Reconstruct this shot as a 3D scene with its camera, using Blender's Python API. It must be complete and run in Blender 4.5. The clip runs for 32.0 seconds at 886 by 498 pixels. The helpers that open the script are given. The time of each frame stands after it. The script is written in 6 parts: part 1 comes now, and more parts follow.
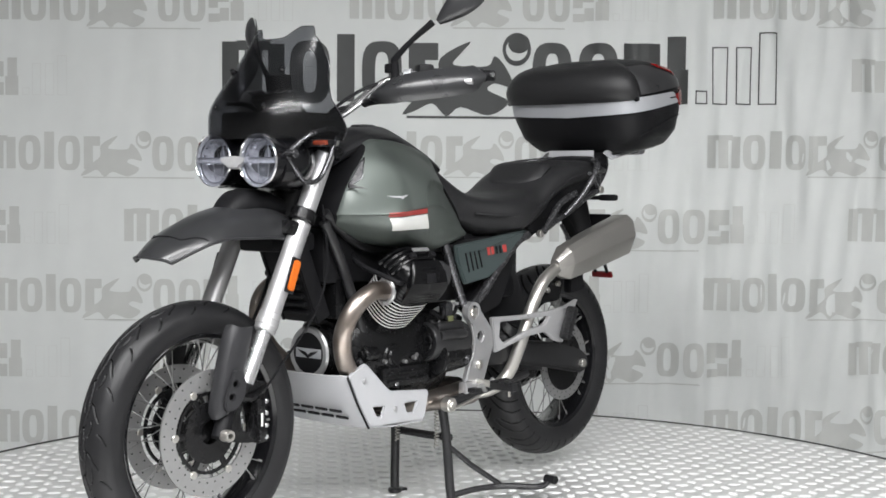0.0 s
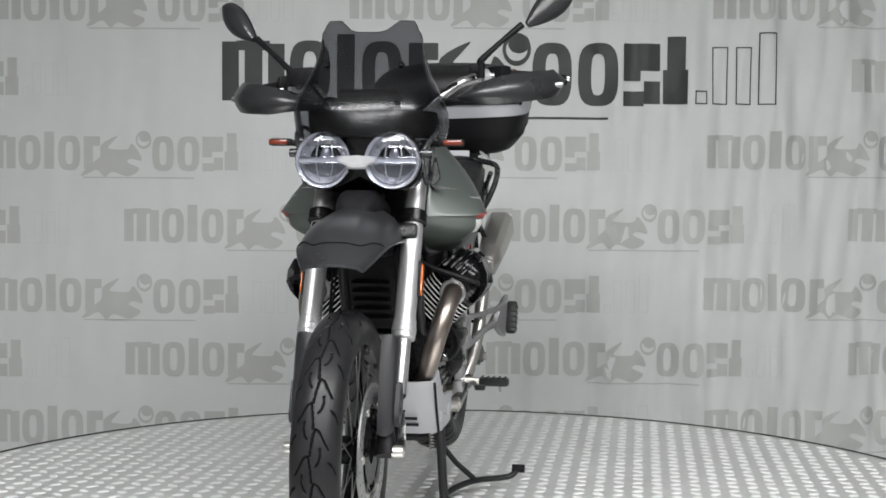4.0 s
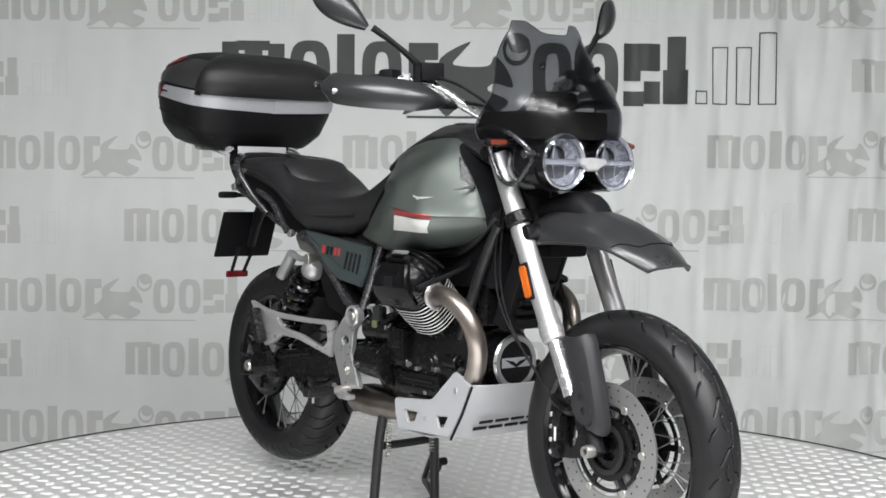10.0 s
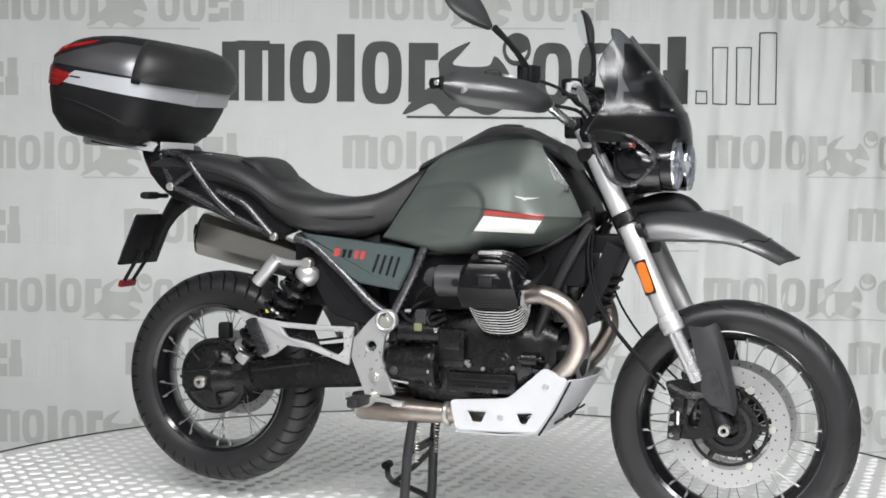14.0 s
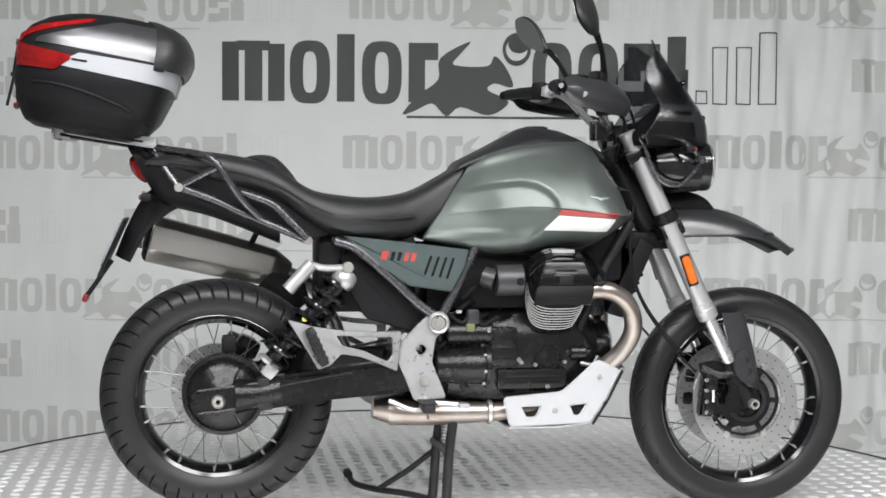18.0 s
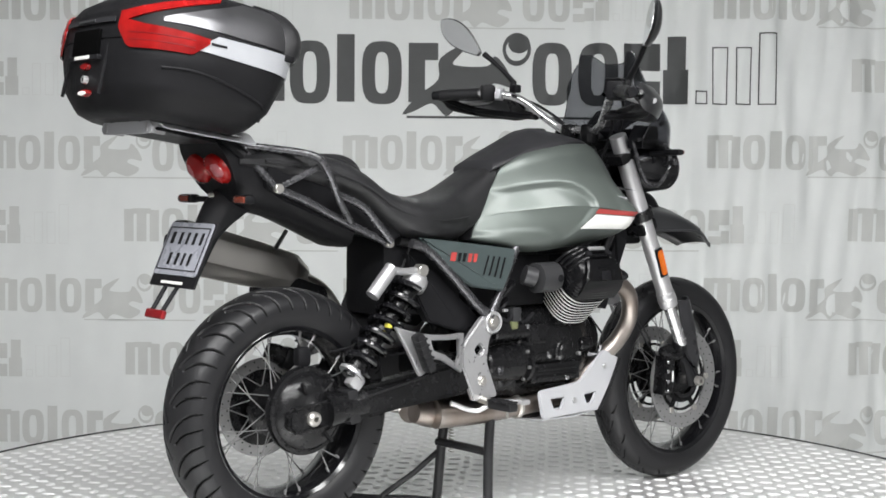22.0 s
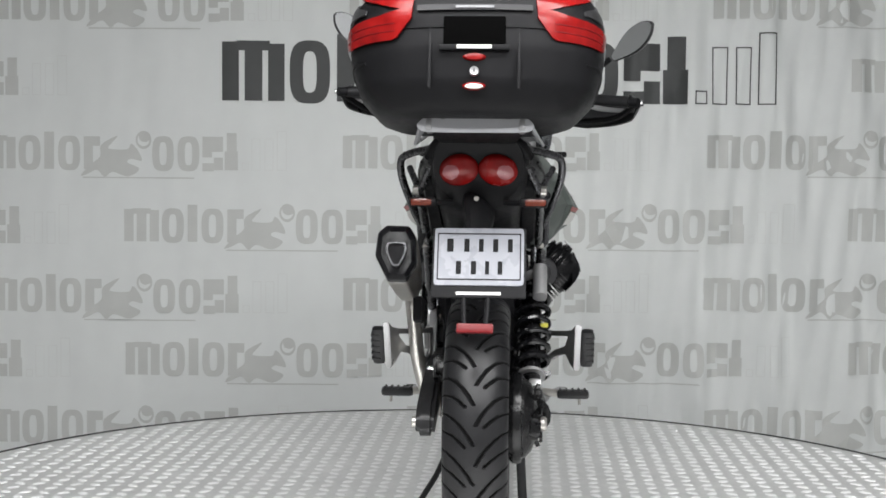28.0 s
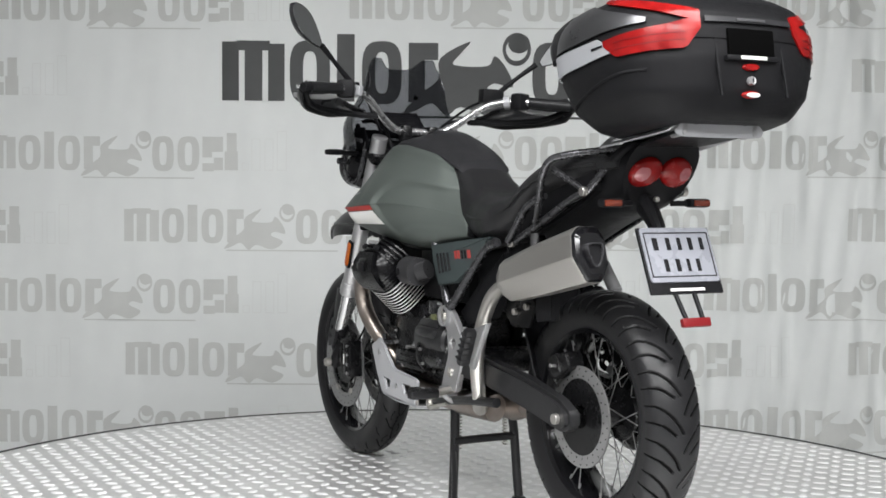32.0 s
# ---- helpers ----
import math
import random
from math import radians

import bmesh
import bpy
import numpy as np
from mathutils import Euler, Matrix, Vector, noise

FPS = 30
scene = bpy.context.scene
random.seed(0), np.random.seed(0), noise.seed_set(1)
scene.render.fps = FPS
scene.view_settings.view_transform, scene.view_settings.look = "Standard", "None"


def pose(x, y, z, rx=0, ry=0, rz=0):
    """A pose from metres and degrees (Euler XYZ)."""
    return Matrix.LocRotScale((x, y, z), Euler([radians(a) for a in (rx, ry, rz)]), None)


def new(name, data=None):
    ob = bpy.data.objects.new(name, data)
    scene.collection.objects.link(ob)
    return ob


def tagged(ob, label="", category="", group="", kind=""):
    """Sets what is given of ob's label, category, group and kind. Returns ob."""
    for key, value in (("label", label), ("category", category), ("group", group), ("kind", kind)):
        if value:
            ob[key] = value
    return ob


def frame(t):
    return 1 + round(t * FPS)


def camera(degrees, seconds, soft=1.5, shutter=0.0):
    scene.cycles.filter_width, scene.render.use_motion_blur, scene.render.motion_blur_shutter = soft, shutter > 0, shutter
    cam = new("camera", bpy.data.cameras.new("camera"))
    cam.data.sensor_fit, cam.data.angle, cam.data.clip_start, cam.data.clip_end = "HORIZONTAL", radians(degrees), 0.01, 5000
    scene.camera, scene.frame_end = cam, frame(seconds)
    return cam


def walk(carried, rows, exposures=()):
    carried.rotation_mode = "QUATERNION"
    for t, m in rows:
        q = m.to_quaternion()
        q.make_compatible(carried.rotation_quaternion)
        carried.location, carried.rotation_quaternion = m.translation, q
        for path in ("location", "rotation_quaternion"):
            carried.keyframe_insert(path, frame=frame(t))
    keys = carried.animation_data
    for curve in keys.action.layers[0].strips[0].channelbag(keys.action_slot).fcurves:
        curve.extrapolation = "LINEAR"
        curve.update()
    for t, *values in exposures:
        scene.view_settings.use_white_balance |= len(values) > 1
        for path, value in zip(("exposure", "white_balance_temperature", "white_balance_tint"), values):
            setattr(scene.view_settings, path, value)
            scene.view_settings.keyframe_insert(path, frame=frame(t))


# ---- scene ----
# ---- the camera: it stands still on its tripod before the turntable ----
cam = camera(35.78, 32.0, soft=1.65)
VIEW = Matrix.Translation((0, -4.0431, 0.9581)) @ pose(0, 0, 0, 0, 0, 0.152) @ pose(0, 0, 0, 87.284, 0, 0) @ pose(0, 0, 0, 0, 0, 0.494)
walk(cam, [(0, VIEW), (32, VIEW)], exposures=[(0, 0.42), (2, 0.32), (3.5, 0.14), (4.7, 0.0), (6, -0.08), (7, 0.07), (9, 0.33), (11, 0.46), (13, 0.56), (16, 0.56), (17, 0.55), (18, 0.38), (19, 0.40), (21, 0.44), (23, 0.54), (25, 0.50), (28, 0.18), (30, 0.20), (32, 0.40)])

# ---- light: lamp panels under the ceiling of the photo studio ----
world = bpy.data.worlds.new("world")
scene.world = world
world.use_nodes = True
world.node_tree.nodes["Background"].inputs[0].default_value = (0.8, 0.85, 0.9, 1)
world.node_tree.nodes["Background"].inputs[1].default_value = 0.05
PANELS = [(0.45 + x, y, k) for y, k in ((-5.0, 1.7), (-2.7, 1.15)) for x in (-1.4, 1.4)]
CEILING = 3.4
for lx, ly, k in PANELS:
    lamp = bpy.data.lights.new("panel_light", "AREA")
    lamp.shape, lamp.size, lamp.size_y = "RECTANGLE", 2.4, 0.8
    lamp.energy, lamp.color = 84 * k, (0.97, 0.975, 0.99)
    ob = new("panel_light", lamp)
    ob.matrix_world = pose(lx, ly, CEILING - 0.09)


# ---- materials ----
def mat(name, color, rough=0.5, metal=0.0, vary=0.12, scale=30.0, bump=0.0, bump_scale=300.0, coat=0.0, rough_vary=0.1, stretch=(1, 1, 1), spec=0.5, second=None):
    """A surface with two scales of variation in tone and gloss, and fine relief."""
    m = bpy.data.materials.new(name)
    m.use_nodes = True
    n, link = m.node_tree.nodes, m.node_tree.links.new
    b = n["Principled BSDF"]
    tc = n.new("ShaderNodeTexCoord")
    mp = n.new("ShaderNodeMapping")
    mp.inputs["Scale"].default_value = stretch
    link(tc.outputs["Object"], mp.inputs[0])
    big = n.new("ShaderNodeTexNoise")
    big.inputs["Scale"].default_value, big.inputs["Detail"].default_value = scale * 0.15, 3
    fine = n.new("ShaderNodeTexNoise")
    fine.inputs["Scale"].default_value, fine.inputs["Detail"].default_value = scale, 5
    link(mp.outputs[0], big.inputs[0])
    link(mp.outputs[0], fine.inputs[0])
    add = n.new("ShaderNodeMath")
    add.operation = "ADD"
    link(big.outputs[0], add.inputs[0])
    link(fine.outputs[0], add.inputs[1])
    rng = n.new("ShaderNodeMapRange")
    rng.inputs[1].default_value, rng.inputs[2].default_value = 0.6, 1.4
    link(add.outputs[0], rng.inputs[0])
    mix = n.new("ShaderNodeMix")
    mix.data_type = "RGBA"
    dark = [max(0, c * (1 - vary)) for c in color]
    light = second or [min(1, c * (1 + vary)) for c in color]
    mix.inputs[6].default_value, mix.inputs[7].default_value = (*dark, 1), (*light, 1)
    link(rng.outputs[0], mix.inputs[0])
    link(mix.outputs[2], b.inputs["Base Color"])
    rr = n.new("ShaderNodeMapRange")
    rr.inputs[3].default_value, rr.inputs[4].default_value = max(0.02, rough - rough_vary), min(1, rough + rough_vary)
    link(rng.outputs[0], rr.inputs[0])
    link(rr.outputs[0], b.inputs["Roughness"])
    b.inputs["Metallic"].default_value = metal
    b.inputs["Coat Weight"].default_value = coat
    b.inputs["Coat Roughness"].default_value = 0.08
    b.inputs["Specular IOR Level"].default_value = spec
    if bump:
        tex = n.new("ShaderNodeTexNoise")
        tex.inputs["Scale"].default_value, tex.inputs["Detail"].default_value = bump_scale, 4
        link(mp.outputs[0], tex.inputs[0])
        bm = n.new("ShaderNodeBump")
        bm.inputs["Strength"].default_value, bm.inputs["Distance"].default_value = bump, 0.002
        link(tex.outputs[0], bm.inputs["Height"])
        link(bm.outputs[0], b.inputs["Normal"])
    return m


def tinted(name, color, clear, gloss_rough=0.05):
    """A thin tinted sheet: part of the light goes straight through, the rest meets a glossy face."""
    m = bpy.data.materials.new(name)
    m.use_nodes = True
    n, link = m.node_tree.nodes, m.node_tree.links.new
    b = n["Principled BSDF"]
    b.inputs["Base Color"].default_value = (*color, 1)
    b.inputs["Roughness"].default_value = 0.03
    tr = n.new("ShaderNodeBsdfTransparent")
    tr.inputs[0].default_value = (clear, clear * 1.01, clear * 1.05, 1)
    lw = n.new("ShaderNodeLayerWeight")
    pw = n.new("ShaderNodeMath")
    pw.operation, pw.inputs[1].default_value = "POWER", 4.0
    link(lw.outputs["Facing"], pw.inputs[0])
    fr = n.new("ShaderNodeMath")
    fr.operation, fr.inputs[1].default_value, fr.inputs[2].default_value = "MULTIPLY_ADD", 0.40, 0.035
    link(pw.outputs[0], fr.inputs[0])
    gl = n.new("ShaderNodeBsdfGlossy")
    gl.inputs["Roughness"].default_value = gloss_rough
    mx = n.new("ShaderNodeMixShader")
    link(fr.outputs[0], mx.inputs[0])
    link(tr.outputs[0], mx.inputs[1])
    link(gl.outputs[0], mx.inputs[2])
    link(mx.outputs[0], n["Material Output"].inputs[0])
    return m


BANNER = mat("banner_fabric", (0.788, 0.812, 0.798), 0.55, vary=0.03, scale=8, bump=0.15, bump_scale=900)
PRINT_PALE = mat("pale_grey_print", (0.605, 0.618, 0.595), 0.6, vary=0.05, scale=12, bump=0.15, bump_scale=900)
PRINT_FAINT = mat("faint_grey_print", (0.745, 0.76, 0.745), 0.6, vary=0.04, scale=12)
PRINT_DARK = mat("charcoal_print", (0.064, 0.067, 0.067), 0.55, vary=0.15, scale=12, bump=0.15, bump_scale=900)
PLASTER = mat("grey_plaster", (0.29, 0.29, 0.29), 0.8, vary=0.06, scale=6, bump=0.2, bump_scale=200)
CONCRETE = mat("grey_concrete", (0.14, 0.14, 0.138), 0.7, vary=0.15, scale=10, bump=0.2, bump_scale=120)
CEIL_PAINT = mat("grey_ceiling_paint", (0.3, 0.3, 0.3), 0.85, vary=0.04, scale=5)
LAMP_SHELL = mat("white_lamp_sheet_metal", (0.75, 0.75, 0.75), 0.4, vary=0.03)
PLATE_ALU = mat("worn_aluminium_plate", (0.80, 0.80, 0.79), 0.42, metal=0.72, vary=0.1, scale=25, bump=0.12, bump_scale=180, rough_vary=0.1)
# whiter and less metallic than the plate: the treads' highlights are put into the colour
TREAD_ALU = mat("highlit_aluminium_tread", (0.96, 0.96, 0.95), 0.42, metal=0.12, vary=0.06, scale=40, rough_vary=0.08)
RIM_TRIM = mat("dark_rubber_edge", (0.03, 0.03, 0.03), 0.6, vary=0.2)

PLASTIC = mat("matte_black_plastic", (0.009, 0.009, 0.010), 0.48, spec=0.13, vary=0.2, scale=60, bump=0.12, bump_scale=700)
PLASTIC_GREY = mat("satin_dark_grey_plastic", (0.023, 0.0235, 0.025), 0.28, spec=0.6, vary=0.05, scale=20, rough_vary=0.015, bump=0.0)
GLOSS = mat("gloss_black_paint", (0.006, 0.006, 0.007), 0.16, vary=0.2, scale=40, coat=0.15, spec=0.4)
ENGINE = mat("satin_black_engine_paint", (0.006, 0.006, 0.0065), 0.25, spec=0.30, vary=0.25, scale=60, bump=0.12, bump_scale=400)
RUBBER = mat("black_tyre_rubber", (0.0125, 0.0125, 0.0135), 0.40, spec=0.30, vary=0.2, scale=25, bump=0.15, bump_scale=250)
# tyre rubber again, darkened: the shade down in the grooves is put into its colour
GROOVE_SHADE = mat("tyre_rubber_groove_shade", (0.004, 0.004, 0.004), 0.85, spec=0.1, vary=0.2)
SEAT = mat("black_seat_vinyl", (0.017, 0.017, 0.018), 0.40, spec=0.38, vary=0.15, scale=60, bump=0.35, bump_scale=900)
GREEN = mat("satin_green_grey_metallic_paint", (0.100, 0.116, 0.106), 0.44, metal=0.40, vary=0.015, scale=60, coat=0.15, rough_vary=0.01)
PLASTIC_SATIN = mat("satin_charcoal_plastic", (0.022, 0.022, 0.024), 0.42, spec=0.35, vary=0.08, scale=30, bump=0.05, bump_scale=700)
GREEN_DEEP = mat("satin_deep_green_metallic_paint", (0.082, 0.106, 0.106), 0.36, metal=0.5, vary=0.06, scale=200, coat=0.1, rough_vary=0.04)
RED = mat("red_paint", (0.36, 0.045, 0.04), 0.4, vary=0.06)
WHITE = mat("off_white_paint", (0.72, 0.72, 0.69), 0.4, vary=0.03)
SILVER = mat("silver_cast_aluminium", (0.43, 0.43, 0.435), 0.34, metal=0.65, vary=0.06, scale=60, bump=0.1, bump_scale=500)
BASH = mat("white_grey_brushed_aluminium", (0.43, 0.435, 0.45), 0.48, metal=0.2, vary=0.03, scale=40, bump=0.05, bump_scale=400)
STEEL = mat("brushed_stainless_steel", (0.50, 0.485, 0.455), 0.33, metal=0.86, vary=0.02, rough_vary=0.03, scale=80, stretch=(1, 10, 10), bump=0.0)
HEAT = mat("heat_tinted_exhaust_steel", (0.27, 0.215, 0.18), 0.34, metal=0.92, vary=0.25, scale=14, rough_vary=0.06, second=(0.44, 0.405, 0.375))
CHROME = mat("bright_chrome", (0.8, 0.8, 0.81), 0.08, metal=1.0, vary=0.03)
FORK = mat("silver_anodised_fork_tube", (0.47, 0.47, 0.475), 0.42, metal=0.7, vary=0.03, rough_vary=0.03, scale=60)
BARE = mat("polished_bare_aluminium", (0.58, 0.58, 0.585), 0.24, metal=0.85, vary=0.04, scale=60)
FIN = mat("machined_fin_edge", (0.74, 0.74, 0.73), 0.5, metal=0.25, vary=0.05)
TUBE = mat("dark_grey_metallic_tube_paint", (0.085, 0.085, 0.09), 0.26, metal=0.7, vary=0.08, scale=80)
FRAME = mat("satin_black_frame_paint", (0.016, 0.016, 0.017), 0.35, spec=0.3, vary=0.15, scale=80)
CASE = mat("textured_black_case_plastic", (0.009, 0.009, 0.010), 0.45, spec=0.17, vary=0.12, scale=60, bump=0.3, bump_scale=1100)
CASE_GREY = mat("satin_graphite_case_panel", (0.15, 0.15, 0.156), 0.36, metal=0.85, vary=0.06, scale=90)
CASE_BAND = mat("satin_silver_case_band", (0.40, 0.41, 0.43), 0.42, metal=0.25, vary=0.03, scale=60)
RED_LENS = mat("red_reflector_lens", (0.23, 0.005, 0.006), 0.22, vary=0.5, scale=30, spec=0.3, bump=0.10, bump_scale=90, second=(0.36, 0.010, 0.009))
RED_DULL = mat("dull_red_lamp_lens", (0.15, 0.007, 0.009), 0.36, vary=0.15, scale=60, spec=0.3)
# pale pink of a glossy reflection on the red tail lamps, as a colour
PINK = mat("pale_pink_lens_reflection", (0.38, 0.11, 0.12), 0.25, vary=0.1, scale=60, coat=0.5)
AMBER = mat("amber_reflector_lens", (0.52, 0.115, 0.010), 0.2, vary=0.1, scale=150, coat=0.5)
ORANGE = mat("orange_indicator_lens", (0.15, 0.026, 0.012), 0.2, vary=0.1, scale=90, coat=0.4)
PLATE_WHITE = mat("silver_white_plate_enamel", (0.26, 0.268, 0.298), 0.28, vary=0.03, coat=0.3)
INK = mat("black_print_ink", (0.008, 0.008, 0.009), 0.6, vary=0.1, spec=0.15)
MIRROR = mat("mirror_glass", (0.8, 0.82, 0.83), 0.03, metal=1.0, vary=0.02, rough_vary=0.0)
LAMP_GREY = mat("grey_lamp_reflector", (0.27, 0.272, 0.28), 0.16, metal=0.5, vary=0.12, scale=70)
BOWL = mat("frosted_lamp_reflector", (0.50, 0.502, 0.507), 0.3, metal=0.35, vary=0.25, scale=70, rough_vary=0.12)
BEZEL = mat("frosted_clear_lamp_plastic", (0.50, 0.502, 0.507), 0.22, metal=0.25, vary=0.15, scale=60, coat=0.4)
MESH = mat("silver_wire_mesh", (0.13, 0.13, 0.133), 0.6, metal=0.3, vary=0.75, scale=700, bump=0.6, bump_scale=500)
SPOKE = mat("dull_steel_spoke", (0.26, 0.26, 0.258), 0.42, metal=0.75, vary=0.1, scale=80)
THROTTLE = mat("satin_grey_throttle_paint", (0.040, 0.040, 0.042), 0.36, metal=0.2, spec=0.45, vary=0.08, scale=60, bump=0.05, bump_scale=400)
DISC = mat("bright_ground_disc_steel", (0.34, 0.34, 0.338), 0.36, metal=0.75, vary=0.06, scale=90, rough_vary=0.06)
LENS = tinted("clear_lamp_lens", (0.9, 0.9, 0.9), 0.90)
SMOKE = tinted("smoked_windscreen_acrylic", (0.02, 0.02, 0.025), 0.50, 0.24)
OLIVE = mat("olive_connector_plastic", (0.12, 0.13, 0.06), 0.5)
ARM_BLACK = mat("satin_black_arm_paint", (0.017, 0.017, 0.018), 0.36, spec=0.4, vary=0.1, scale=40)
MATTE = mat("dull_black_inner_plastic", (0.005, 0.005, 0.006), 0.8, spec=0.04, vary=0.2, scale=40)
# near-black with no gloss: the shade of deep openings put into colour
RECESS_SHADE = mat("recess_shade_black", (0.002, 0.002, 0.002), 0.9, spec=0.02)
HEAD = mat("gloss_black_head_paint", (0.005, 0.005, 0.0055), 0.2, spec=0.2, vary=0.2, scale=40, bump=0.05, bump_scale=300)
YELLOW = mat("yellow_plastic", (0.6, 0.55, 0.08), 0.4)


# ---- mesh helpers ----
def finish(bm, angle=35):
    me = bpy.data.meshes.new("mesh")
    bmesh.ops.remove_doubles(bm, verts=bm.verts, dist=1e-6)
    bmesh.ops.recalc_face_normals(bm, faces=bm.faces)
    bm.to_mesh(me)
    bm.free()
    for p in me.polygons:
        p.use_smooth = len(p.vertices) < 7
    me.set_sharp_from_angle(angle=radians(angle))
    return me


def part(name, bm, material, parent, label="", angle=35):
    """Links a bmesh as one mesh under a thing or under a part."""
    me = finish(bm, angle)
    for m in material if isinstance(material, (list, tuple)) else [material]:
        me.materials.append(m)
    ob = new(name, me)
    ob.parent = parent
    if label:
        ob["label"] = label
    return ob


def join(*bms):
    out = bmesh.new()
    for b in bms:
        me = bpy.data.meshes.new("tmp")
        b.to_mesh(me)
        b.free()
        out.from_mesh(me)
        bpy.data.meshes.remove(me)
    return out


def moved(bm, m):
    bmesh.ops.transform(bm, matrix=m, verts=bm.verts)
    return bm


def slot(bm, index):
    for f in bm.faces:
        f.material_index = index
    return bm


def smooth_path(pts, k=6):
    """Catmull-Rom through the points."""
    p = [Vector(a) for a in pts]
    if len(p) < 3:
        return p
    p = [p[0] * 2 - p[1]] + p + [p[-1] * 2 - p[-2]]
    out = []
    for i in range(1, len(p) - 2):
        for j in range(k):
            t = j / k
            a, b, c, d = p[i - 1], p[i], p[i + 1], p[i + 2]
            out.append(0.5 * ((2 * b) + (c - a) * t + (2 * a - 5 * b + 4 * c - d) * t * t + (3 * b - a - 3 * c + d) * t ** 3))
    out.append(p[-2])
    return out


def tube(pts, r, n=10, k=6, straight=False, flat=1.0):
    """A round bar along a path; r is one radius or one for each given point."""
    bm = bmesh.new()
    path = [Vector(a) for a in pts] if straight else smooth_path(pts, k)
    m = len(path)
    radii = [r] * m if not isinstance(r, (list, tuple)) else [float(np.interp(i / (m - 1) * (len(r) - 1), range(len(r)), r)) for i in range(m)]
    tan = [(path[min(i + 1, m - 1)] - path[max(i - 1, 0)]).normalized() for i in range(m)]
    side = tan[0].orthogonal().normalized()
    rings = []
    for i in range(m):
        side = (side - tan[i] * side.dot(tan[i])).normalized()
        up = tan[i].cross(side)
        rings.append([bm.verts.new(path[i] + radii[i] * (math.cos(a) * side + flat * math.sin(a) * up)) for a in (2 * math.pi * j / n for j in range(n))])
    for a, b in zip(rings, rings[1:]):
        for j in range(n):
            bm.faces.new((a[j], a[(j + 1) % n], b[(j + 1) % n], b[j]))
    bm.faces.new(list(reversed(rings[0])))
    bm.faces.new(rings[-1])
    return bm


def lathe(profile, n=48, close=False, caps=True):
    """Turns (radius, height) round the local z axis."""
    bm = bmesh.new()
    rings = [[bm.verts.new((r * math.cos(2 * math.pi * j / n), r * math.sin(2 * math.pi * j / n), h)) for j in range(n)] for r, h in profile]
    pairs = list(zip(rings, rings[1:])) + ([(rings[-1], rings[0])] if close else [])
    for a, b in pairs:
        for j in range(n):
            bm.faces.new((a[j], a[(j + 1) % n], b[(j + 1) % n], b[j]))
    if not close and caps:
        for ring, (r, h) in ((rings[0], profile[0]), (rings[-1], profile[-1])):
            if r > 1e-4:
                bm.faces.new(ring)
    return bm


ALONG_Y = Matrix.Rotation(radians(90), 4, "X")
ALONG_X = Matrix.Rotation(radians(90), 4, "Y")


def cyl(r, h, n=24, bevel=0.0):
    b = min(bevel or r * 0.12, h * 0.3)
    return lathe([(r - b, -h / 2), (r, -h / 2 + b), (r, h / 2 - b), (r - b, h / 2)], n)


def rod(a, b, r, n=10):
    return tube([a, b], r, n, straight=True)


def box(sx, sy, sz, bevel=0.004, seg=2):
    bm = bmesh.new()
    bmesh.ops.create_cube(bm, size=1)
    bmesh.ops.scale(bm, vec=(sx, sy, sz), verts=bm.verts)
    if bevel:
        bmesh.ops.bevel(bm, geom=bm.edges[:], offset=bevel, segments=seg, affect="EDGES", profile=0.6)
    return bm


def plate(outline, y0, y1, holes=(), bevel=0.002):
    """A plate cut along (x, z) outlines, from y0 to y1."""
    bm = bmesh.new()
    edges = []
    for ring in (outline, *holes):
        vs = [bm.verts.new((x, y0, z)) for x, z in ring]
        edges += [bm.edges.new((vs[i], vs[(i + 1) % len(vs)])) for i in range(len(vs))]
    bmesh.ops.triangle_fill(bm, use_beauty=True, edges=edges)
    ext = bmesh.ops.extrude_face_region(bm, geom=bm.faces[:])
    bmesh.ops.translate(bm, vec=(0, y1 - y0, 0), verts=[v for v in ext["geom"] if isinstance(v, bmesh.types.BMVert)])
    bmesh.ops.recalc_face_normals(bm, faces=bm.faces)
    bmesh.ops.dissolve_limit(bm, angle_limit=0.01, verts=bm.verts, edges=bm.edges)
    if bevel:
        sharp = [e for e in bm.edges if len(e.link_faces) == 2 and e.calc_face_angle(0) > 0.9 and abs((e.verts[0].co - e.verts[1].co).y) < 1e-6]
        bmesh.ops.bevel(bm, geom=sharp, offset=bevel, segments=2, affect="EDGES")
    return bm


def rounded(pts, k=4):
    """A closed outline through the points, rounded."""
    p = [Vector((a, b, 0)) for a, b in pts]
    n, out = len(p), []
    for i in range(n):
        a, b, c, d = p[i - 1], p[i], p[(i + 1) % n], p[(i + 2) % n]
        for j in range(k):
            t = j / k
            q = 0.5 * ((2 * b) + (c - a) * t + (2 * a - 5 * b + 4 * c - d) * t * t + (3 * b - a - 3 * c + d) * t ** 3)
            out.append((q.x, q.y))
    return out


def filleted(pts, r=0.01, k=3):
    """A closed outline with its corners rounded by r."""
    out, n = [], len(pts)
    for i in range(n):
        a, b, c = (Vector((*pts[j % n], 0)) for j in (i - 1, i, i + 1))
        u, v = (a - b), (c - b)
        d = min(r, u.length * 0.45, v.length * 0.45)
        p, q = b + u.normalized() * d, b + v.normalized() * d
        for j in range(k + 1):
            t = j / k
            s = p * (1 - t) ** 2 + b * 2 * t * (1 - t) + q * t * t
            out.append((s.x, s.y))
    return out


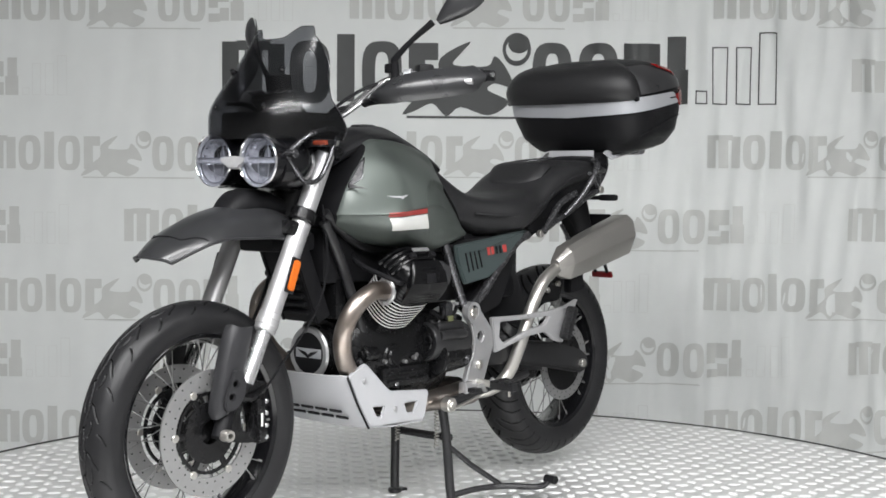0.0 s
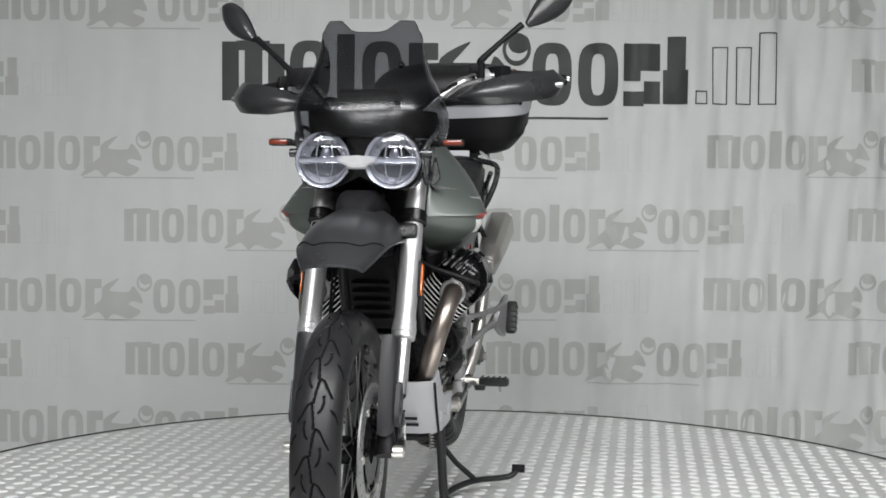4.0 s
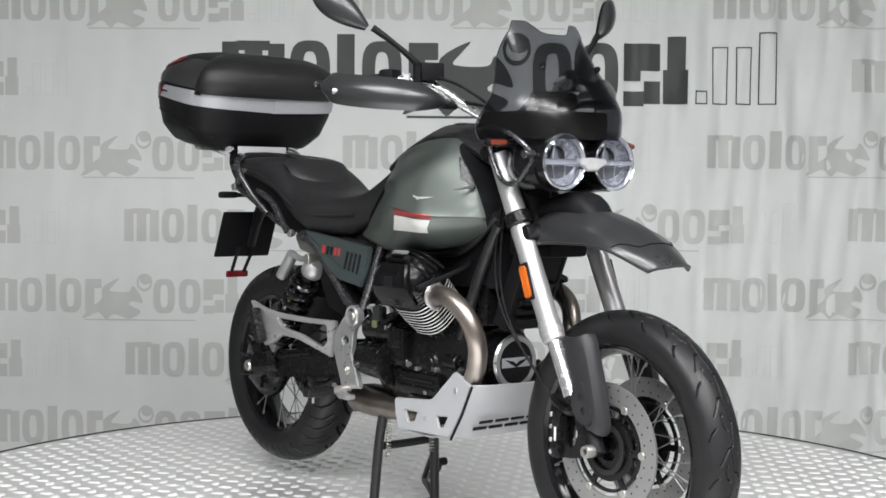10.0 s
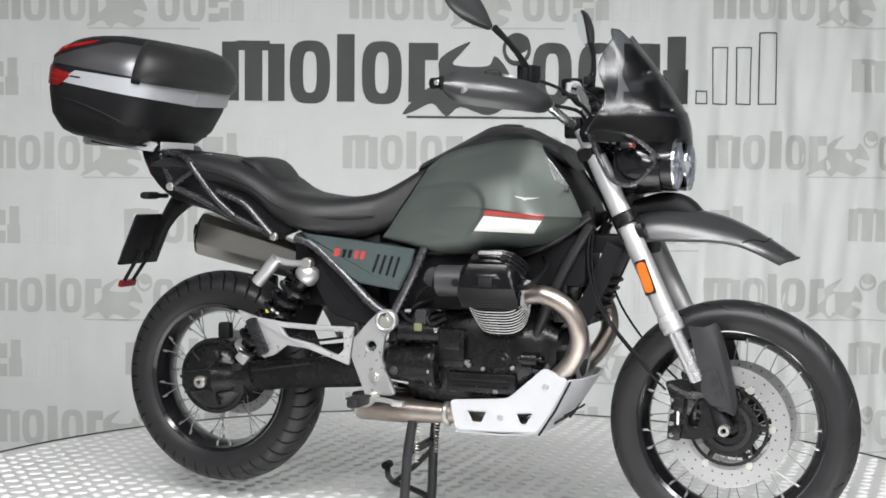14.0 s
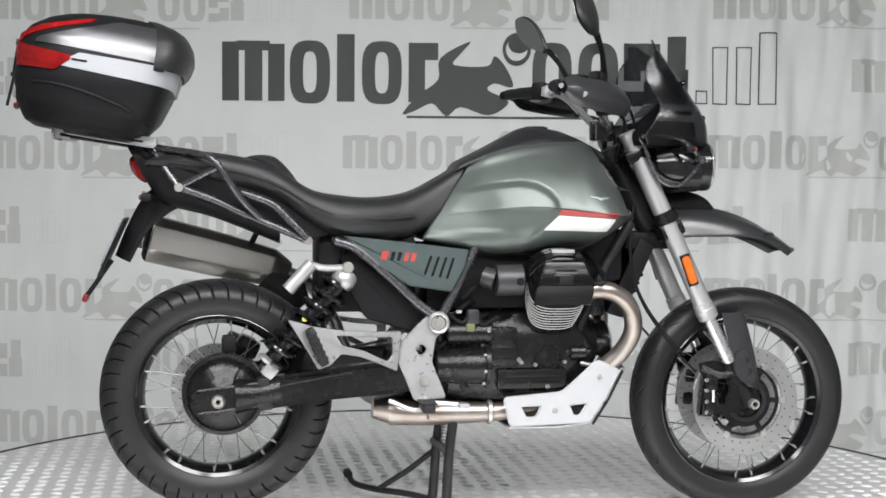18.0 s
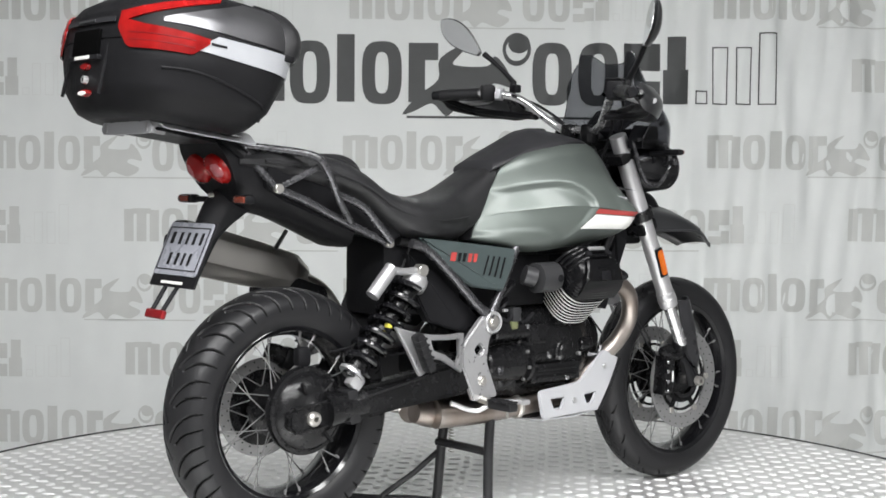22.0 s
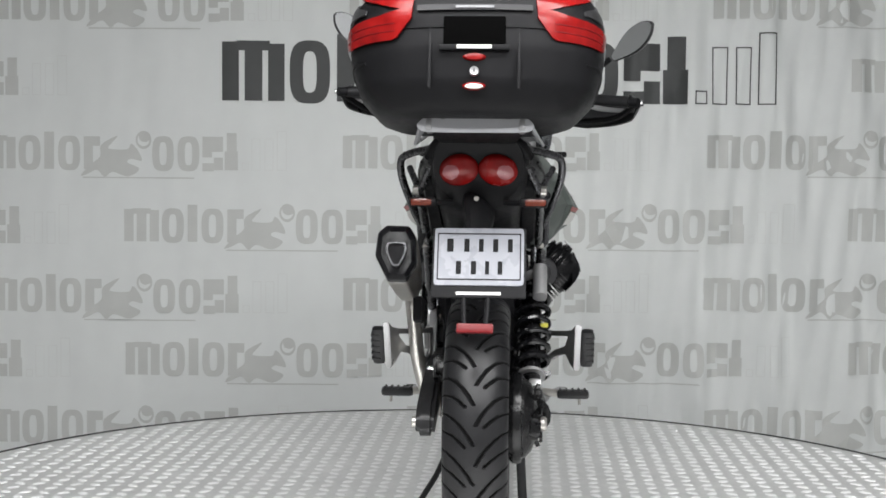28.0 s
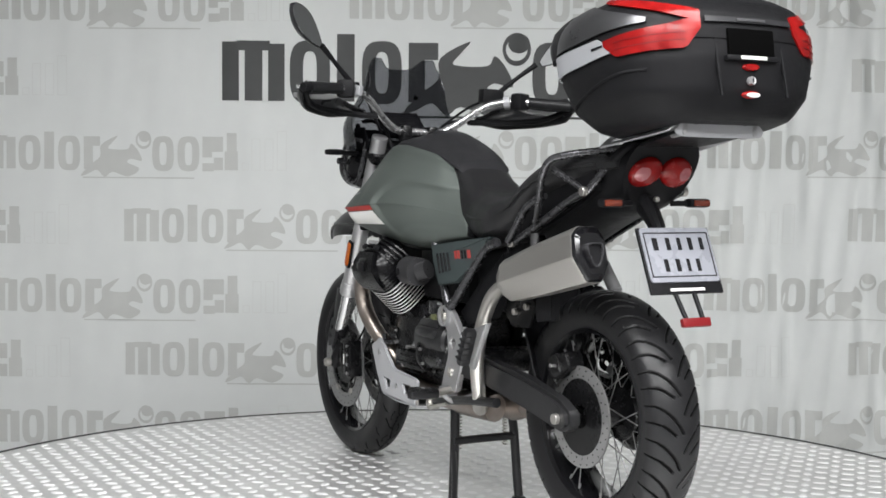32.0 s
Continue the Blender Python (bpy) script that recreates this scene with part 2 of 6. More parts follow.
def skin(rings, caps=True, closed=True):
    """A skin over rings of equal count."""
    bm = bmesh.new()
    vs = [[bm.verts.new(p) for p in ring] for ring in rings]
    n = len(vs[0])
    for a, b in zip(vs, vs[1:]):
        for j in range(n if closed else n - 1):
            bm.faces.new((a[j], a[(j + 1) % n], b[(j + 1) % n], b[j]))
    if caps and closed:
        bm.faces.new(list(reversed(vs[0])))
        bm.faces.new(vs[-1])
    return bm


def resample(pts, n):
    """n points at even steps along a smooth open line."""
    p = smooth_path(pts, 8)
    d = [0.0]
    for a, b in zip(p, p[1:]):
        d.append(d[-1] + (b - a).length)
    out = []
    for i in range(n):
        s, j = d[-1] * i / (n - 1), 0
        while j < len(d) - 2 and d[j + 1] < s:
            j += 1
        f = (s - d[j]) / max(1e-9, d[j + 1] - d[j])
        out.append(p[j].lerp(p[j + 1], min(1, f)))
    return out


def hull(sections, n=18, steps=5, caps=True):
    """A body mirrored about the bike's middle plane. sections: (x, lean, half outline of (y, z) from the top middle to the
    bottom middle); lean shifts the section forwards with height."""
    half = []
    for x, lean, pts in sections:
        zm = (pts[0][1] + pts[-1][1]) / 2
        half.append([Vector((x + lean * (q.z - zm), q.y, q.z)) for q in resample([(0, y, z) for y, z in pts], n)])
    cols = [smooth_path([h[i] for h in half], steps) for i in range(n)]
    rings = []
    for s in range(len(cols[0])):
        right = [cols[i][s] for i in range(n)]
        left = [Vector((p.x, -p.y, p.z)) for p in reversed(right[1:-1])]
        rings.append(right + left)
    return skin(rings, caps)


def sheet(rings, thick):
    """An open skin given thickness along its normals."""
    bm = skin(rings, caps=False, closed=False)
    bmesh.ops.recalc_face_normals(bm, faces=bm.faces)
    bmesh.ops.solidify(bm, geom=bm.faces[:], thickness=thick)
    return bm


def empty(name):
    return new(name)



# ---- the studio: a closed room with a printed banner behind a turntable ----
def slab(name, x0, x1, y0, y1, z0, z1, material, label):
    bm = box(x1 - x0, y1 - y0, z1 - z0, 0)
    moved(bm, Matrix.Translation(((x0 + x1) / 2, (y0 + y1) / 2, (z0 + z1) / 2)))
    return tagged(part(name, bm, material, None), label, kind="structure")


FLOOR = -0.52
BACK = 2.75
slab("floor", -4.6, 4.6, -7.2, 3.6, FLOOR - 0.2, FLOOR, CONCRETE, "grey concrete studio floor round the turntable")
slab("wall_north", -4.6, 4.6, 3.4, 3.6, FLOOR, CEILING, PLASTER, "grey plastered wall behind the hanging banner")
slab("wall_south", -4.6, 4.6, -7.4, -7.2, FLOOR, CEILING, PLASTER, "grey plastered wall behind the camera")
slab("wall_west", -4.8, -4.6, -7.2, 3.4, FLOOR, CEILING, PLASTER, "grey plastered side wall")
slab("wall_east", 4.6, 4.8, -7.2, 3.4, FLOOR, CEILING, PLASTER, "grey plastered side wall")
slab("ceiling", -4.6, 4.6, -7.2, 3.4, CEILING, CEILING + 0.2, CEIL_PAINT, "grey painted studio ceiling")

GLOW = bpy.data.materials.new("lit_diffuser")
GLOW.use_nodes = True
GLOW.node_tree.nodes["Principled BSDF"].inputs["Emission Color"].default_value = (1, 0.98, 0.95, 1)
GLOW.node_tree.nodes["Principled BSDF"].inputs["Emission Strength"].default_value = 5.0
for lx, ly, k in PANELS:
    lampbody = tagged(empty("ceiling_light"), "long white sheet-metal soft box with a lit diffuser", "ceiling light", "lamps under the ceiling")
    lampbody.location = (lx, ly, CEILING)
    part("housing", moved(box(2.5, 0.9, 0.05, 0.006), Matrix.Translation((0, 0, -0.025))), LAMP_SHELL, lampbody)
    part("diffuser", moved(box(2.4, 0.8, 0.02, 0.004), Matrix.Translation((0, 0, -0.062))), GLOW, lampbody, "glowing white diffuser")


# the banner hangs in shallow folds that grow towards its one end
def fold(x, z):
    g = min(1.0, max(0.12, (x + 0.2) / 1.6))
    lean = 0.22 * (z - 1.0)
    a = 0.011 * math.sin((x + lean) * 17.0 + 1.3 * math.sin(z * 1.3)) + 0.007 * math.sin((x + lean * 0.6) * 31.0 + 2.0 + z * 0.7)
    a += 0.006 * math.sin((x - 0.5 * lean) * 53.0 + 0.6)
    return BACK + 1.7 * g * a + 0.010 * math.sin(x * 2.1 + 0.8) + 0.004 * math.sin(z * 2.6 + x)


def banner():
    bm = bmesh.new()
    nx, nz = 220, 30
    xs = [-2.9 + 5.8 * i / nx for i in range(nx + 1)]
    zs = [FLOOR + 0.01 + 3.6 * j / nz for j in range(nz + 1)]
    vs = [[bm.verts.new((x, fold(x, z), z)) for z in zs] for x in xs]
    for a, b in zip(vs, vs[1:]):
        for j in range(nz):
            bm.faces.new((a[j], a[j + 1], b[j + 1], b[j]))
    bmesh.ops.solidify(bm, geom=bm.faces[:], thickness=-0.002)
    return bm


ban = tagged(empty("banner"), "light grey fabric banner with printed dark and pale shapes, slightly creased", "banner")
part("fabric", banner(), BANNER, ban, angle=80)
part("hanging_rail", moved(cyl(0.02, 6.0), Matrix.Translation((0, BACK, FLOOR + 3.62)) @ ALONG_X), TUBE, ban)


def cloth(x, z):
    return (x, fold(x, z) - 0.004, z)


def bar(x0, x1, z0, z1, n=5):
    bm = bmesh.new()
    m = max(2, int(abs(x1 - x0) / 0.025))
    vs = [[bm.verts.new(cloth(x0 + (x1 - x0) * i / m, z0 + (z1 - z0) * j / n)) for j in range(n + 1)] for i in range(m + 1)]
    for a, b in zip(vs, vs[1:]):
        for j in range(n):
            bm.faces.new((a[j], a[j + 1], b[j + 1], b[j]))
    return bm


def ring_shape(cx, cz, rx, rz, hx, hz, power=3.2, n=32):
    bm = bmesh.new()
    out = []
    for k in range(n):
        a = 2 * math.pi * k / n
        c, s = math.cos(a), math.sin(a)
        d = (abs(c) ** power + abs(s) ** power) ** (-1 / power)
        out.append((bm.verts.new(cloth(cx + rx * d * c, cz + rz * d * s)), bm.verts.new(cloth(cx + hx * d * c, cz + hz * d * s))))
    for k in range(n):
        (a, b), (c, d) = out[k], out[(k + 1) % n]
        bm.faces.new((a, c, d, b))
    return bm


def blob(pts):
    """A plain filled shape on the cloth."""
    bm = bmesh.new()
    vs = [bm.verts.new((x, 0, z)) for x, z in rounded(pts, 4)]
    es = [bm.edges.new((vs[i], vs[(i + 1) % len(vs)])) for i in range(len(vs))]
    bmesh.ops.triangle_fill(bm, use_beauty=True, edges=es)
    for v in bm.verts:
        v.co = Vector(cloth(v.co.x, v.co.z))
    return bm


def frame_shape(x0, x1, z0, z1, w):
    return join(bar(x0, x1, z1 - w, z1, 1), bar(x0, x1, z0, z0 + w, 1), bar(x0, x0 + w, z0 + w, z1 - w), bar(x1 - w, x1, z0 + w, z1 - w))


def emblem(x, z, s, main):
    """One run of the printed mark in plain shapes: x, z its lower start, s metres for one unit of its grid."""
    def b(x0, x1, z0, z1, n=4):
        return bar(x + x0 * s, x + x1 * s, z + z0 * s, z + z1 * s, n)

    def o(x0, x1):
        return ring_shape(x + (x0 + x1) / 2 * s, z + 51 * s, (x1 - x0) / 2 * s, 55 * s, (x1 - x0) * 0.17 * s, 36 * s)

    solid = [b(0, 30, 0, 103), b(40, 71, 0, 104), b(81, 110, 0, 100), b(26, 84, 88, 105, 1),
             o(119, 190), b(202, 233, 0, 118), o(246, 316), b(328, 357, 0, 104), b(357, 380, 74, 104, 2),
             o(546, 615), o(627, 696), b(776, 818, 0, 60), b(783, 814, 60, 118),
             b(706, 771, 58, 106, 2), b(706, 736, 40, 58, 1), b(742, 771, 0, 40, 2), b(706, 742, -4, 22, 2)]
    beast = [(318, -20), (345, 12), (380, 40), (384, 78), (436, 107), (418, 84), (408, 66), (466, 64), (480, 82), (502, 58), (512, 28), (480, 34), (468, 22), (505, 2), (470, -22), (420, -8), (395, -24), (370, -2), (338, -16)]
    solid.append(blob([(x + u * s, z + v * s) for u, v in beast]))
    solid.append(ring_shape(x + 518 * s, z + 94 * s, 25 * s, 29 * s, 19 * s, 20 * s, 2.0, 24))
    solid.append(blob([(x + (522 + 19 * math.cos(a)) * s, z + (104 + 17 * math.sin(a)) * s) for a in (k * math.pi / 4 for k in range(8))]))
    w = 2.2
    thin = [frame_shape(x + a * s, x + c * s, z + d * s, z + e * s, w * s) for a, c, d, e in ((831, 853, 0, 24), (862, 890, 0, 101), (903, 931, 0, 101), (942, 973, 0, 126))]
    line = b(325, 680, -28, -24, 1)
    if main:
        part("dark_print", join(*solid, *thin, line), PRINT_DARK, ban, "large charcoal printed shapes")
    else:
        part("pale_print", join(*solid, line), PRINT_PALE, ban, "pale grey printed shapes")
        part("faint_print", join(*thin), PRINT_FAINT, ban)


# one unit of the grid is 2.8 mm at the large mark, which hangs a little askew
UNIT = 6.793 / 2428.0


def spot(u, v):
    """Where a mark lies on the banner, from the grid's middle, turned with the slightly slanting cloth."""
    a = radians(0.494)
    p, q = (u - 784) * UNIT, (441 - v) * UNIT
    return p * math.cos(a) - q * math.sin(a) - 0.018, 0.958 - 0.3222 + q * math.cos(a) + p * math.sin(a)


for u, v, k, main in ((395, 179, 1.0, True),) + tuple(
        (u0 + i * 640, v, 0.556, False) for u0, v, n in ((-20, 36, 3), (-420, 165, 1), (1500, 165, 1), (-33, 298, 3), (220, 427, 3), (-33, 550, 3), (220, 664, 3), (-33, 785, 3), (-420, 427, 1), (-420, 664, 1), (860, 905, 1)) for i in range(n)):
    ex, ez = spot(u, v)
    if ex < 2.6:
        emblem(ex, ez, UNIT * k, main)

# ---- the turntable ----
RADIUS = 1.73
table = tagged(empty("turntable"), "round turntable of bare aluminium tread plate with dark rim", "turntable")
part("deck", moved(lathe([(0.0, -0.03), (RADIUS, -0.03), (RADIUS, 0.0), (0.0, 0.0)], 128), Matrix()), PLATE_ALU, table, "bare aluminium tread plate")
part("edge_trim", lathe([(RADIUS + 0.001, -0.045), (RADIUS + 0.012, -0.045), (RADIUS + 0.012, 0.003), (RADIUS + 0.001, 0.003)], 128, close=True), RIM_TRIM, table, "dark rubber rim")
part("base_ring", lathe([(RADIUS - 0.12, FLOOR), (RADIUS - 0.06, FLOOR), (RADIUS - 0.06, -0.032), (RADIUS - 0.12, -0.032)], 96, close=True), FRAME, table)


def lozenge():
    """A raised tread: a long low dome with pointed ends."""
    bm = bmesh.new()
    L, Wd, h = 0.0225, 0.0148, 0.0036
    ring = [(L * math.copysign(abs(math.cos(a)) ** 1.3, math.cos(a)), Wd * math.sin(a)) for a in (k * math.pi / 5 for k in range(10))]
    lo = [bm.verts.new((x, y, 0.0005)) for x, y in ring]
    hi = [bm.verts.new((x * 0.72, y * 0.62, h)) for x, y in ring]
    for k in range(10):
        bm.faces.new((lo[k], lo[(k + 1) % 10], hi[(k + 1) % 10], hi[k]))
    bm.faces.new(hi)
    return bm


def treads():
    one = finish(lozenge(), 60)
    one.materials.append(TREAD_ALU)
    base = [v.co.copy() for v in one.vertices]
    faces = [tuple(p.vertices) for p in one.polygons]
    pitch, rows = 0.0605, 29
    verts, polys = [], []
    near = 0
    for i in range(-rows, rows + 1):
        for j in range(-rows, rows + 1):
            x, y = i * pitch, (j + 0.40) * pitch
            if x * x + y * y > (RADIUS - 0.03) ** 2:
                continue
            turn = 45 if (i + j) % 2 else -45
            m = pose(x, y, 0, 0, 0, turn)
            if x > 0.86 and abs(y) < 1.2 and near < 300:
                ob = new("tread", one)
                ob.parent = table
                ob.matrix_local = m
                near += 1
            else:
                k = len(verts)
                verts += [m @ c for c in base]
                polys += [tuple(k + a for a in f) for f in faces]
    me = bpy.data.meshes.new("treads")
    me.from_pydata(verts, [], polys)
    for p in me.polygons:
        p.use_smooth = True
    me.set_sharp_from_angle(angle=radians(60))
    me.materials.append(TREAD_ALU)
    ob = new("tread_field", me)
    ob.parent = table
    ob["kind"] = "stuff"


treads()

# ---- the motorcycle: x forwards, y to its left, z up from the deck ----
OFFSET = Matrix.Translation((0, -0.12, 0))
bike = tagged(empty("motorcycle"), "green-grey motorcycle with black top case on its centre stand", "motorcycle")
REAR = Vector((-0.668, 0, 0.369))
FRONT = Vector((0.861, 0, 0.330))


def at(x, y, z):
    return Matrix.Translation((x, y, z))


def pt(y, pairs):
    """Points on one upright plane beside the bike's middle."""
    return [(x, y, z) for x, z in pairs]


# tread of one side in one repeat: (across, along) lines
FRONT_TREAD = [
    [(-0.03, 0.42), (0.00, 0.62), (0.05, 0.85), (0.10, 0.92), (0.18, 0.88), (0.32, 0.70), (0.45, 0.56)],
    [(0.23, 0.56), (0.245, 0.42), (0.19, 0.29), (0.13, 0.24)],
    [(0.48, 0.30), (0.62, 0.22), (0.76, 0.06)]]
REAR_TREAD = [
    [(0.03, 0.96), (0.12, 0.76), (0.26, 0.54), (0.44, 0.34), (0.66, 0.20), (0.97, 0.14)],
    [(0.20, 1.02), (0.34, 0.87), (0.50, 0.74), (0.75, 0.66), (0.99, 0.62)]]


def grooves(n, across, count, lines, half, reach, step):
    """Marks where the tread is cut; half is the groove's half width in metres."""
    u, v = np.meshgrid(np.arange(n) / n, across, indexing="ij")
    cut = np.zeros(u.shape, bool)
    for side in (1, -1):
        s = (u * count + (0.5 if side < 0 else 0.0)) % 1.0
        for line in lines:
            for (v0, s0), (v1, s1) in zip(line, line[1:]):
                for wrap in (-1, 0, 1):
                    px, py = (v * side - v0) * reach, (s + wrap - s0) * step
                    dx, dy = (v1 - v0) * reach, (s1 - s0) * step
                    f = np.clip((px * dx + py * dy) / (dx * dx + dy * dy), 0, 1)
                    cut |= np.hypot(px - f * dx, py - f * dy) < half
    return cut


def tyre(R, w, bead, flank, count, style):
    """A tyre about its axle, with its tread cut in."""
    front = style == "front"
    n, cuts = 1260, 88
    edge = [(-0.76 * w, bead), (-0.88 * w, bead + 0.012), (-0.98 * w, R - flank - 0.012)]
    across = np.linspace(-1, 1, cuts + 1)
    crown = [(w * math.sin(v * radians(84)) / math.sin(radians(84)), R - flank + flank * max(0.0, math.cos(v * radians(84))) ** 0.9) for v in across]
    prof = edge + crown + [(-y, r) for y, r in reversed(edge)]
    mark = np.zeros((n, len(prof)), bool)
    mark[:, 3:-3] = grooves(n, across, count, FRONT_TREAD if front else REAR_TREAD, 0.0021 if front else 0.0034, w * 1.3, 2 * math.pi * R / count)
    bm = bmesh.new()
    rings = []
    deep = 0.0035 if front else 0.005
    for k in range(n):
        c, h = math.cos(2 * math.pi * k / n), math.sin(2 * math.pi * k / n)
        rings.append([bm.verts.new(((r - deep * g) * c, y, (r - deep * g) * h)) for (y, r), g in zip(prof, mark[k].tolist())])
    for k in range(n):
        a, b, ka, kb = rings[k], rings[(k + 1) % n], mark[k], mark[(k + 1) % n]
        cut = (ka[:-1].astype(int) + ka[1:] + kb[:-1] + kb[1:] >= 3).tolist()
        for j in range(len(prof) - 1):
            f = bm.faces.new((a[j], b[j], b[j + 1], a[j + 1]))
            # faces down in a groove take the shade-darkened rubber
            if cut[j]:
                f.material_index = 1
    return bm


def disc(r0, r1, y, t, holes, rows):
    """A brake disc with drilled holes shown as dark sunk dots."""
    d = moved(lathe([(r0, -t / 2), (r1, -t / 2), (r1, t / 2), (r0, t / 2)], 72, close=True), ALONG_Y)
    dots = []
    for k in range(holes):
        for j in range(rows):
            a = 2 * math.pi * (k + 0.33 * j) / holes
            r = r0 + (r1 - r0) * (j + 0.5) / rows
            dots.append(slot(moved(cyl(0.0024, t + 0.0012, 8, 0.0002), at(r * math.cos(a), 0, r * math.sin(a)) @ ALONG_Y), 1))
    return moved(join(d, *dots), at(0, y, 0))


def wheel(name, centre, R, w, bead, flank, count, style, hub_r, hub_w, n_spokes):
    hub = moved(lathe([(0.012, -hub_w - 0.012), (0.028, -hub_w - 0.01), (0.03, -hub_w), (hub_r, -hub_w), (hub_r, -hub_w + 0.008), (0.034, -hub_w + 0.02), (0.034, hub_w - 0.02), (hub_r, hub_w - 0.008), (hub_r, hub_w), (0.03, hub_w), (0.028, hub_w + 0.01), (0.012, hub_w + 0.012)], 32), ALONG_Y)
    wh = part(name, hub, ENGINE, bike, "black spoked wheel")
    wh.location = centre
    part("tyre", tyre(R, w, bead, flank, count, style), [RUBBER, GROOVE_SHADE], wh, "black road tyre with curved tread grooves", angle=50)
    rw = w * 0.78
    part("rim", moved(lathe([(bead + 0.012, -rw), (bead + 0.004, -rw - 0.004), (bead - 0.006, -rw + 0.002), (bead - 0.012, -rw * 0.6), (bead - 0.021, -rw * 0.25), (bead - 0.021, rw * 0.25), (bead - 0.012, rw * 0.6), (bead - 0.006, rw - 0.002), (bead + 0.004, rw + 0.004), (bead + 0.012, rw)], 96, close=True), ALONG_Y), GLOSS, wh, "gloss black rim")
    meshes = []
    for s in (-1, 1):
        for lean in (-1, 1):
            a = radians(28) * lean
            b = rod((hub_r * 0.92 * math.cos(a), s * (hub_w - 0.006), hub_r * 0.92 * math.sin(a)), (bead - 0.004, s * rw * 0.72, 0), 0.0015, 6)
            nip = rod((bead - 0.022, s * rw * 0.7, 0), (bead - 0.006, s * rw * 0.72, 0), 0.0032, 6)
            me = finish(join(b, nip))
            me.materials.append(SPOKE)
            meshes.append(me)
    for k in range(n_spokes):
        ob = new("spoke", meshes[k % 4])
        ob.parent = wh
        ob.matrix_local = Matrix.Rotation(2 * math.pi * (k + 0.25 * (k % 2)) / n_spokes, 4, "Y")
    return wh


front_wheel = wheel("front_wheel", FRONT, 0.329, 0.056, 0.243, 0.046, 18, "front", 0.062, 0.038, 36)
rear_wheel = wheel("rear_wheel", REAR, 0.321, 0.076, 0.219, 0.056, 22, "rear", 0.07, 0.045, 36)
for s in (-1, 1):
    part("brake_disc", disc(0.113, 0.160, s * 0.068, 0.005, 30, 2), [DISC, INK], front_wheel, "drilled steel brake disc")
    # a black bowl, an outer ring and six arms, open between them
    bowl = moved(lathe([(0.030, -0.004), (0.078, -0.004), (0.078, 0.004), (0.030, 0.004)], 48, close=True), ALONG_Y)
    outer = moved(lathe([(0.0965, -0.003), (0.1045, -0.003), (0.1045, 0.003), (0.0965, 0.003)], 64, close=True), ALONG_Y)
    arms = [moved(box(0.034, 0.007, 0.016, 0.002), Matrix.Rotation(k * math.pi / 3, 4, "Y") @ at(0.091, 0, 0)) for k in range(6)]
    part("disc_carrier", moved(join(bowl, outer, *arms), at(0, s * 0.064, 0)), ENGINE, front_wheel, "open black disc carrier with six arms")
    for k in range(6):
        a = k * math.pi / 3
        part("disc_button", moved(cyl(0.010, 0.012, 14), at(0.114 * math.cos(a), s * 0.068, 0.114 * math.sin(a)) @ ALONG_Y), STEEL, front_wheel)
part("sensor_ring", moved(join(lathe([(0.05, -0.002), (0.062, -0.002), (0.062, 0.002), (0.05, 0.002)], 48, close=True)), at(0, -0.075, 0) @ ALONG_Y), FRAME, front_wheel)
part("brake_disc", disc(0.098, 0.130, 0.082, 0.005, 26, 2), [DISC, INK], rear_wheel, "drilled steel brake disc")
part("disc_carrier", moved(lathe([(0.03, -0.004), (0.1, -0.004), (0.1, 0.004), (0.03, 0.004)], 40, close=True), at(0, 0.080, 0) @ ALONG_Y), ENGINE, rear_wheel)

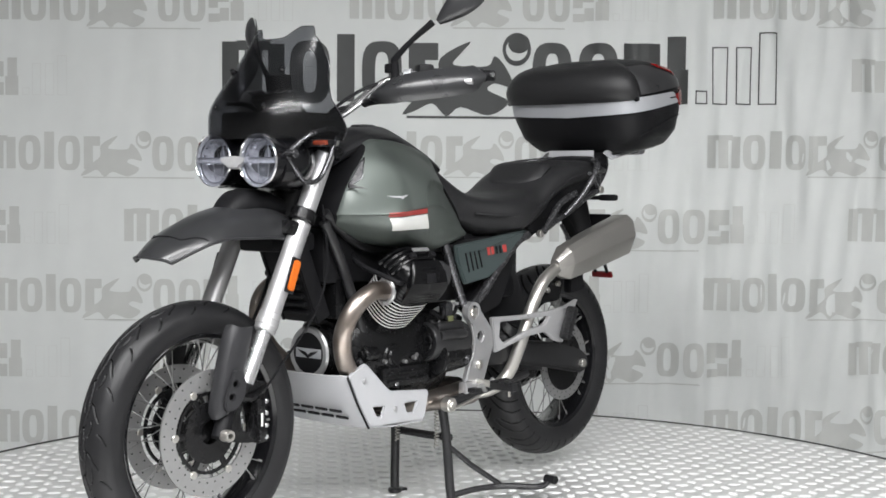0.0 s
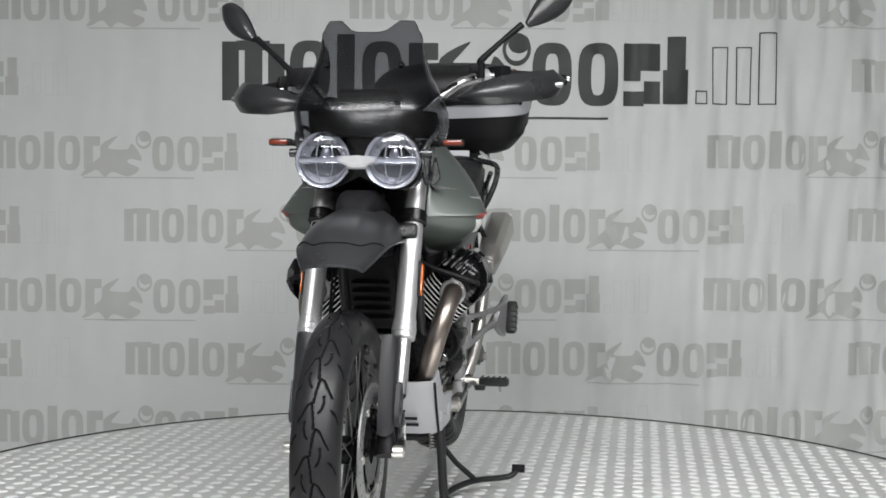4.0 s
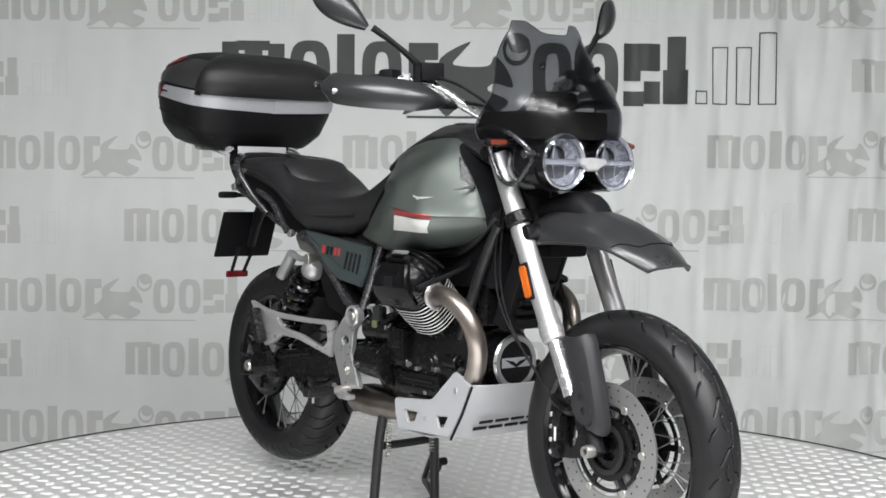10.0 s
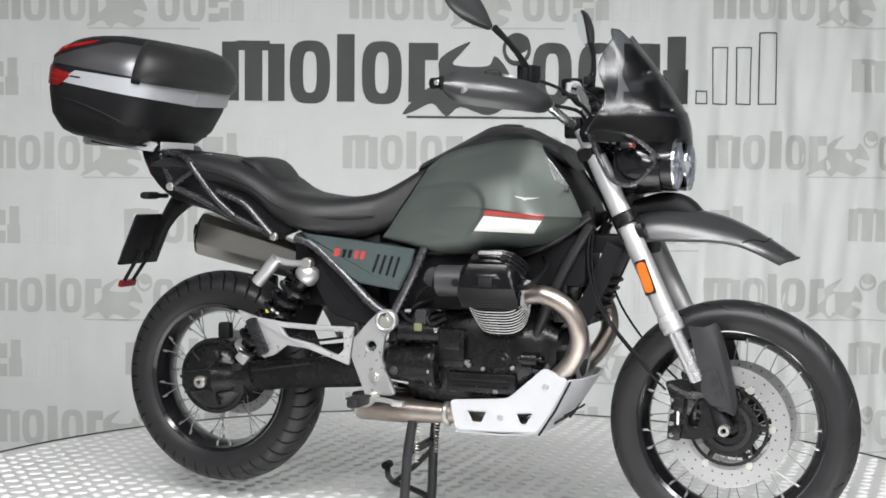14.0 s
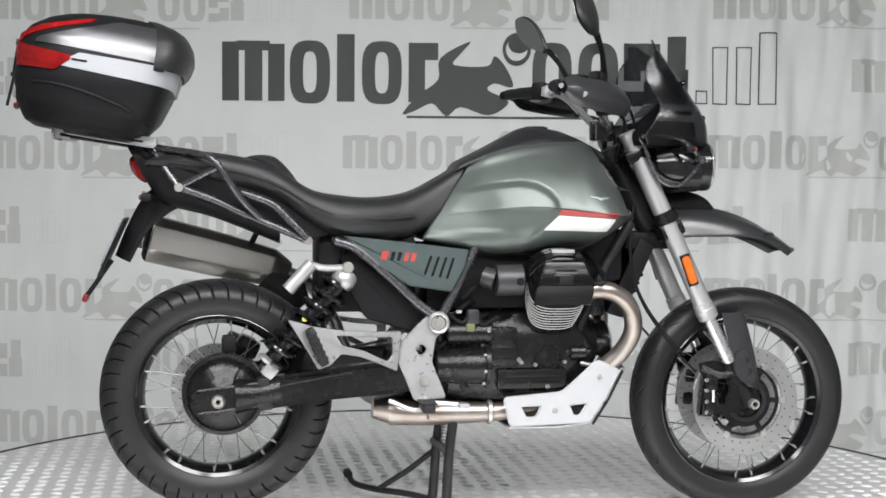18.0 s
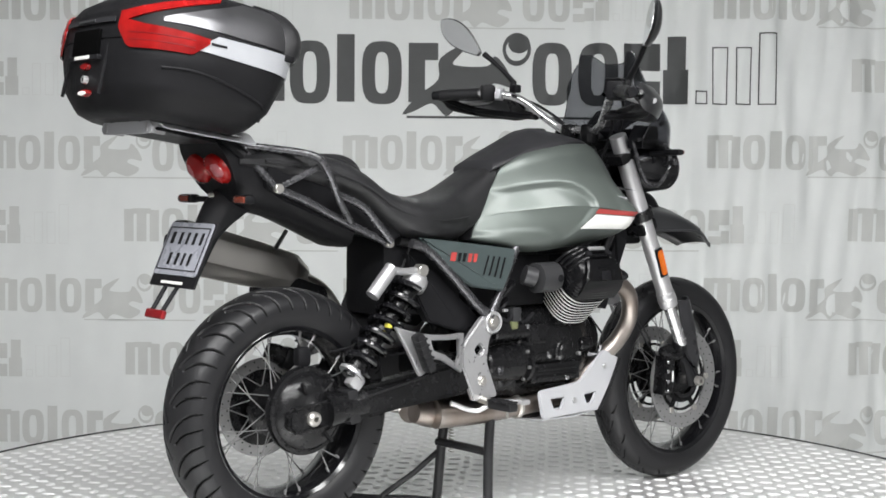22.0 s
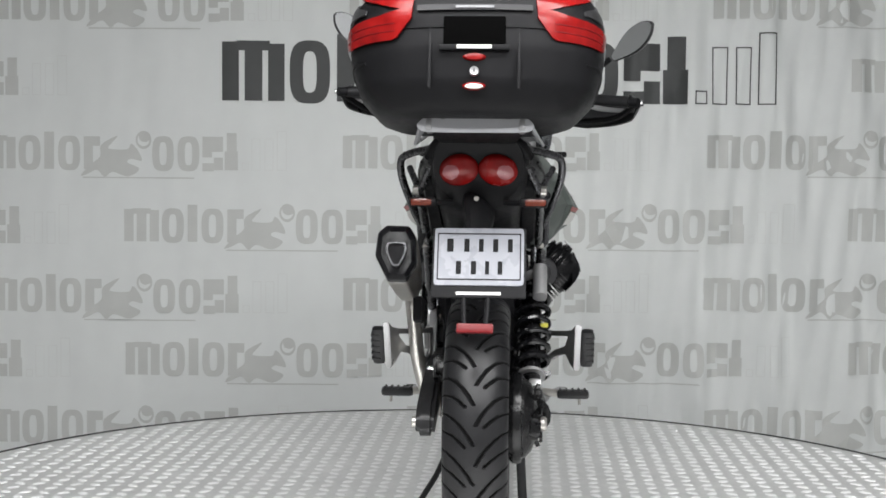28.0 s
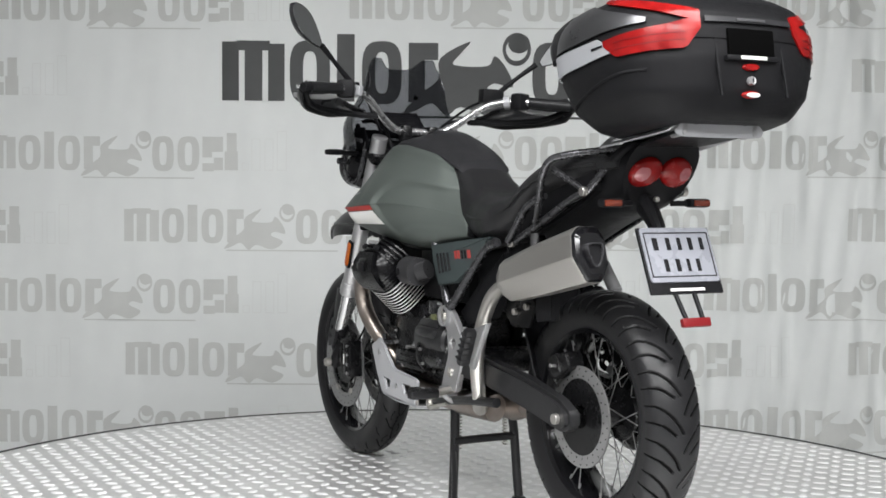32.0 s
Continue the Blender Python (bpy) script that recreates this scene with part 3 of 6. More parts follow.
# ---- fork, front brakes and mudguard ----
for s in (-1, 1):
    top = [(0.474, 1.108), (0.498, 1.057), (0.717, 0.597), (0.825, 0.393)]
    leg = part("fork_leg", rod((top[0][0], s * 0.118, top[0][1]), (top[2][0], s * 0.118, top[2][1]), 0.0265, 20), FORK, bike, "silver fork tube")
    dirv = (Vector((top[3][0], s * 0.118, top[3][1])) - Vector((top[0][0], s * 0.118, top[0][1]))).normalized()
    end = Vector((top[2][0], s * 0.118, top[2][1]))
    turn = dirv.to_track_quat("Z", "Y").to_matrix().to_4x4()
    part("fork_collar", moved(lathe([(0.0265, -0.03), (0.029, -0.028), (0.029, -0.012), (0.0305, -0.01), (0.0305, 0.004), (0.029, 0.006), (0.029, 0.018), (0.024, 0.022), (0.02, 0.022)], 28), at(*end) @ turn), FORK, leg)
    part("stanchion", rod(end, end + dirv * 0.162, 0.0195, 20), BARE, leg, "polished fork stanchion")
    part("axle_carrier", tube([end + dirv * 0.150, Vector((0.792, s * 0.104, 0.440)), Vector((FRONT.x - 0.030, s * 0.097, FRONT.z + 0.055)), Vector((FRONT.x, s * 0.106, FRONT.z - 0.010))], [0.023, 0.021, 0.020, 0.025], 14), PLASTIC, leg, "black axle carrier")
    # a bowed shell before the stanchion: rear edge, side, rounded corner, front
    rows = [(0.594, 0.764, 0.826, 0.008), (0.586, 0.766, 0.832, 0.006), (0.545, 0.776, 0.847, 0), (0.500, 0.788, 0.860, 0), (0.450, 0.806, 0.872, 0), (0.405, 0.830, 0.881, 0), (0.388, 0.840, 0.882, -0.006), (0.380, 0.848, 0.878, -0.012)]
    shell = []
    for z, xr, xf, dip in rows:
        shell.append([(xr, s * 0.118, z), (xr + (xf - xr) * 0.35, s * 0.122, z), (xf - 0.022, s * 0.121, z), (xf - 0.010, s * 0.116, z + dip * 0.5), (xf - 0.003, s * 0.107, z + dip), (xf, s * 0.095, z + dip), (xf, s * 0.084, z + dip * 0.6)])
    part("fork_guard", sheet(shell, 0.006 * s), PLASTIC_SATIN, leg, "satin charcoal plastic fork guard", angle=28)
    tab = filleted([(0.838, 0.492), (0.807, 0.486), (0.796, 0.455), (0.802, 0.420), (0.825, 0.392), (0.862, 0.387), (0.868, 0.410)], 0.010)
    holes = [[(hx + 0.0085 * math.cos(k * math.pi / 8), hz + 0.0085 * math.sin(k * math.pi / 8)) for k in range(16)] for hx, hz in ((0.832, 0.456), (0.845, 0.424))]
    y0, y1 = sorted((s * 0.121, s * 0.132))
    part("guard_tab", plate(tab, y0, y1, holes, bevel=0.0025), PLASTIC_SATIN, leg, "raised tab with two holes", angle=20)
    for hx, hz in ((0.832, 0.456), (0.845, 0.424)):
        # black discs at the foot of the holes paint their shade
        part("guard_hole_shade", moved(cyl(0.0085, 0.004, 16), at(hx, s * 0.1235, hz) @ ALONG_Y), RECESS_SHADE, leg)
    part("axle_cap", moved(lathe([(0.006, -0.004), (0.0075, 0.006), (0.014, 0.006), (0.0155, 0.0), (0.0155, -0.02), (0.006, -0.02)], 24, close=True), at(FRONT.x, s * 0.138, FRONT.z) @ (ALONG_Y if s < 0 else Matrix.Rotation(radians(-90), 4, "X"))), STEEL, leg, "bright axle end")
    cal = [(0.712, 0.434), (0.732, 0.354), (0.717, 0.291)]
    caliper = part("brake_caliper", moved(join(moved(box(0.036, 0.052, 0.125, 0.009), at(0, 0, 0)), moved(box(0.03, 0.066, 0.04, 0.008), at(0.004, 0, 0.034)), moved(box(0.03, 0.066, 0.04, 0.008), at(0.004, 0, -0.034))), at(cal[1][0], s * 0.092, cal[1][1]) @ Matrix.Rotation(radians(6), 4, "Y")), ENGINE, bike, "black four-piston brake caliper")
    arm = plate(filleted([(0.700, 0.445), (0.745, 0.455), (0.790, 0.445), (0.822, 0.392), (0.850, 0.350), (0.845, 0.310), (0.770, 0.296), (0.720, 0.300), (0.735, 0.350)], 0.010), 0.096 if s > 0 else -0.110, 0.110 if s > 0 else -0.096, [filleted([(0.762, 0.410), (0.786, 0.405), (0.800, 0.360), (0.786, 0.326), (0.764, 0.330), (0.758, 0.365)], 0.006)], 0.003)
    part("caliper_carrier", arm, ENGINE, caliper, "cast black carrier arm with an open window", angle=20)
    part("caliper_bracket", tube([(cal[0][0], s * 0.1, cal[0][1]), (cal[0][0] + 0.05, s * 0.11, cal[0][1] - 0.02), (FRONT.x - 0.05, s * 0.11, FRONT.z + 0.09)], 0.013, 8), ENGINE, caliper)
    for dz in (-0.046, -0.016, 0.016, 0.046):
        part("caliper_bolt", moved(cyl(0.006, 0.008, 10), at(cal[1][0] - 0.01, s * 0.121, cal[1][1] + dz) @ ALONG_Y), CHROME, caliper)
    part("mark_bar", moved(box(0.006, 0.002, 0.034, 0.0005), at(cal[1][0] + 0.008, s * 0.1262, cal[1][1])), WHITE, caliper)
    ref = [(0.639, 0.758), (0.667, 0.681)]
    mid = Vector(((ref[0][0] + ref[1][0]) / 2, s * 0.146, (ref[0][1] + ref[1][1]) / 2))
    rl = (Vector((ref[1][0], 0, ref[1][1])) - Vector((ref[0][0], 0, ref[0][1])))
    rm = at(*mid) @ Matrix.Rotation(math.atan2(rl.x, rl.z) , 4, "Y")
    part("reflector_holder", moved(box(0.03, 0.008, rl.length + 0.012, 0.003), rm), PLASTIC, leg)
    part("reflector", moved(plate(filleted([(-0.012, -rl.length / 2), (0.012, -rl.length / 2), (0.012, rl.length / 2), (-0.012, rl.length / 2)], 0.010, 4), -0.005, 0.005, bevel=0.002), at(0, s * 0.003, 0) @ rm), AMBER, leg, "amber side reflector")
    part("clamp_lower", moved(cyl(0.035, 0.035, 24), at(*(Vector((top[0][0], s * 0.118, top[0][1])) + dirv * 0.265)) @ turn), ENGINE, leg)
part("triple_clamp", moved(box(0.07, 0.29, 0.035, 0.01), at(*[([(0.497, 1.044)][0][0]), 0, ([(0.497, 1.044)][0][1])]) @ Matrix.Rotation(radians(-24), 4, "Y")), ENGINE, bike)
part("triple_clamp", moved(box(0.07, 0.27, 0.04, 0.01), at(*[([(0.610, 0.831)][0][0]), 0, ([(0.610, 0.831)][0][1])]) @ Matrix.Rotation(radians(-24), 4, "Y")), ENGINE, bike)
part("steering_head", rod(([(0.456, 1.065)][0][0], 0, [(0.456, 1.065)][0][1]), ([(0.581, 0.827)][0][0], 0, [(0.581, 0.827)][0][1]), 0.034, 16), FRAME, bike)


GUARD_RIDGE = smooth_path(pt(0, [(0.583, 0.887), (0.645, 0.910), (0.721, 0.904), (0.845, 0.875), (0.953, 0.821), (1.025, 0.774)]), 5)
GUARD_SKIRT = smooth_path(pt(0, [(0.584, 0.799), (0.664, 0.814), (0.758, 0.816), (0.846, 0.814), (0.939, 0.791), (1.029, 0.759)]), 5)


def guard_pt(f, v, lift=0.0):
    """A place on the mudguard: f runs from its root to its tip, v from one edge to the other."""
    n = len(GUARD_RIDGE) - 1
    i = min(n - 1, int(f * n))
    k = f * n - i
    a, b = GUARD_RIDGE[i].lerp(GUARD_RIDGE[i + 1], k), GUARD_SKIRT[i].lerp(GUARD_SKIRT[i + 1], k)
    w = (0.098 + 0.012 * math.sin(f * math.pi)) * (1 - 0.30 * max(0, (f - 0.55) / 0.45) ** 2)
    q = abs(v)
    drop = float(np.interp(q, (0, 0.22, 0.30, 0.38, 0.74, 0.86, 1.0), (0, 0.01, 0.06, 0.13, 0.40, 0.60, 1.0)))
    x = a.x + (b.x - a.x) * drop - 0.045 * max(0, f - 0.7) / 0.3 * q ** 2
    return Vector((x, w * (1.12 * v - 0.12 * v ** 3), a.z + (b.z - a.z) * drop + lift))


def mudguard():
    vs = (-1, -0.93, -0.86, -0.74, -0.55, -0.36, -0.31, -0.26, -0.13, 0, 0.13, 0.26, 0.31, 0.36, 0.55, 0.74, 0.86, 0.93, 1)
    return sheet([[guard_pt(i / 26, v) for v in vs] for i in range(27)], 0.005)


guard_ob = part("front_mudguard", mudguard(), PLASTIC_GREY, bike, "satin dark grey high front mudguard", angle=65)
seam = [guard_pt(0.80 - 0.10 * max(0, abs(v) - 0.55) / 0.4, v, 0.0022) for v in (-0.95 + 1.9 * k / 28 for k in range(29))]
part("guard_seam", tube(seam, 0.0015, 6, straight=True), INK, guard_ob, "dark seam of the tip piece")
part("guard_edge", tube([guard_pt(i / 26, 1.0) for i in range(27)] + [guard_pt(1.0, 1 - k / 8) for k in range(1, 17)] + [guard_pt(1 - i / 26, -1.0) for i in range(1, 27)], 0.0035, 6, straight=True), PLASTIC_GREY, guard_ob)
part("guard_root", hull([
    (0.595, 0, [(0, 0.920), (0.045, 0.916), (0.062, 0.885), (0.03, 0.86), (0, 0.86)]),
    (0.655, 0, [(0, 0.938), (0.044, 0.934), (0.060, 0.895), (0.03, 0.86), (0, 0.86)]),
    (0.700, 0, [(0, 0.940), (0.042, 0.935), (0.056, 0.895), (0.03, 0.86), (0, 0.86)]),
    (0.742, 0, [(0, 0.924), (0.036, 0.919), (0.048, 0.885), (0.03, 0.86), (0, 0.86)]),
    (0.778, 0, [(0, 0.890), (0.024, 0.886), (0.034, 0.872), (0.02, 0.855), (0, 0.855)])], 14, 4), PLASTIC, guard_ob, "matte black root of the mudguard")
part("mudguard_bracket", moved(box(0.16, 0.13, 0.05, 0.012), at(0.57, 0, 0.80)), PLASTIC, bike)

# ---- headlamps, screen, bars and mirrors ----
LX, LZ = 0.716, 1.014
part("headlamp_housing", hull([
    (0.56, 0, [(0, 1.10), (0.09, 1.09), (0.13, 1.03), (0.12, 0.97), (0.05, 0.93), (0, 0.93)]),
    (0.62, 0, [(0, 1.115), (0.11, 1.10), (0.158, 1.02), (0.13, 0.95), (0.06, 0.935), (0, 0.945)]),
    (0.685, 0, [(0, 1.10), (0.10, 1.095), (0.155, 1.01), (0.13, 0.95), (0.07, 0.945), (0, 0.975)])], 16, 3), GLOSS, bike, "gloss black headlamp shell")
for s in (-1, 1):
    ly = s * 0.086
    c = at(LX, ly, LZ) @ ALONG_X
    lampo = part("headlamp", moved(lathe([(0.050, -0.055), (0.066, -0.045), (0.070, -0.012), (0.0695, 0.000), (0.0665, 0.001), (0.066, -0.010), (0.058, -0.034), (0.03, -0.050), (0, -0.050)], 48), c), GLOSS, bike, "round clear-lens headlamp")
    part("reflector", moved(lathe([(0.0600, -0.004), (0.0570, -0.014), (0.050, -0.025), (0.038, -0.033), (0.022, -0.037), (0, -0.038)], 26, caps=False), c), BOWL, lampo, "faceted pale reflector bowl", angle=4)
    part("bezel", moved(lathe([(0.0595, -0.005), (0.0655, 0.001), (0.0685, 0.002), (0.0685, -0.004), (0.0600, -0.009)], 48, close=True), c), BEZEL, lampo, "pale bevelled lamp bezel")
    part("lens_rim", moved(lathe([(0.0672, 0.001), (0.0700, 0.001), (0.0700, 0.004), (0.0688, 0.006), (0.0672, 0.004)], 48, close=True), c), CHROME, lampo, "bright lens rim")
    part("inner_rim", moved(lathe([(0.0575, -0.004), (0.0595, -0.004), (0.0595, -0.001), (0.0575, -0.001)], 48, close=True), c), CHROME, lampo, "thin bright inner ring")
    part("lens", moved(lathe([(0.0, 0.020), (0.025, 0.0185), (0.05, 0.0125), (0.0672, 0.003), (0.0672, 0.0), (0.05, 0.0095), (0.025, 0.0155), (0.0, 0.017)], 48), c), LENS, lampo, "clear domed lens")
    # an upright oval cup behind the running light, and its two curved walls
    cup = [(0.0, 0.004), (0.6, 0.002), (0.9, -0.004), (1.0, -0.012)]
    part("projector_cup", moved(lathe(cup, 28), c @ at(0, 0, -0.030) @ Matrix.Diagonal((0.046, 0.019, 1, 1))), LAMP_GREY, lampo, "grey upright oval inner cup")
    for k in (-1, 1):
        part("cup_wall", tube([Vector((LX - 0.016, ly + k * (0.021 - 0.009 * (q / 3) ** 2), LZ + 0.017 * q)) for q in (-3, -2, -1, 0, 1, 2, 3)], 0.0016, 6), BEZEL, lampo)
    part("light_bar", moved(box(0.010, 0.118, 0.013, 0.003), at(LX - 0.001, ly, LZ)), BEZEL, lampo, "pale running-light bar")
    for dz in (-0.0068, 0.0068):
        part("bar_edge", moved(box(0.011, 0.120, 0.0022, 0.0007), at(LX + 0.002, ly, LZ + dz)), CHROME, lampo, "thin bright line of the running light")
    part("lower_reflector", moved(plate([(0.054 * math.cos(a), 0.054 * math.sin(a)) for a in (math.pi + k * math.pi / 14 for k in range(15))], -0.003, 0.003, bevel=0.001), at(LX - 0.022, ly, LZ - 0.009) @ Matrix.Rotation(radians(90), 4, "Z") @ Matrix.Rotation(radians(20), 4, "X")), LAMP_GREY, lampo, "grey lower reflector")
    for k in range(7):
        a = radians(15 + 25 * k)
        part("bright_facet", moved(box(0.004, 0.0045, 0.0045, 0.001), at(LX - 0.008, ly + 0.050 * math.cos(a), LZ + 0.050 * math.sin(a))), CHROME, lampo)
part("lamp_bridge", moved(plate(filleted([(-0.05, 0.010), (-0.022, 0.010), (0, 0.012), (0.022, 0.010), (0.05, 0.010), (0.05, -0.007), (0.030, -0.012), (0.020, -0.022), (-0.020, -0.022), (-0.030, -0.012), (-0.05, -0.007)], 0.005), -0.008, 0.008, bevel=0.004), at(LX + 0.006, 0, LZ) @ Matrix.Rotation(radians(90), 4, "Z")), BEZEL, bike, "pale clear bar between the headlamps")


def windscreen(off=0.0, squeeze=1.0, top=99.0):
    # height, front edge, half width, wrap
    rows = [(1.070, 0.737, 0.186, 0.225), (1.100, 0.735, 0.193, 0.230), (1.140, 0.726, 0.194, 0.195), (1.180, 0.704, 0.180, 0.155), (1.235, 0.668, 0.154, 0.135), (1.285, 0.632, 0.140, 0.115), (1.338, 0.588, 0.131, 0.062)]
    col = [smooth_path([(r[k], r[0], 0) for r in rows], 4) for k in (1, 2, 3)]
    rings = []
    m = len(col[0])
    for i in range(m):
        z, xf, w, wrap = col[0][i].y, col[0][i].x, col[1][i].x, col[2][i].x
        ring = []
        for j in range(25):
            v = -1 + j / 12
            horn = max(0, 1 - abs((abs(v) - 0.46) / 0.32)) if i > m - 6 else 0
            lift = 0.032 * min(1, horn * 1.8) * max(0, (i - (m - 6)) / 5)
            dip = -0.035 * max(0, abs(v) - 0.86) / 0.14 * max(0, (i - m * 0.55) / (m * 0.45))
            a = abs(v) * math.pi / 2
            side, front = math.sin(a) ** 0.78, max(0.0, math.cos(a)) ** 0.75
            ring.append((xf - wrap * (1 - front) - 0.75 * lift, math.copysign(w * side, v), z + lift + dip))
        if z < top:
            rings.append([(x - off, y * squeeze, h) for x, y, h in ring])
    return sheet(rings, 0.004), rings


screen = part("windscreen", windscreen()[0], SMOKE, bike, "smoked tinted windscreen with two raised horns", angle=60)
edge_rows = windscreen()[1]
# added side tubes stand in for light refracted along the sheet's edges
for k in (0, -1):
    part("screen_edge", tube([r[k] for r in edge_rows], 0.0016, 6, straight=True), TUBE, screen, "thin grey tube standing for the light caught in the screen's edge")
part("screen_edge", tube(edge_rows[-1], 0.0012, 6, straight=True), FRAME, screen)
for s in (-1, 1):
    for x, z in ((0.640, 1.252), (0.700, 1.152)):
        part("screen_screw", moved(lathe([(0.0, 0.008), (0.006, 0.007), (0.0085, 0.002), (0.0085, -0.004), (0, -0.004)], 16), at(x + 0.004, s * 0.094, z) @ Matrix.Rotation(radians(55), 4, "Y")), GLOSS, screen)
part("inner_cowl", windscreen(0.030, 0.84, 1.145)[0], MATTE, bike, "matte black cowl behind the screen")
part("cowl_base", moved(box(0.13, 0.20, 0.03, 0.012), at(0.615, 0, 1.085)), PLASTIC, bike)
DASH = at(0.556, 0, 1.152) @ Matrix.Rotation(radians(48), 4, "Y")
dash = part("instrument", moved(join(box(0.026, 0.150, 0.108, 0.009), moved(box(0.030, 0.090, 0.060, 0.008), at(0.016, 0, -0.006))), DASH), MATTE, bike, "thin black instrument leaning forward")
part("display", moved(box(0.003, 0.126, 0.078, 0.001), DASH @ at(-0.0135, 0, 0.002)), GLOSS, dash, "dark glossy display")
part("dash_stay", tube([(0.470, 0, 1.105), (0.520, 0, 1.120), (0.556, 0, 1.135)], 0.020, 10, flat=0.5), PLASTIC, dash)
for s in (-1, 1):
    part("screen_stay", tube([(0.545, s * 0.070, 1.135), (0.600, s * 0.085, 1.165), (0.672, s * 0.090, 1.165)], 0.008, 8, flat=0.5), MATTE, bike)
    loop = [(0.495, 1.095), (0.554, 1.100), (0.624, 1.080), (0.675, 1.032), (0.651, 0.988), (0.615, 0.960), (0.568, 0.969), (0.532, 1.018), (0.511, 1.070)]
    part("lamp_guard", tube([(x, s * (0.155 + 0.02 * (i < 3)), z) for i, (x, z) in enumerate(loop + loop[:1])], 0.0065, 10), TUBE, bike, "grey tube beside the headlamps")
    part("guard_knob", moved(cyl(0.011, 0.03, 14), at(loop[3][0], s * 0.165, loop[3][1]) @ ALONG_Y), TUBE, bike)
    stalk = part("indicator", tube([(0.60, s * 0.12, 1.055), (0.615, s * 0.19, 1.058)], 0.008, 8), PLASTIC, bike)
    part("indicator_body", moved(box(0.028, 0.062, 0.019, 0.009), at(0.617, s * 0.218, 1.060)), PLASTIC, stalk)
    part("indicator_lens", moved(box(0.02, 0.050, 0.014, 0.0065), at(0.626, s * 0.222, 1.060)), ORANGE, stalk, "orange indicator lens")

# the bars stand turned a little to the right on the steering axis
BAR = at(0.45, 0, 1.10) @ Matrix.Rotation(-0.087, 4, Vector((-0.42, 0, 0.906))) @ at(-0.45, 0, -1.10)


def bpart(name, bm, material, parent, label="", angle=35):
    return part(name, moved(bm, BAR), material, parent, label, angle)


bar_path = [(0.435, 0.0, 1.126), (0.431, 0.075, 1.128), (0.405, 0.135, 1.163), (0.362, 0.205, 1.218), (0.315, 0.275, 1.236), (0.272, 0.35, 1.234), (0.222, 0.437, 1.228)]
bar_t = bpart("handlebar", tube([(x, -y, z) for x, y, z in reversed(bar_path[1:])] + bar_path, 0.0125, 14), BARE, bike, "bare tapered aluminium handlebar")
for s in (-1, 1):
    def hb(f):
        p = smooth_path([(x, s * y, z) for x, y, z in bar_path], 6)
        return p[int(f * (len(p) - 1))]
    bpart("bar_clamp", moved(box(0.05, 0.035, 0.06, 0.01), at(0.432, s * 0.045, 1.115)), ENGINE, bike)
    g0, g1 = hb(0.80), hb(1.0)
    bpart("grip", rod(g0, g1 + (g1 - g0) * 0.03, 0.0175, 16), RUBBER, bar_t, "black rubber grip")
    bpart("bar_end", moved(cyl(0.014, 0.03, 16), at(*(g1 + (g1 - g0).normalized() * 0.018)) @ (g1 - g0).to_track_quat("Z", "Y").to_matrix().to_4x4()), PLASTIC, bar_t)
    sw = hb(0.74)
    bpart("switch_box", moved(box(0.045, 0.055, 0.055, 0.012), at(*sw) @ Matrix.Rotation(radians(-s * 28), 4, "Z")), PLASTIC, bar_t)
    bpart("perch_clamp", moved(join(moved(lathe([(0.0135, -0.010), (0.0200, -0.010), (0.0200, 0.010), (0.0135, 0.010)], 20, close=True), Matrix()), moved(box(0.012, 0.030, 0.018, 0.003), at(0.020, 0, 0))), at(*hb(0.66)) @ (hb(0.72) - hb(0.60)).to_track_quat("Z", "Y").to_matrix().to_4x4()), BASH, bar_t, "silver perch clamp")
    bpart("control_lever", tube([sw + Vector((0.030, 0, -0.014)), sw + Vector((0.036, s * 0.05, -0.026)), sw + Vector((0.012, s * 0.12, -0.031)), sw + Vector((-0.012, s * 0.165, -0.030))], [0.009, 0.010, 0.008, 0.009], 8, flat=0.7), SILVER, bar_t, "bare aluminium lever")
    # hand guard: a bowed shell from the bar's inner part to its end
    rail = smooth_path([(0.395, s * 0.20, 1.180), (0.430, s * 0.255, 1.190), (0.420, s * 0.325, 1.196), (0.365, s * 0.395, 1.202), (0.295, s * 0.440, 1.212), (0.238, s * 0.456, 1.224)], 5)
    rings = []
    for i, p in enumerate(rail):
        f = i / (len(rail) - 1)
        end = 1 - 0.55 * max(0.0, (f - 0.86) / 0.14) ** 2.5
        hi = (0.004 + 0.034 * math.sin(min(1, f * 1.25) * math.pi * 0.62) ** 1.2) * end
        lo = (-0.010 - 0.034 * min(1.0, f / 0.35) ** 0.8 * (1 - 0.25 * f)) * end
        d = (rail[min(i + 1, len(rail) - 1)] - rail[max(i - 1, 0)]).normalized()
        nrm = Vector((d.y * s, -d.x * s, 0)).normalized()
        rings.append([p + Vector((0, 0, lo + (hi - lo) * k / 8)) + nrm * (0.016 * math.sin(k / 8 * math.pi) - 0.012 * (k / 8) ** 2) for k in range(9)])
    gd = bpart("hand_guard", sheet(rings, 0.005 * s), PLASTIC_GREY, bike, "satin dark grey hand guard", angle=60)
    bpart("guard_arm", tube([(0.39, s * 0.16, 1.165), (0.405, s * 0.21, 1.168), (0.395, s * 0.30, 1.172), (0.33, s * 0.40, 1.185), (0.225, s * 0.455, 1.222)], 0.010, 8), PLASTIC, gd)
    bpart("guard_screw", moved(cyl(0.007, 0.008, 12), at(0.225, s * 0.475, 1.228) @ ALONG_Y), CHROME, gd)
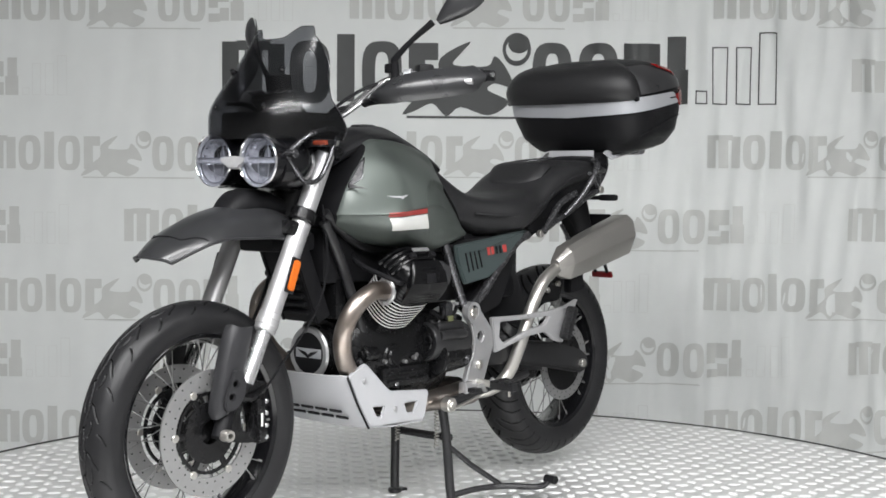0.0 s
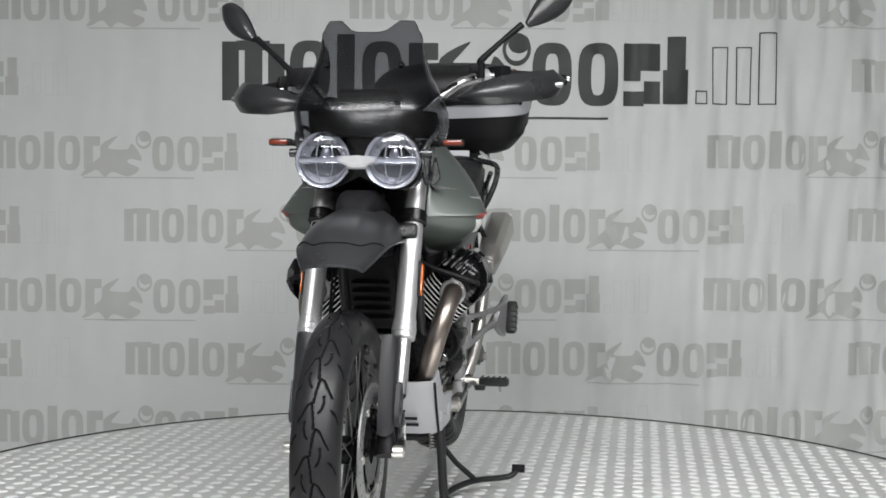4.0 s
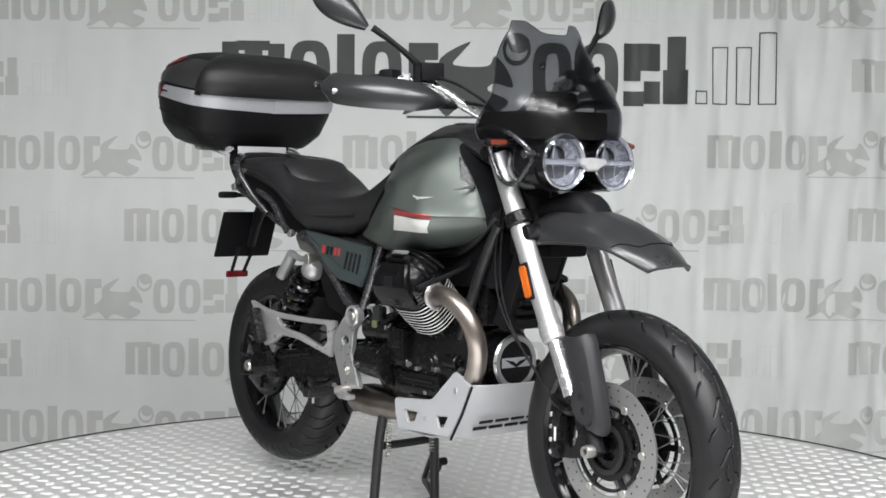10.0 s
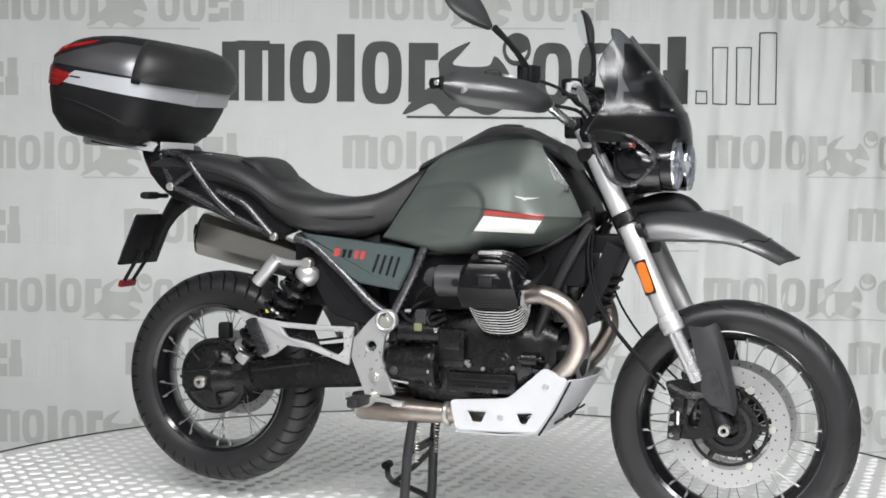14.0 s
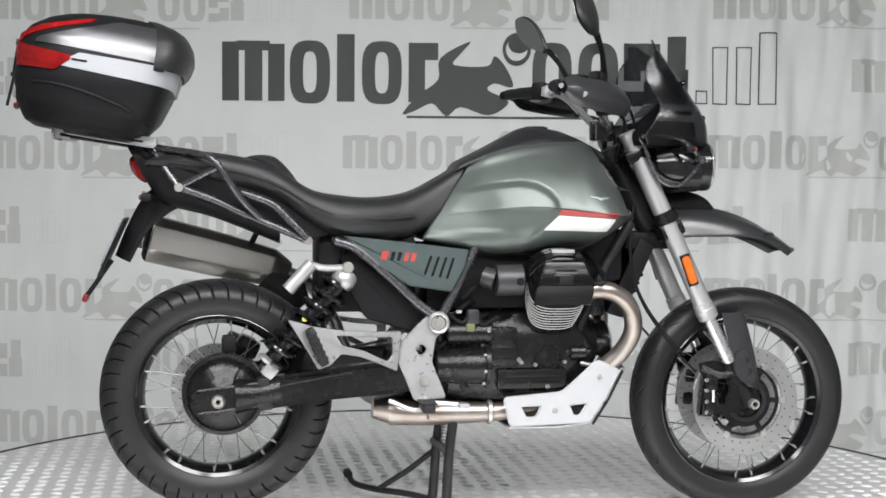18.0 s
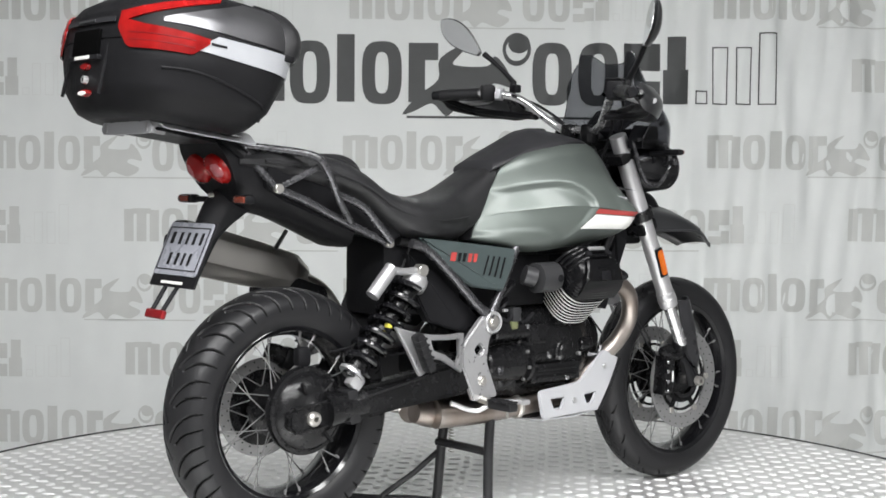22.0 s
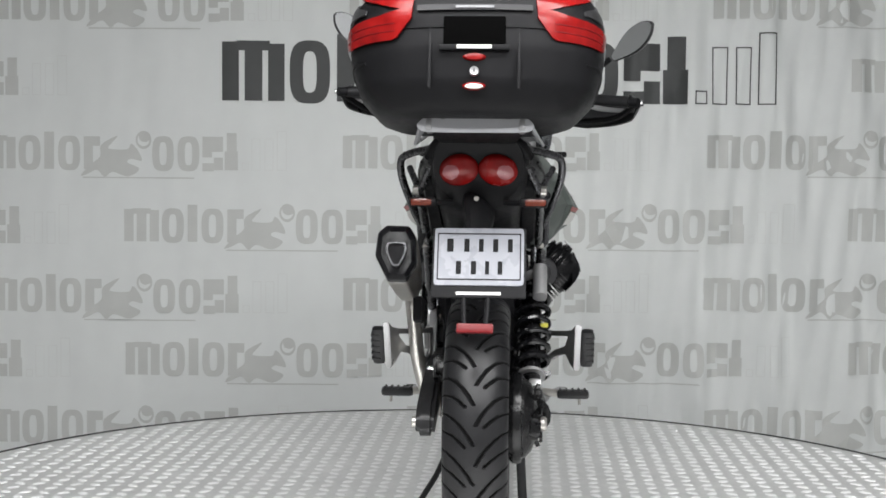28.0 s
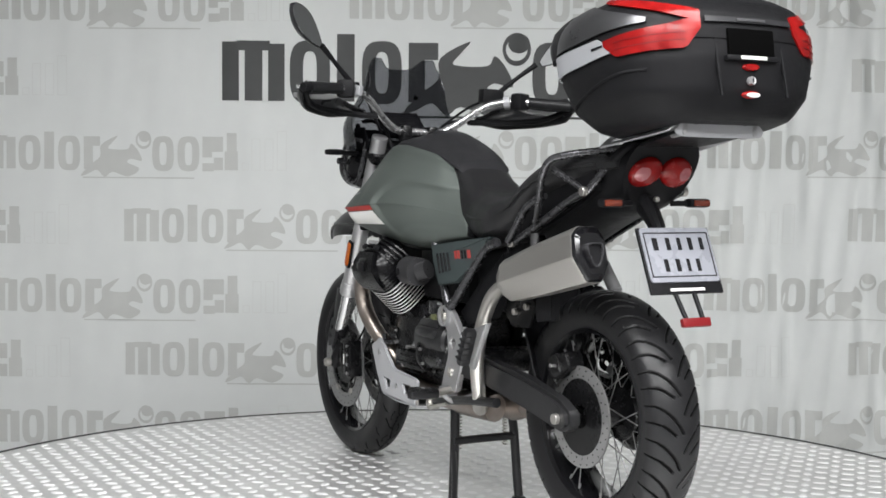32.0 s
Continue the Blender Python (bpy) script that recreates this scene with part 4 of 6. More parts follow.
    bpart("reservoir" if s < 0 else "cable_cover", moved(box(0.042, 0.070, 0.046, 0.006) if s < 0 else box(0.026, 0.026, 0.026, 0.006), at(0.372, s * (0.225 if s < 0 else 0.245), 1.254)), PLASTIC, bar_t)
    # mirror
    base = Vector((0.372, s * 0.262, 1.228))
    st = bpart("mirror_stalk", tube([base, base + Vector((0.004, s * 0.002, 0.038)), (0.378, s * 0.268, 1.276), (0.362, s * 0.318, 1.322), (0.336, s * 0.370, 1.366)], [0.012, 0.011, 0.009, 0.007, 0.0095], 10, k=4), PLASTIC, bike, "black mirror stalk")
    ax = Matrix.Translation((0.293, s * 0.436, 1.416)) @ Matrix.Rotation(radians(s * 33), 4, "Z") @ Matrix.Rotation(radians(s * 38), 4, "X")
    rings = []
    for k in range(15):
        f = k / 14
        half = 0.045 * (math.sin(math.pi * min(1, f * 0.93 + 0.06)) ** 0.62) * (0.55 + 0.6 * f)
        y = s * (-0.082 + 0.174 * f)
        depth = 0.020 * math.sin(math.pi * min(0.97, f * 0.9 + 0.08)) ** 0.6
        rings.append([(math.cos(a) * depth * (1.3 if math.cos(a) > 0 else 0.35), y, 1.0 * half * math.sin(a)) for a in (2 * math.pi * j / 16 for j in range(16))])
    bpart("mirror", moved(skin(rings), ax), PLASTIC_GREY, st, "satin grey mirror shell")
    face = [(s * (-0.082 + 0.174 * f), 0.045 * (math.sin(math.pi * min(1, f * 0.93 + 0.06)) ** 0.62) * (0.55 + 0.6 * f)) for f in (k / 14 for k in range(15))]
    ring = [(y * 0.96, h * 0.9) for y, h in face] + [(y * 0.96, -h * 0.9) for y, h in reversed(face)]
    bpart("mirror_glass", moved(plate(ring, -0.001, 0.001, bevel=0), ax @ at(-0.0085, 0, 0) @ Matrix.Rotation(radians(90), 4, "Z")), MIRROR, st, "mirror glass facing the rider")

# ---- tank, seat and side panels ----
TANK_ROWS = [
    [(0.022, 0.00, 1.012), (0.075, 0.00, 1.046), (0.135, 0.00, 1.066), (0.195, 0.00, 1.078), (0.250, 0.00, 1.086), (0.300, 0.00, 1.088), (0.335, 0.00, 1.086), (0.362, 0.00, 1.074)],
    [(0.022, 0.080, 1.007), (0.075, 0.097, 1.040), (0.135, 0.110, 1.058), (0.195, 0.119, 1.070), (0.250, 0.123, 1.078), (0.300, 0.121, 1.081), (0.335, 0.116, 1.080), (0.362, 0.108, 1.068)],
    [(0.008, 0.085, 0.985), (0.065, 0.118, 1.005), (0.125, 0.140, 1.020), (0.185, 0.157, 1.033), (0.245, 0.166, 1.041), (0.300, 0.167, 1.045), (0.340, 0.160, 1.046), (0.378, 0.138, 1.040)],
    [(-0.030, 0.090, 0.930), (0.040, 0.134, 0.955), (0.110, 0.172, 0.967), (0.175, 0.200, 0.974), (0.240, 0.216, 0.977), (0.300, 0.222, 0.976), (0.352, 0.212, 0.972), (0.435, 0.136, 0.965)],
    [(-0.070, 0.096, 0.870), (0.020, 0.148, 0.888), (0.105, 0.200, 0.900), (0.175, 0.233, 0.906), (0.245, 0.254, 0.904), (0.315, 0.265, 0.897), (0.400, 0.265, 0.886), (0.476, 0.132, 0.880)],
    [(-0.076, 0.097, 0.860), (0.014, 0.149, 0.876), (0.102, 0.200, 0.886), (0.173, 0.232, 0.891), (0.242, 0.252, 0.888), (0.312, 0.262, 0.881), (0.398, 0.262, 0.872), (0.474, 0.130, 0.872)],
    [(-0.092, 0.100, 0.832), (0.000, 0.148, 0.830), (0.095, 0.188, 0.828), (0.165, 0.213, 0.832), (0.230, 0.228, 0.834), (0.300, 0.236, 0.833), (0.384, 0.2355, 0.831), (0.465, 0.118, 0.852)],
    [(-0.109, 0.101, 0.804), (-0.035, 0.125, 0.790), (0.040, 0.140, 0.777), (0.105, 0.146, 0.768), (0.190, 0.158, 0.776), (0.280, 0.160, 0.786), (0.370, 0.145, 0.800), (0.455, 0.090, 0.838)],
    [(-0.105, 0.00, 0.806), (-0.035, 0.00, 0.792), (0.040, 0.00, 0.780), (0.105, 0.00, 0.772), (0.190, 0.00, 0.780), (0.280, 0.00, 0.790), (0.370, 0.00, 0.806), (0.455, 0.00, 0.842)]]
# the hollow for the knee: an arched edge in front, a lip along its foot
HOLLOW = [(-0.30, 0.940), (0.012, 0.946), (0.0895, 0.960), (0.150, 0.9655), (0.190, 0.959), (0.222, 0.940), (0.2424, 0.915), (0.2457, 0.892), (0.226, 0.856), (0.200, 0.830), (0.165, 0.800), (0.135, 0.812), (0.091, 0.826), (0.0, 0.826), (-0.30, 0.812)]


def inside_by(x, z, loop):
    """How far a point lies inside a closed outline; negative outside."""
    best, within = 9.0, False
    for (ax, az), (bx, bz) in zip(loop, loop[1:] + loop[:1]):
        dx, dz = bx - ax, bz - az
        f = min(1.0, max(0.0, ((x - ax) * dx + (z - az) * dz) / (dx * dx + dz * dz)))
        best = min(best, math.hypot(x - ax - f * dx, z - az - f * dz))
        if (az > z) != (bz > z) and x < ax + (z - az) * dx / dz:
            within = not within
    return best if within else -best


def smooth_step(a, b, v):
    f = min(1.0, max(0.0, (v - a) / (b - a)))
    return f * f * (3 - 2 * f)


def tank_mesh():
    rows = [smooth_path(r, 11) for r in TANK_ROWS]
    cols = [smooth_path([r[i] for r in rows], 9) for i in range(len(rows[0]))]
    rings = []
    for col in cols:
        side = []
        for p in col:
            y = max(0.0, p.y)
            if y > 0.06:
                y -= 0.0135 * smooth_step(-0.003, 0.012, inside_by(p.x, p.z, HOLLOW)) * smooth_step(-0.09, 0.07, p.x) * (0.35 + 0.65 * smooth_step(0.815, 0.885, p.z))
            side.append(Vector((p.x, y, p.z)))
        rings.append(side + [Vector((p.x, -p.y, p.z)) for p in reversed(side[1:-1])])
    return skin(rings)


tank_bm = tank_mesh()
for f in tank_bm.faces:
    f.material_index = int(len(f.verts) > 6)
tank = part("tank", tank_bm, [GREEN, PLASTIC], bike, "satin green-grey metallic tank with broad side bulges", angle=60)
part("tank_cover", hull([
    (-0.004, 0.556, [(0, 1.024), (0.062, 1.020), (0.086, 1.006), (0.07, 0.99), (0, 0.99)]),
    (0.070, 0.30, [(0, 1.060), (0.055, 1.057), (0.103, 1.037), (0.07, 1.02), (0, 1.02)]),
    (0.145, 0.05, [(0, 1.100), (0.050, 1.094), (0.117, 1.062), (0.08, 1.04), (0, 1.04)]),
    (0.195, 0.0, [(0, 1.121), (0.050, 1.115), (0.124, 1.073), (0.09, 1.05), (0, 1.05)]),
    (0.250, -0.10, [(0, 1.121), (0.052, 1.114), (0.128, 1.081), (0.09, 1.05), (0, 1.05)]),
    (0.310, -0.30, [(0, 1.113), (0.056, 1.106), (0.126, 1.085), (0.09, 1.05), (0, 1.05)]),
    (0.345, -0.50, [(0, 1.096), (0.060, 1.091), (0.118, 1.080), (0.09, 1.04), (0, 1.04)]),
    (0.415, -0.70, [(0, 1.066), (0.070, 1.062), (0.105, 1.045), (0.07, 1.0), (0, 1.0)])], 22, 6), PLASTIC_SATIN, bike, "dark grey satin cover along the tank's top", angle=50)
part("fuel_cap", moved(lathe([(0, 0.004), (0.03, 0.003), (0.036, 0.0), (0.036, -0.01), (0, -0.01)], 32), at(0.235, 0, 1.122)), PLASTIC_GREY, bike)


def on_tank(pairs, s, lift, thick=0.0015):
    """A thin patch laid on the tank's side, found by casting sideways on to it."""
    from mathutils.bvhtree import BVHTree
    tree = BVHTree.FromPolygons([v.co for v in tank.data.vertices], [p.vertices[:] for p in tank.data.polygons])
    bm = bmesh.new()
    cols = []
    (a0, a1), (b0, b1) = pairs
    n, m = 10, 5
    for i in range(n + 1):
        col = []
        for j in range(m + 1):
            f, g = i / n, j / m
            p = Vector(a0).lerp(Vector(a1), f).lerp(Vector(b0).lerp(Vector(b1), f), g)
            hit = tree.ray_cast(Vector((p.x, s * 0.5, p.y)), Vector((0, -s, 0)))[0]
            y = hit.y if hit else s * 0.22
            col.append(bm.verts.new((p.x, y + s * lift, p.y)))
        cols.append(col)
    for a, b in zip(cols, cols[1:]):
        for j in range(m):
            bm.faces.new((a[j], a[j + 1], b[j + 1], b[j]))
    return bm


def on_side(x, z, s):
    """The place on the tank's skin at x and z."""
    from mathutils.bvhtree import BVHTree
    tree = BVHTree.FromPolygons([v.co for v in tank.data.vertices], [p.vertices[:] for p in tank.data.polygons])
    hit = tree.ray_cast(Vector((x, s * 0.5, z)), Vector((0, -s, 0)))[0]
    return hit if hit else Vector((x, s * 0.15, z))


for s in (-1, 1):
    w = [(0.243, 0.875), (0.403, 0.865), (0.379, 0.831), (0.206, 0.834)]
    r = [(0.250, 0.891), (0.412, 0.880), (0.405, 0.868), (0.241, 0.878)]
    w, r = [(*a, 0) for a in w], [(*a, 0) for a in r]
    part("white_stripe", on_tank(((w[0], w[1]), (w[3], w[2])), s, 0.0022), WHITE, tank, "off-white painted stripe", angle=60)
    part("red_stripe", on_tank(((r[0], r[1]), (r[3], r[2])), s, 0.0022), RED, tank, "thin red painted stripe", angle=60)
    for g in ([(0.326, 0.929), (0.352, 0.925), (0.352, 0.921), (0.336, 0.924)], [(0.350, 0.926), (0.362, 0.921), (0.360, 0.916), (0.350, 0.920)], [(0.358, 0.924), (0.390, 0.925), (0.380, 0.921), (0.358, 0.919)]):
        g = [(*a, 0) for a in g]
        part("badge", on_tank(((g[0], g[1]), (g[3], g[2])), s, 0.003), BASH, tank, "small bright winged badge as a plain shape")
    v = [(0.383, 1.028, 0), (0.398, 1.012, 0), (0.448, 0.943, 0), (0.408, 0.972, 0)]
    part("air_intake", on_tank(((v[0], v[1]), (v[3], v[2])), s, 0.0012), MESH, tank, "silver mesh air intake grille")
    surround = [Vector(v[0]), Vector(v[1]), Vector(v[2]), Vector(v[3]), Vector(v[0])]
    line = [a.lerp(b, k / 6) for a, b in zip(surround, surround[1:]) for k in range(6)]
    part("intake_frame", tube([on_side(p.x, p.y, s) for p in line + line[:1]], 0.0022, 6, straight=True), TUBE, tank, "satin silver intake surround")
    # side panel below the seat
    out = filleted([(-0.337, 0.816), (-0.216, 0.804), (0.011, 0.778), (0.002, 0.735), (-0.036, 0.662), (-0.153, 0.679), (-0.247, 0.736)], 0.006)
    sp = part("side_panel", plate(out, s * 0.150, s * 0.166, bevel=0.004), GREEN_DEEP, bike, "satin deep green side panel with cooling slots", angle=12)
    for k in range(4):
        q = [(-0.093, 0.761), (-0.111, 0.711)]
        dx = 0.0205 * k
        part("slot", moved(tube([(q[0][0] + dx, s * 0.167, q[0][1] - 0.002 * k), (q[1][0] + dx, s * 0.167, q[1][1] - 0.004 * k)], 0.0042, 8, straight=True, flat=0.6), Matrix()), INK, sp)
    for x0, x1, ink in ((-0.234, -0.212, RED), (-0.208, -0.194, INK), (-0.190, -0.176, INK), (-0.171, -0.155, RED), (-0.152, -0.136, RED)):
        z0 = 0.775 - 0.07 * (x0 + 0.234)
        part("mark_bar", plate([(x0 + 0.006, z0), (x1 + 0.003, z0 - 0.001), (x1 - 0.004, z0 - 0.024), (x0 + 0.001, z0 - 0.023)], s * 0.1655, s * 0.1675, bevel=0), ink, sp, "small printed bar")

seat = part("seat", hull([
    (-0.86, 0.0, [(0, 1.030), (0.09, 1.026), (0.12, 1.012), (0.11, 1.0), (0.05, 0.985), (0, 0.985)]),
    (-0.72, 0.0, [(0, 1.043), (0.11, 1.038), (0.145, 1.014), (0.130, 0.975), (0.06, 0.955), (0, 0.955)]),
    (-0.58, 0.0, [(0, 1.022), (0.12, 1.018), (0.158, 0.988), (0.142, 0.945), (0.06, 0.915), (0, 0.915)]),
    (-0.50, 0.0, [(0, 0.994), (0.125, 0.986), (0.160, 0.955), (0.148, 0.915), (0.06, 0.88), (0, 0.88)]),
    (-0.42, 0.1, [(0, 0.941), (0.125, 0.936), (0.162, 0.905), (0.150, 0.86), (0.06, 0.835), (0, 0.835)]),
    (-0.33, 0.2, [(0, 0.923), (0.12, 0.918), (0.168, 0.885), (0.160, 0.825), (0.06, 0.81), (0, 0.81)]),
    (-0.245, 0.3, [(0, 0.918), (0.100, 0.916), (0.148, 0.885), (0.146, 0.815), (0.06, 0.80), (0, 0.80)]),
    (-0.165, 0.45, [(0, 0.934), (0.08, 0.930), (0.120, 0.89), (0.126, 0.815), (0.06, 0.80), (0, 0.80)]),
    (-0.105, 0.60, [(0, 0.976), (0.072, 0.968), (0.104, 0.91), (0.114, 0.82), (0.06, 0.805), (0, 0.805)]),
    (-0.036, 0.64, [(0, 1.026), (0.068, 1.018), (0.090, 0.95), (0.104, 0.86), (0.06, 0.82), (0, 0.82)])], 20, 5), SEAT, bike, "black stepped vinyl seat")
part("pillion_pad", hull([(-0.60, 0, [(0, 1.024), (0.03, 1.023), (0.04, 1.018), (0.02, 1.00), (0, 1.00)]), (-0.565, 0, [(0, 1.034), (0.075, 1.031), (0.095, 1.018), (0.07, 0.99), (0, 0.99)]), (-0.515, 0, [(0, 1.030), (0.085, 1.025), (0.112, 1.003), (0.09, 0.96), (0, 0.96)]), (-0.472, 0, [(0, 0.992), (0.075, 0.987), (0.10, 0.965), (0.08, 0.93), (0, 0.93)]), (-0.452, 0, [(0, 0.966), (0.04, 0.963), (0.05, 0.950), (0.04, 0.92), (0, 0.92)])], 14, 5), SEAT, seat, "raised black seat bolster")
for s in (-1, 1):
    part("seat_piping", tube([(-0.80, s * 0.137, 1.010), (-0.62, s * 0.156, 0.985), (-0.50, s * 0.163, 0.945), (-0.42, s * 0.164, 0.897), (-0.33, s * 0.168, 0.866), (-0.22, s * 0.152, 0.862), (-0.13, s * 0.124, 0.868)], 0.0035, 6), SEAT, seat)

# ---- engine ----
crank = part("crankcase", hull([
    (-0.03, 0, [(0, 0.58), (0.08, 0.57), (0.105, 0.50), (0.10, 0.40), (0.06, 0.345), (0, 0.335)]),
    (0.04, 0, [(0, 0.60), (0.09, 0.585), (0.125, 0.51), (0.12, 0.41), (0.08, 0.345), (0, 0.335)]),
    (0.16, 0, [(0, 0.62), (0.10, 0.60), (0.130, 0.52), (0.125, 0.42), (0.09, 0.345), (0, 0.335)]),
    (0.32, 0, [(0, 0.61), (0.10, 0.59), (0.125, 0.52), (0.12, 0.43), (0.08, 0.36), (0, 0.35)]),
    (0.40, 0, [(0, 0.58), (0.07, 0.56), (0.095, 0.50), (0.09, 0.44), (0.06, 0.39), (0, 0.38)])], 14, 4), ENGINE, bike, "satin black engine block")
for s in (-1, 1):
    if s > 0:
        part("starter_housing", moved(lathe([(0, -0.110), (0.044, -0.110), (0.053, -0.102), (0.057, -0.03), (0.058, 0.060), (0.054, 0.066), (0.050, 0.066), (0.046, 0.058), (0.030, 0.054), (0, 0.054)], 36), at(0.040, 0.118, 0.499) @ ALONG_X), ARM_BLACK, crank, "satin black round starter housing")
        for a in (22, 52, 84):
            part("housing_rib", moved(lathe([(0, -0.062), (0.012, -0.060), (0.016, -0.052), (0.016, 0.050), (0.013, 0.056), (0, 0.057)], 18), at(0.030, 0.118 + 0.054 * math.cos(radians(a)), 0.499 + 0.054 * math.sin(radians(a))) @ ALONG_X), ARM_BLACK, crank)
        part("housing_face", moved(cyl(0.032, 0.008, 28, 0.002), at(0.098, 0.118, 0.499) @ ALONG_X), ENGINE, crank)
    part("bell_housing", moved(lathe([(0, -0.088), (0.040, -0.088), (0.046, -0.082), (0.052, -0.02), (0.054, 0.050), (0.064, 0.052), (0.064, 0.064), (0.050, 0.068), (0, 0.068)], 36), at(0.012, s * 0.118, 0.454) @ ALONG_X), ENGINE, crank, "black gearbox bell housing")
    for k in range(8):
        a = k * math.pi / 4 + 0.2
        part("flange_bolt", moved(cyl(0.005, 0.012, 8), at(0.062, s * 0.118 + 0.058 * math.cos(a), 0.454 + 0.058 * math.sin(a)) @ ALONG_X), SPOKE, crank)
    part("housing_plug", moved(join(cyl(0.012, 0.01, 18), moved(cyl(0.007, 0.014, 6, 0.001), Matrix())), at(-0.045, s * 0.166, 0.440) @ ALONG_Y), TUBE, crank)
    if s < 0:
        part("timing_case", moved(join(box(0.078, 0.06, 0.105, 0.008), moved(box(0.060, 0.068, 0.05, 0.006), at(-0.002, 0, 0.02)), moved(box(0.070, 0.066, 0.006, 0.001), at(0, 0, -0.035))), at(0.116, s * 0.122, 0.508)), ENGINE, crank, "black square engine side case")
    part("lower_case", moved(join(box(0.20, 0.04, 0.055, 0.008), moved(box(0.16, 0.05, 0.008, 0.002), at(0, 0, 0.01)), moved(box(0.16, 0.05, 0.008, 0.002), at(0, 0, -0.012))), at(0.20, s * 0.122, 0.415)), ENGINE, crank)
    part("bearing_cover", moved(join(cyl(0.042, 0.03, 28, 0.008), moved(cyl(0.026, 0.04, 24, 0.004), Matrix())), at(0.245, s * 0.120, 0.470) @ ALONG_Y), ENGINE, crank)
    part("small_pump", moved(join(cyl(0.022, 0.05, 20, 0.004), moved(cyl(0.012, 0.07, 14), Matrix())), at(0.335, s * 0.118, 0.485) @ ALONG_X), ENGINE, crank)
    part("pipe_union", tube([(0.345, s * 0.125, 0.455), (0.375, s * 0.14, 0.452), (0.392, s * 0.135, 0.475)], 0.008, 8), TUBE, crank)
    part("wire_loom", tube([(-0.04, s * 0.13, 0.60), (0.0, s * 0.145, 0.575), (0.03, s * 0.14, 0.61), (0.055, s * 0.15, 0.57), (0.10, s * 0.145, 0.59)], 0.006, 7), PLASTIC, crank)
    part("wire_loom", tube([(-0.07, s * 0.12, 0.56), (-0.03, s * 0.14, 0.535), (0.02, s * 0.15, 0.545), (0.05, s * 0.145, 0.60)], 0.0045, 7), PLASTIC, crank)
    part("plug_box", moved(box(0.032, 0.03, 0.04, 0.005), at(0.028, s * 0.142, 0.592)), PLASTIC_GREY, crank)
    part("relay_tag", moved(box(0.024, 0.012, 0.022, 0.003), at(0.020, s * 0.150, 0.562)), OLIVE, crank, "small olive plastic connector")
    part("cable_clip", moved(box(0.016, 0.010, 0.008, 0.002), at(-0.012, s * 0.148, 0.606)), SILVER, crank)
    part("cable_clip", moved(box(0.010, 0.010, 0.014, 0.002), at(0.072, s * 0.150, 0.556)), CHROME, crank)
    for bx, bz in ((0.168, 0.462), (0.208, 0.455), (0.292, 0.462)):
        part("engine_bolt", moved(cyl(0.0058, 0.014, 8), at(bx, s * 0.142, bz) @ ALONG_Y), SPOKE, crank)
    for c in [(0.244, 0.395), (0.213, 0.596), (0.160, 0.470)]:
        part("engine_bolt", moved(cyl(0.0075, 0.012, 10), at(c[0], s * 0.140, c[1]) @ ALONG_Y), CHROME, crank)
    rib = [(0.161, 0.390), (0.247, 0.391)]
    for k in range(4):
        part("cooling_rib", moved(box(0.085, 0.014, 0.004, 0.001), at((rib[0][0] + rib[1][0]) / 2, s * 0.125, rib[0][1] + 0.012 * (k - 1))), ENGINE, crank)
    # one cylinder leans out on each side
    CX = 0.258
    m = at(CX, 0, 0.495) @ Matrix.Rotation(radians(-45 * s), 4, "X")
    cylb = part("cylinder", moved(join(moved(box(0.118, 0.108, 0.20, 0.02), at(0, 0, 0.16))), m), ENGINE, bike, "black finned cylinder")
    for k in range(9):
        d = 0.156 + 0.0110 * k
        wx, wy = 0.160 - 0.00036 * (8 - k) ** 2, 0.138
        outl = filleted([(-wx / 2, -wy / 2), (wx / 2, -wy / 2), (wx / 2, wy / 2), (-wx / 2, wy / 2)], 0.058, 8)
        turn90 = m @ at(0, 0, d) @ Matrix.Rotation(radians(90), 4, "X")
        part("cooling_fin", moved(plate(outl, -0.0026, 0.0026, bevel=0), turn90), ENGINE, cylb, "black fin with a machined edge")
        rim = filleted([(u * 1.008, v * 1.008) for u, v in ((-wx / 2, -wy / 2), (wx / 2, -wy / 2), (wx / 2, wy / 2), (-wx / 2, wy / 2))], 0.058, 8)
        part("fin_edge", moved(plate(rim, -0.0015, 0.0015, bevel=0), turn90), FIN, cylb, "bright machined edge")
    rr = lambda w, h, r: filleted([(-w / 2, -h / 2), (w / 2, -h / 2), (w / 2, h / 2), (-w / 2, h / 2)], r, 5)
    hd = part("cylinder_head", moved(skin([[(u, v, z) for u, v in rr(w, h, r)] for w, h, r, z in ((0.156, 0.134, 0.050, 0.250), (0.162, 0.139, 0.052, 0.262), (0.162, 0.139, 0.052, 0.294), (0.157, 0.134, 0.052, 0.312), (0.140, 0.118, 0.046, 0.335), (0.112, 0.093, 0.040, 0.350), (0.078, 0.060, 0.028, 0.357))]), m), HEAD, bike, "gloss black cylinder head cover")
    for k in range(4):
        yk = -s * (0.058 - 0.0170 * k)
        top_z = 0.362 - 0.0024 * (k - 2.7) ** 2
        part("head_rib", tube([m @ Vector((u * 0.0825, yk, top_z - 0.060 * abs(u) ** 3.2)) for u in (-1, -0.85, -0.65, -0.4, 0, 0.4, 0.65, 0.85, 1)], 0.0065, 8, 3), HEAD, hd)
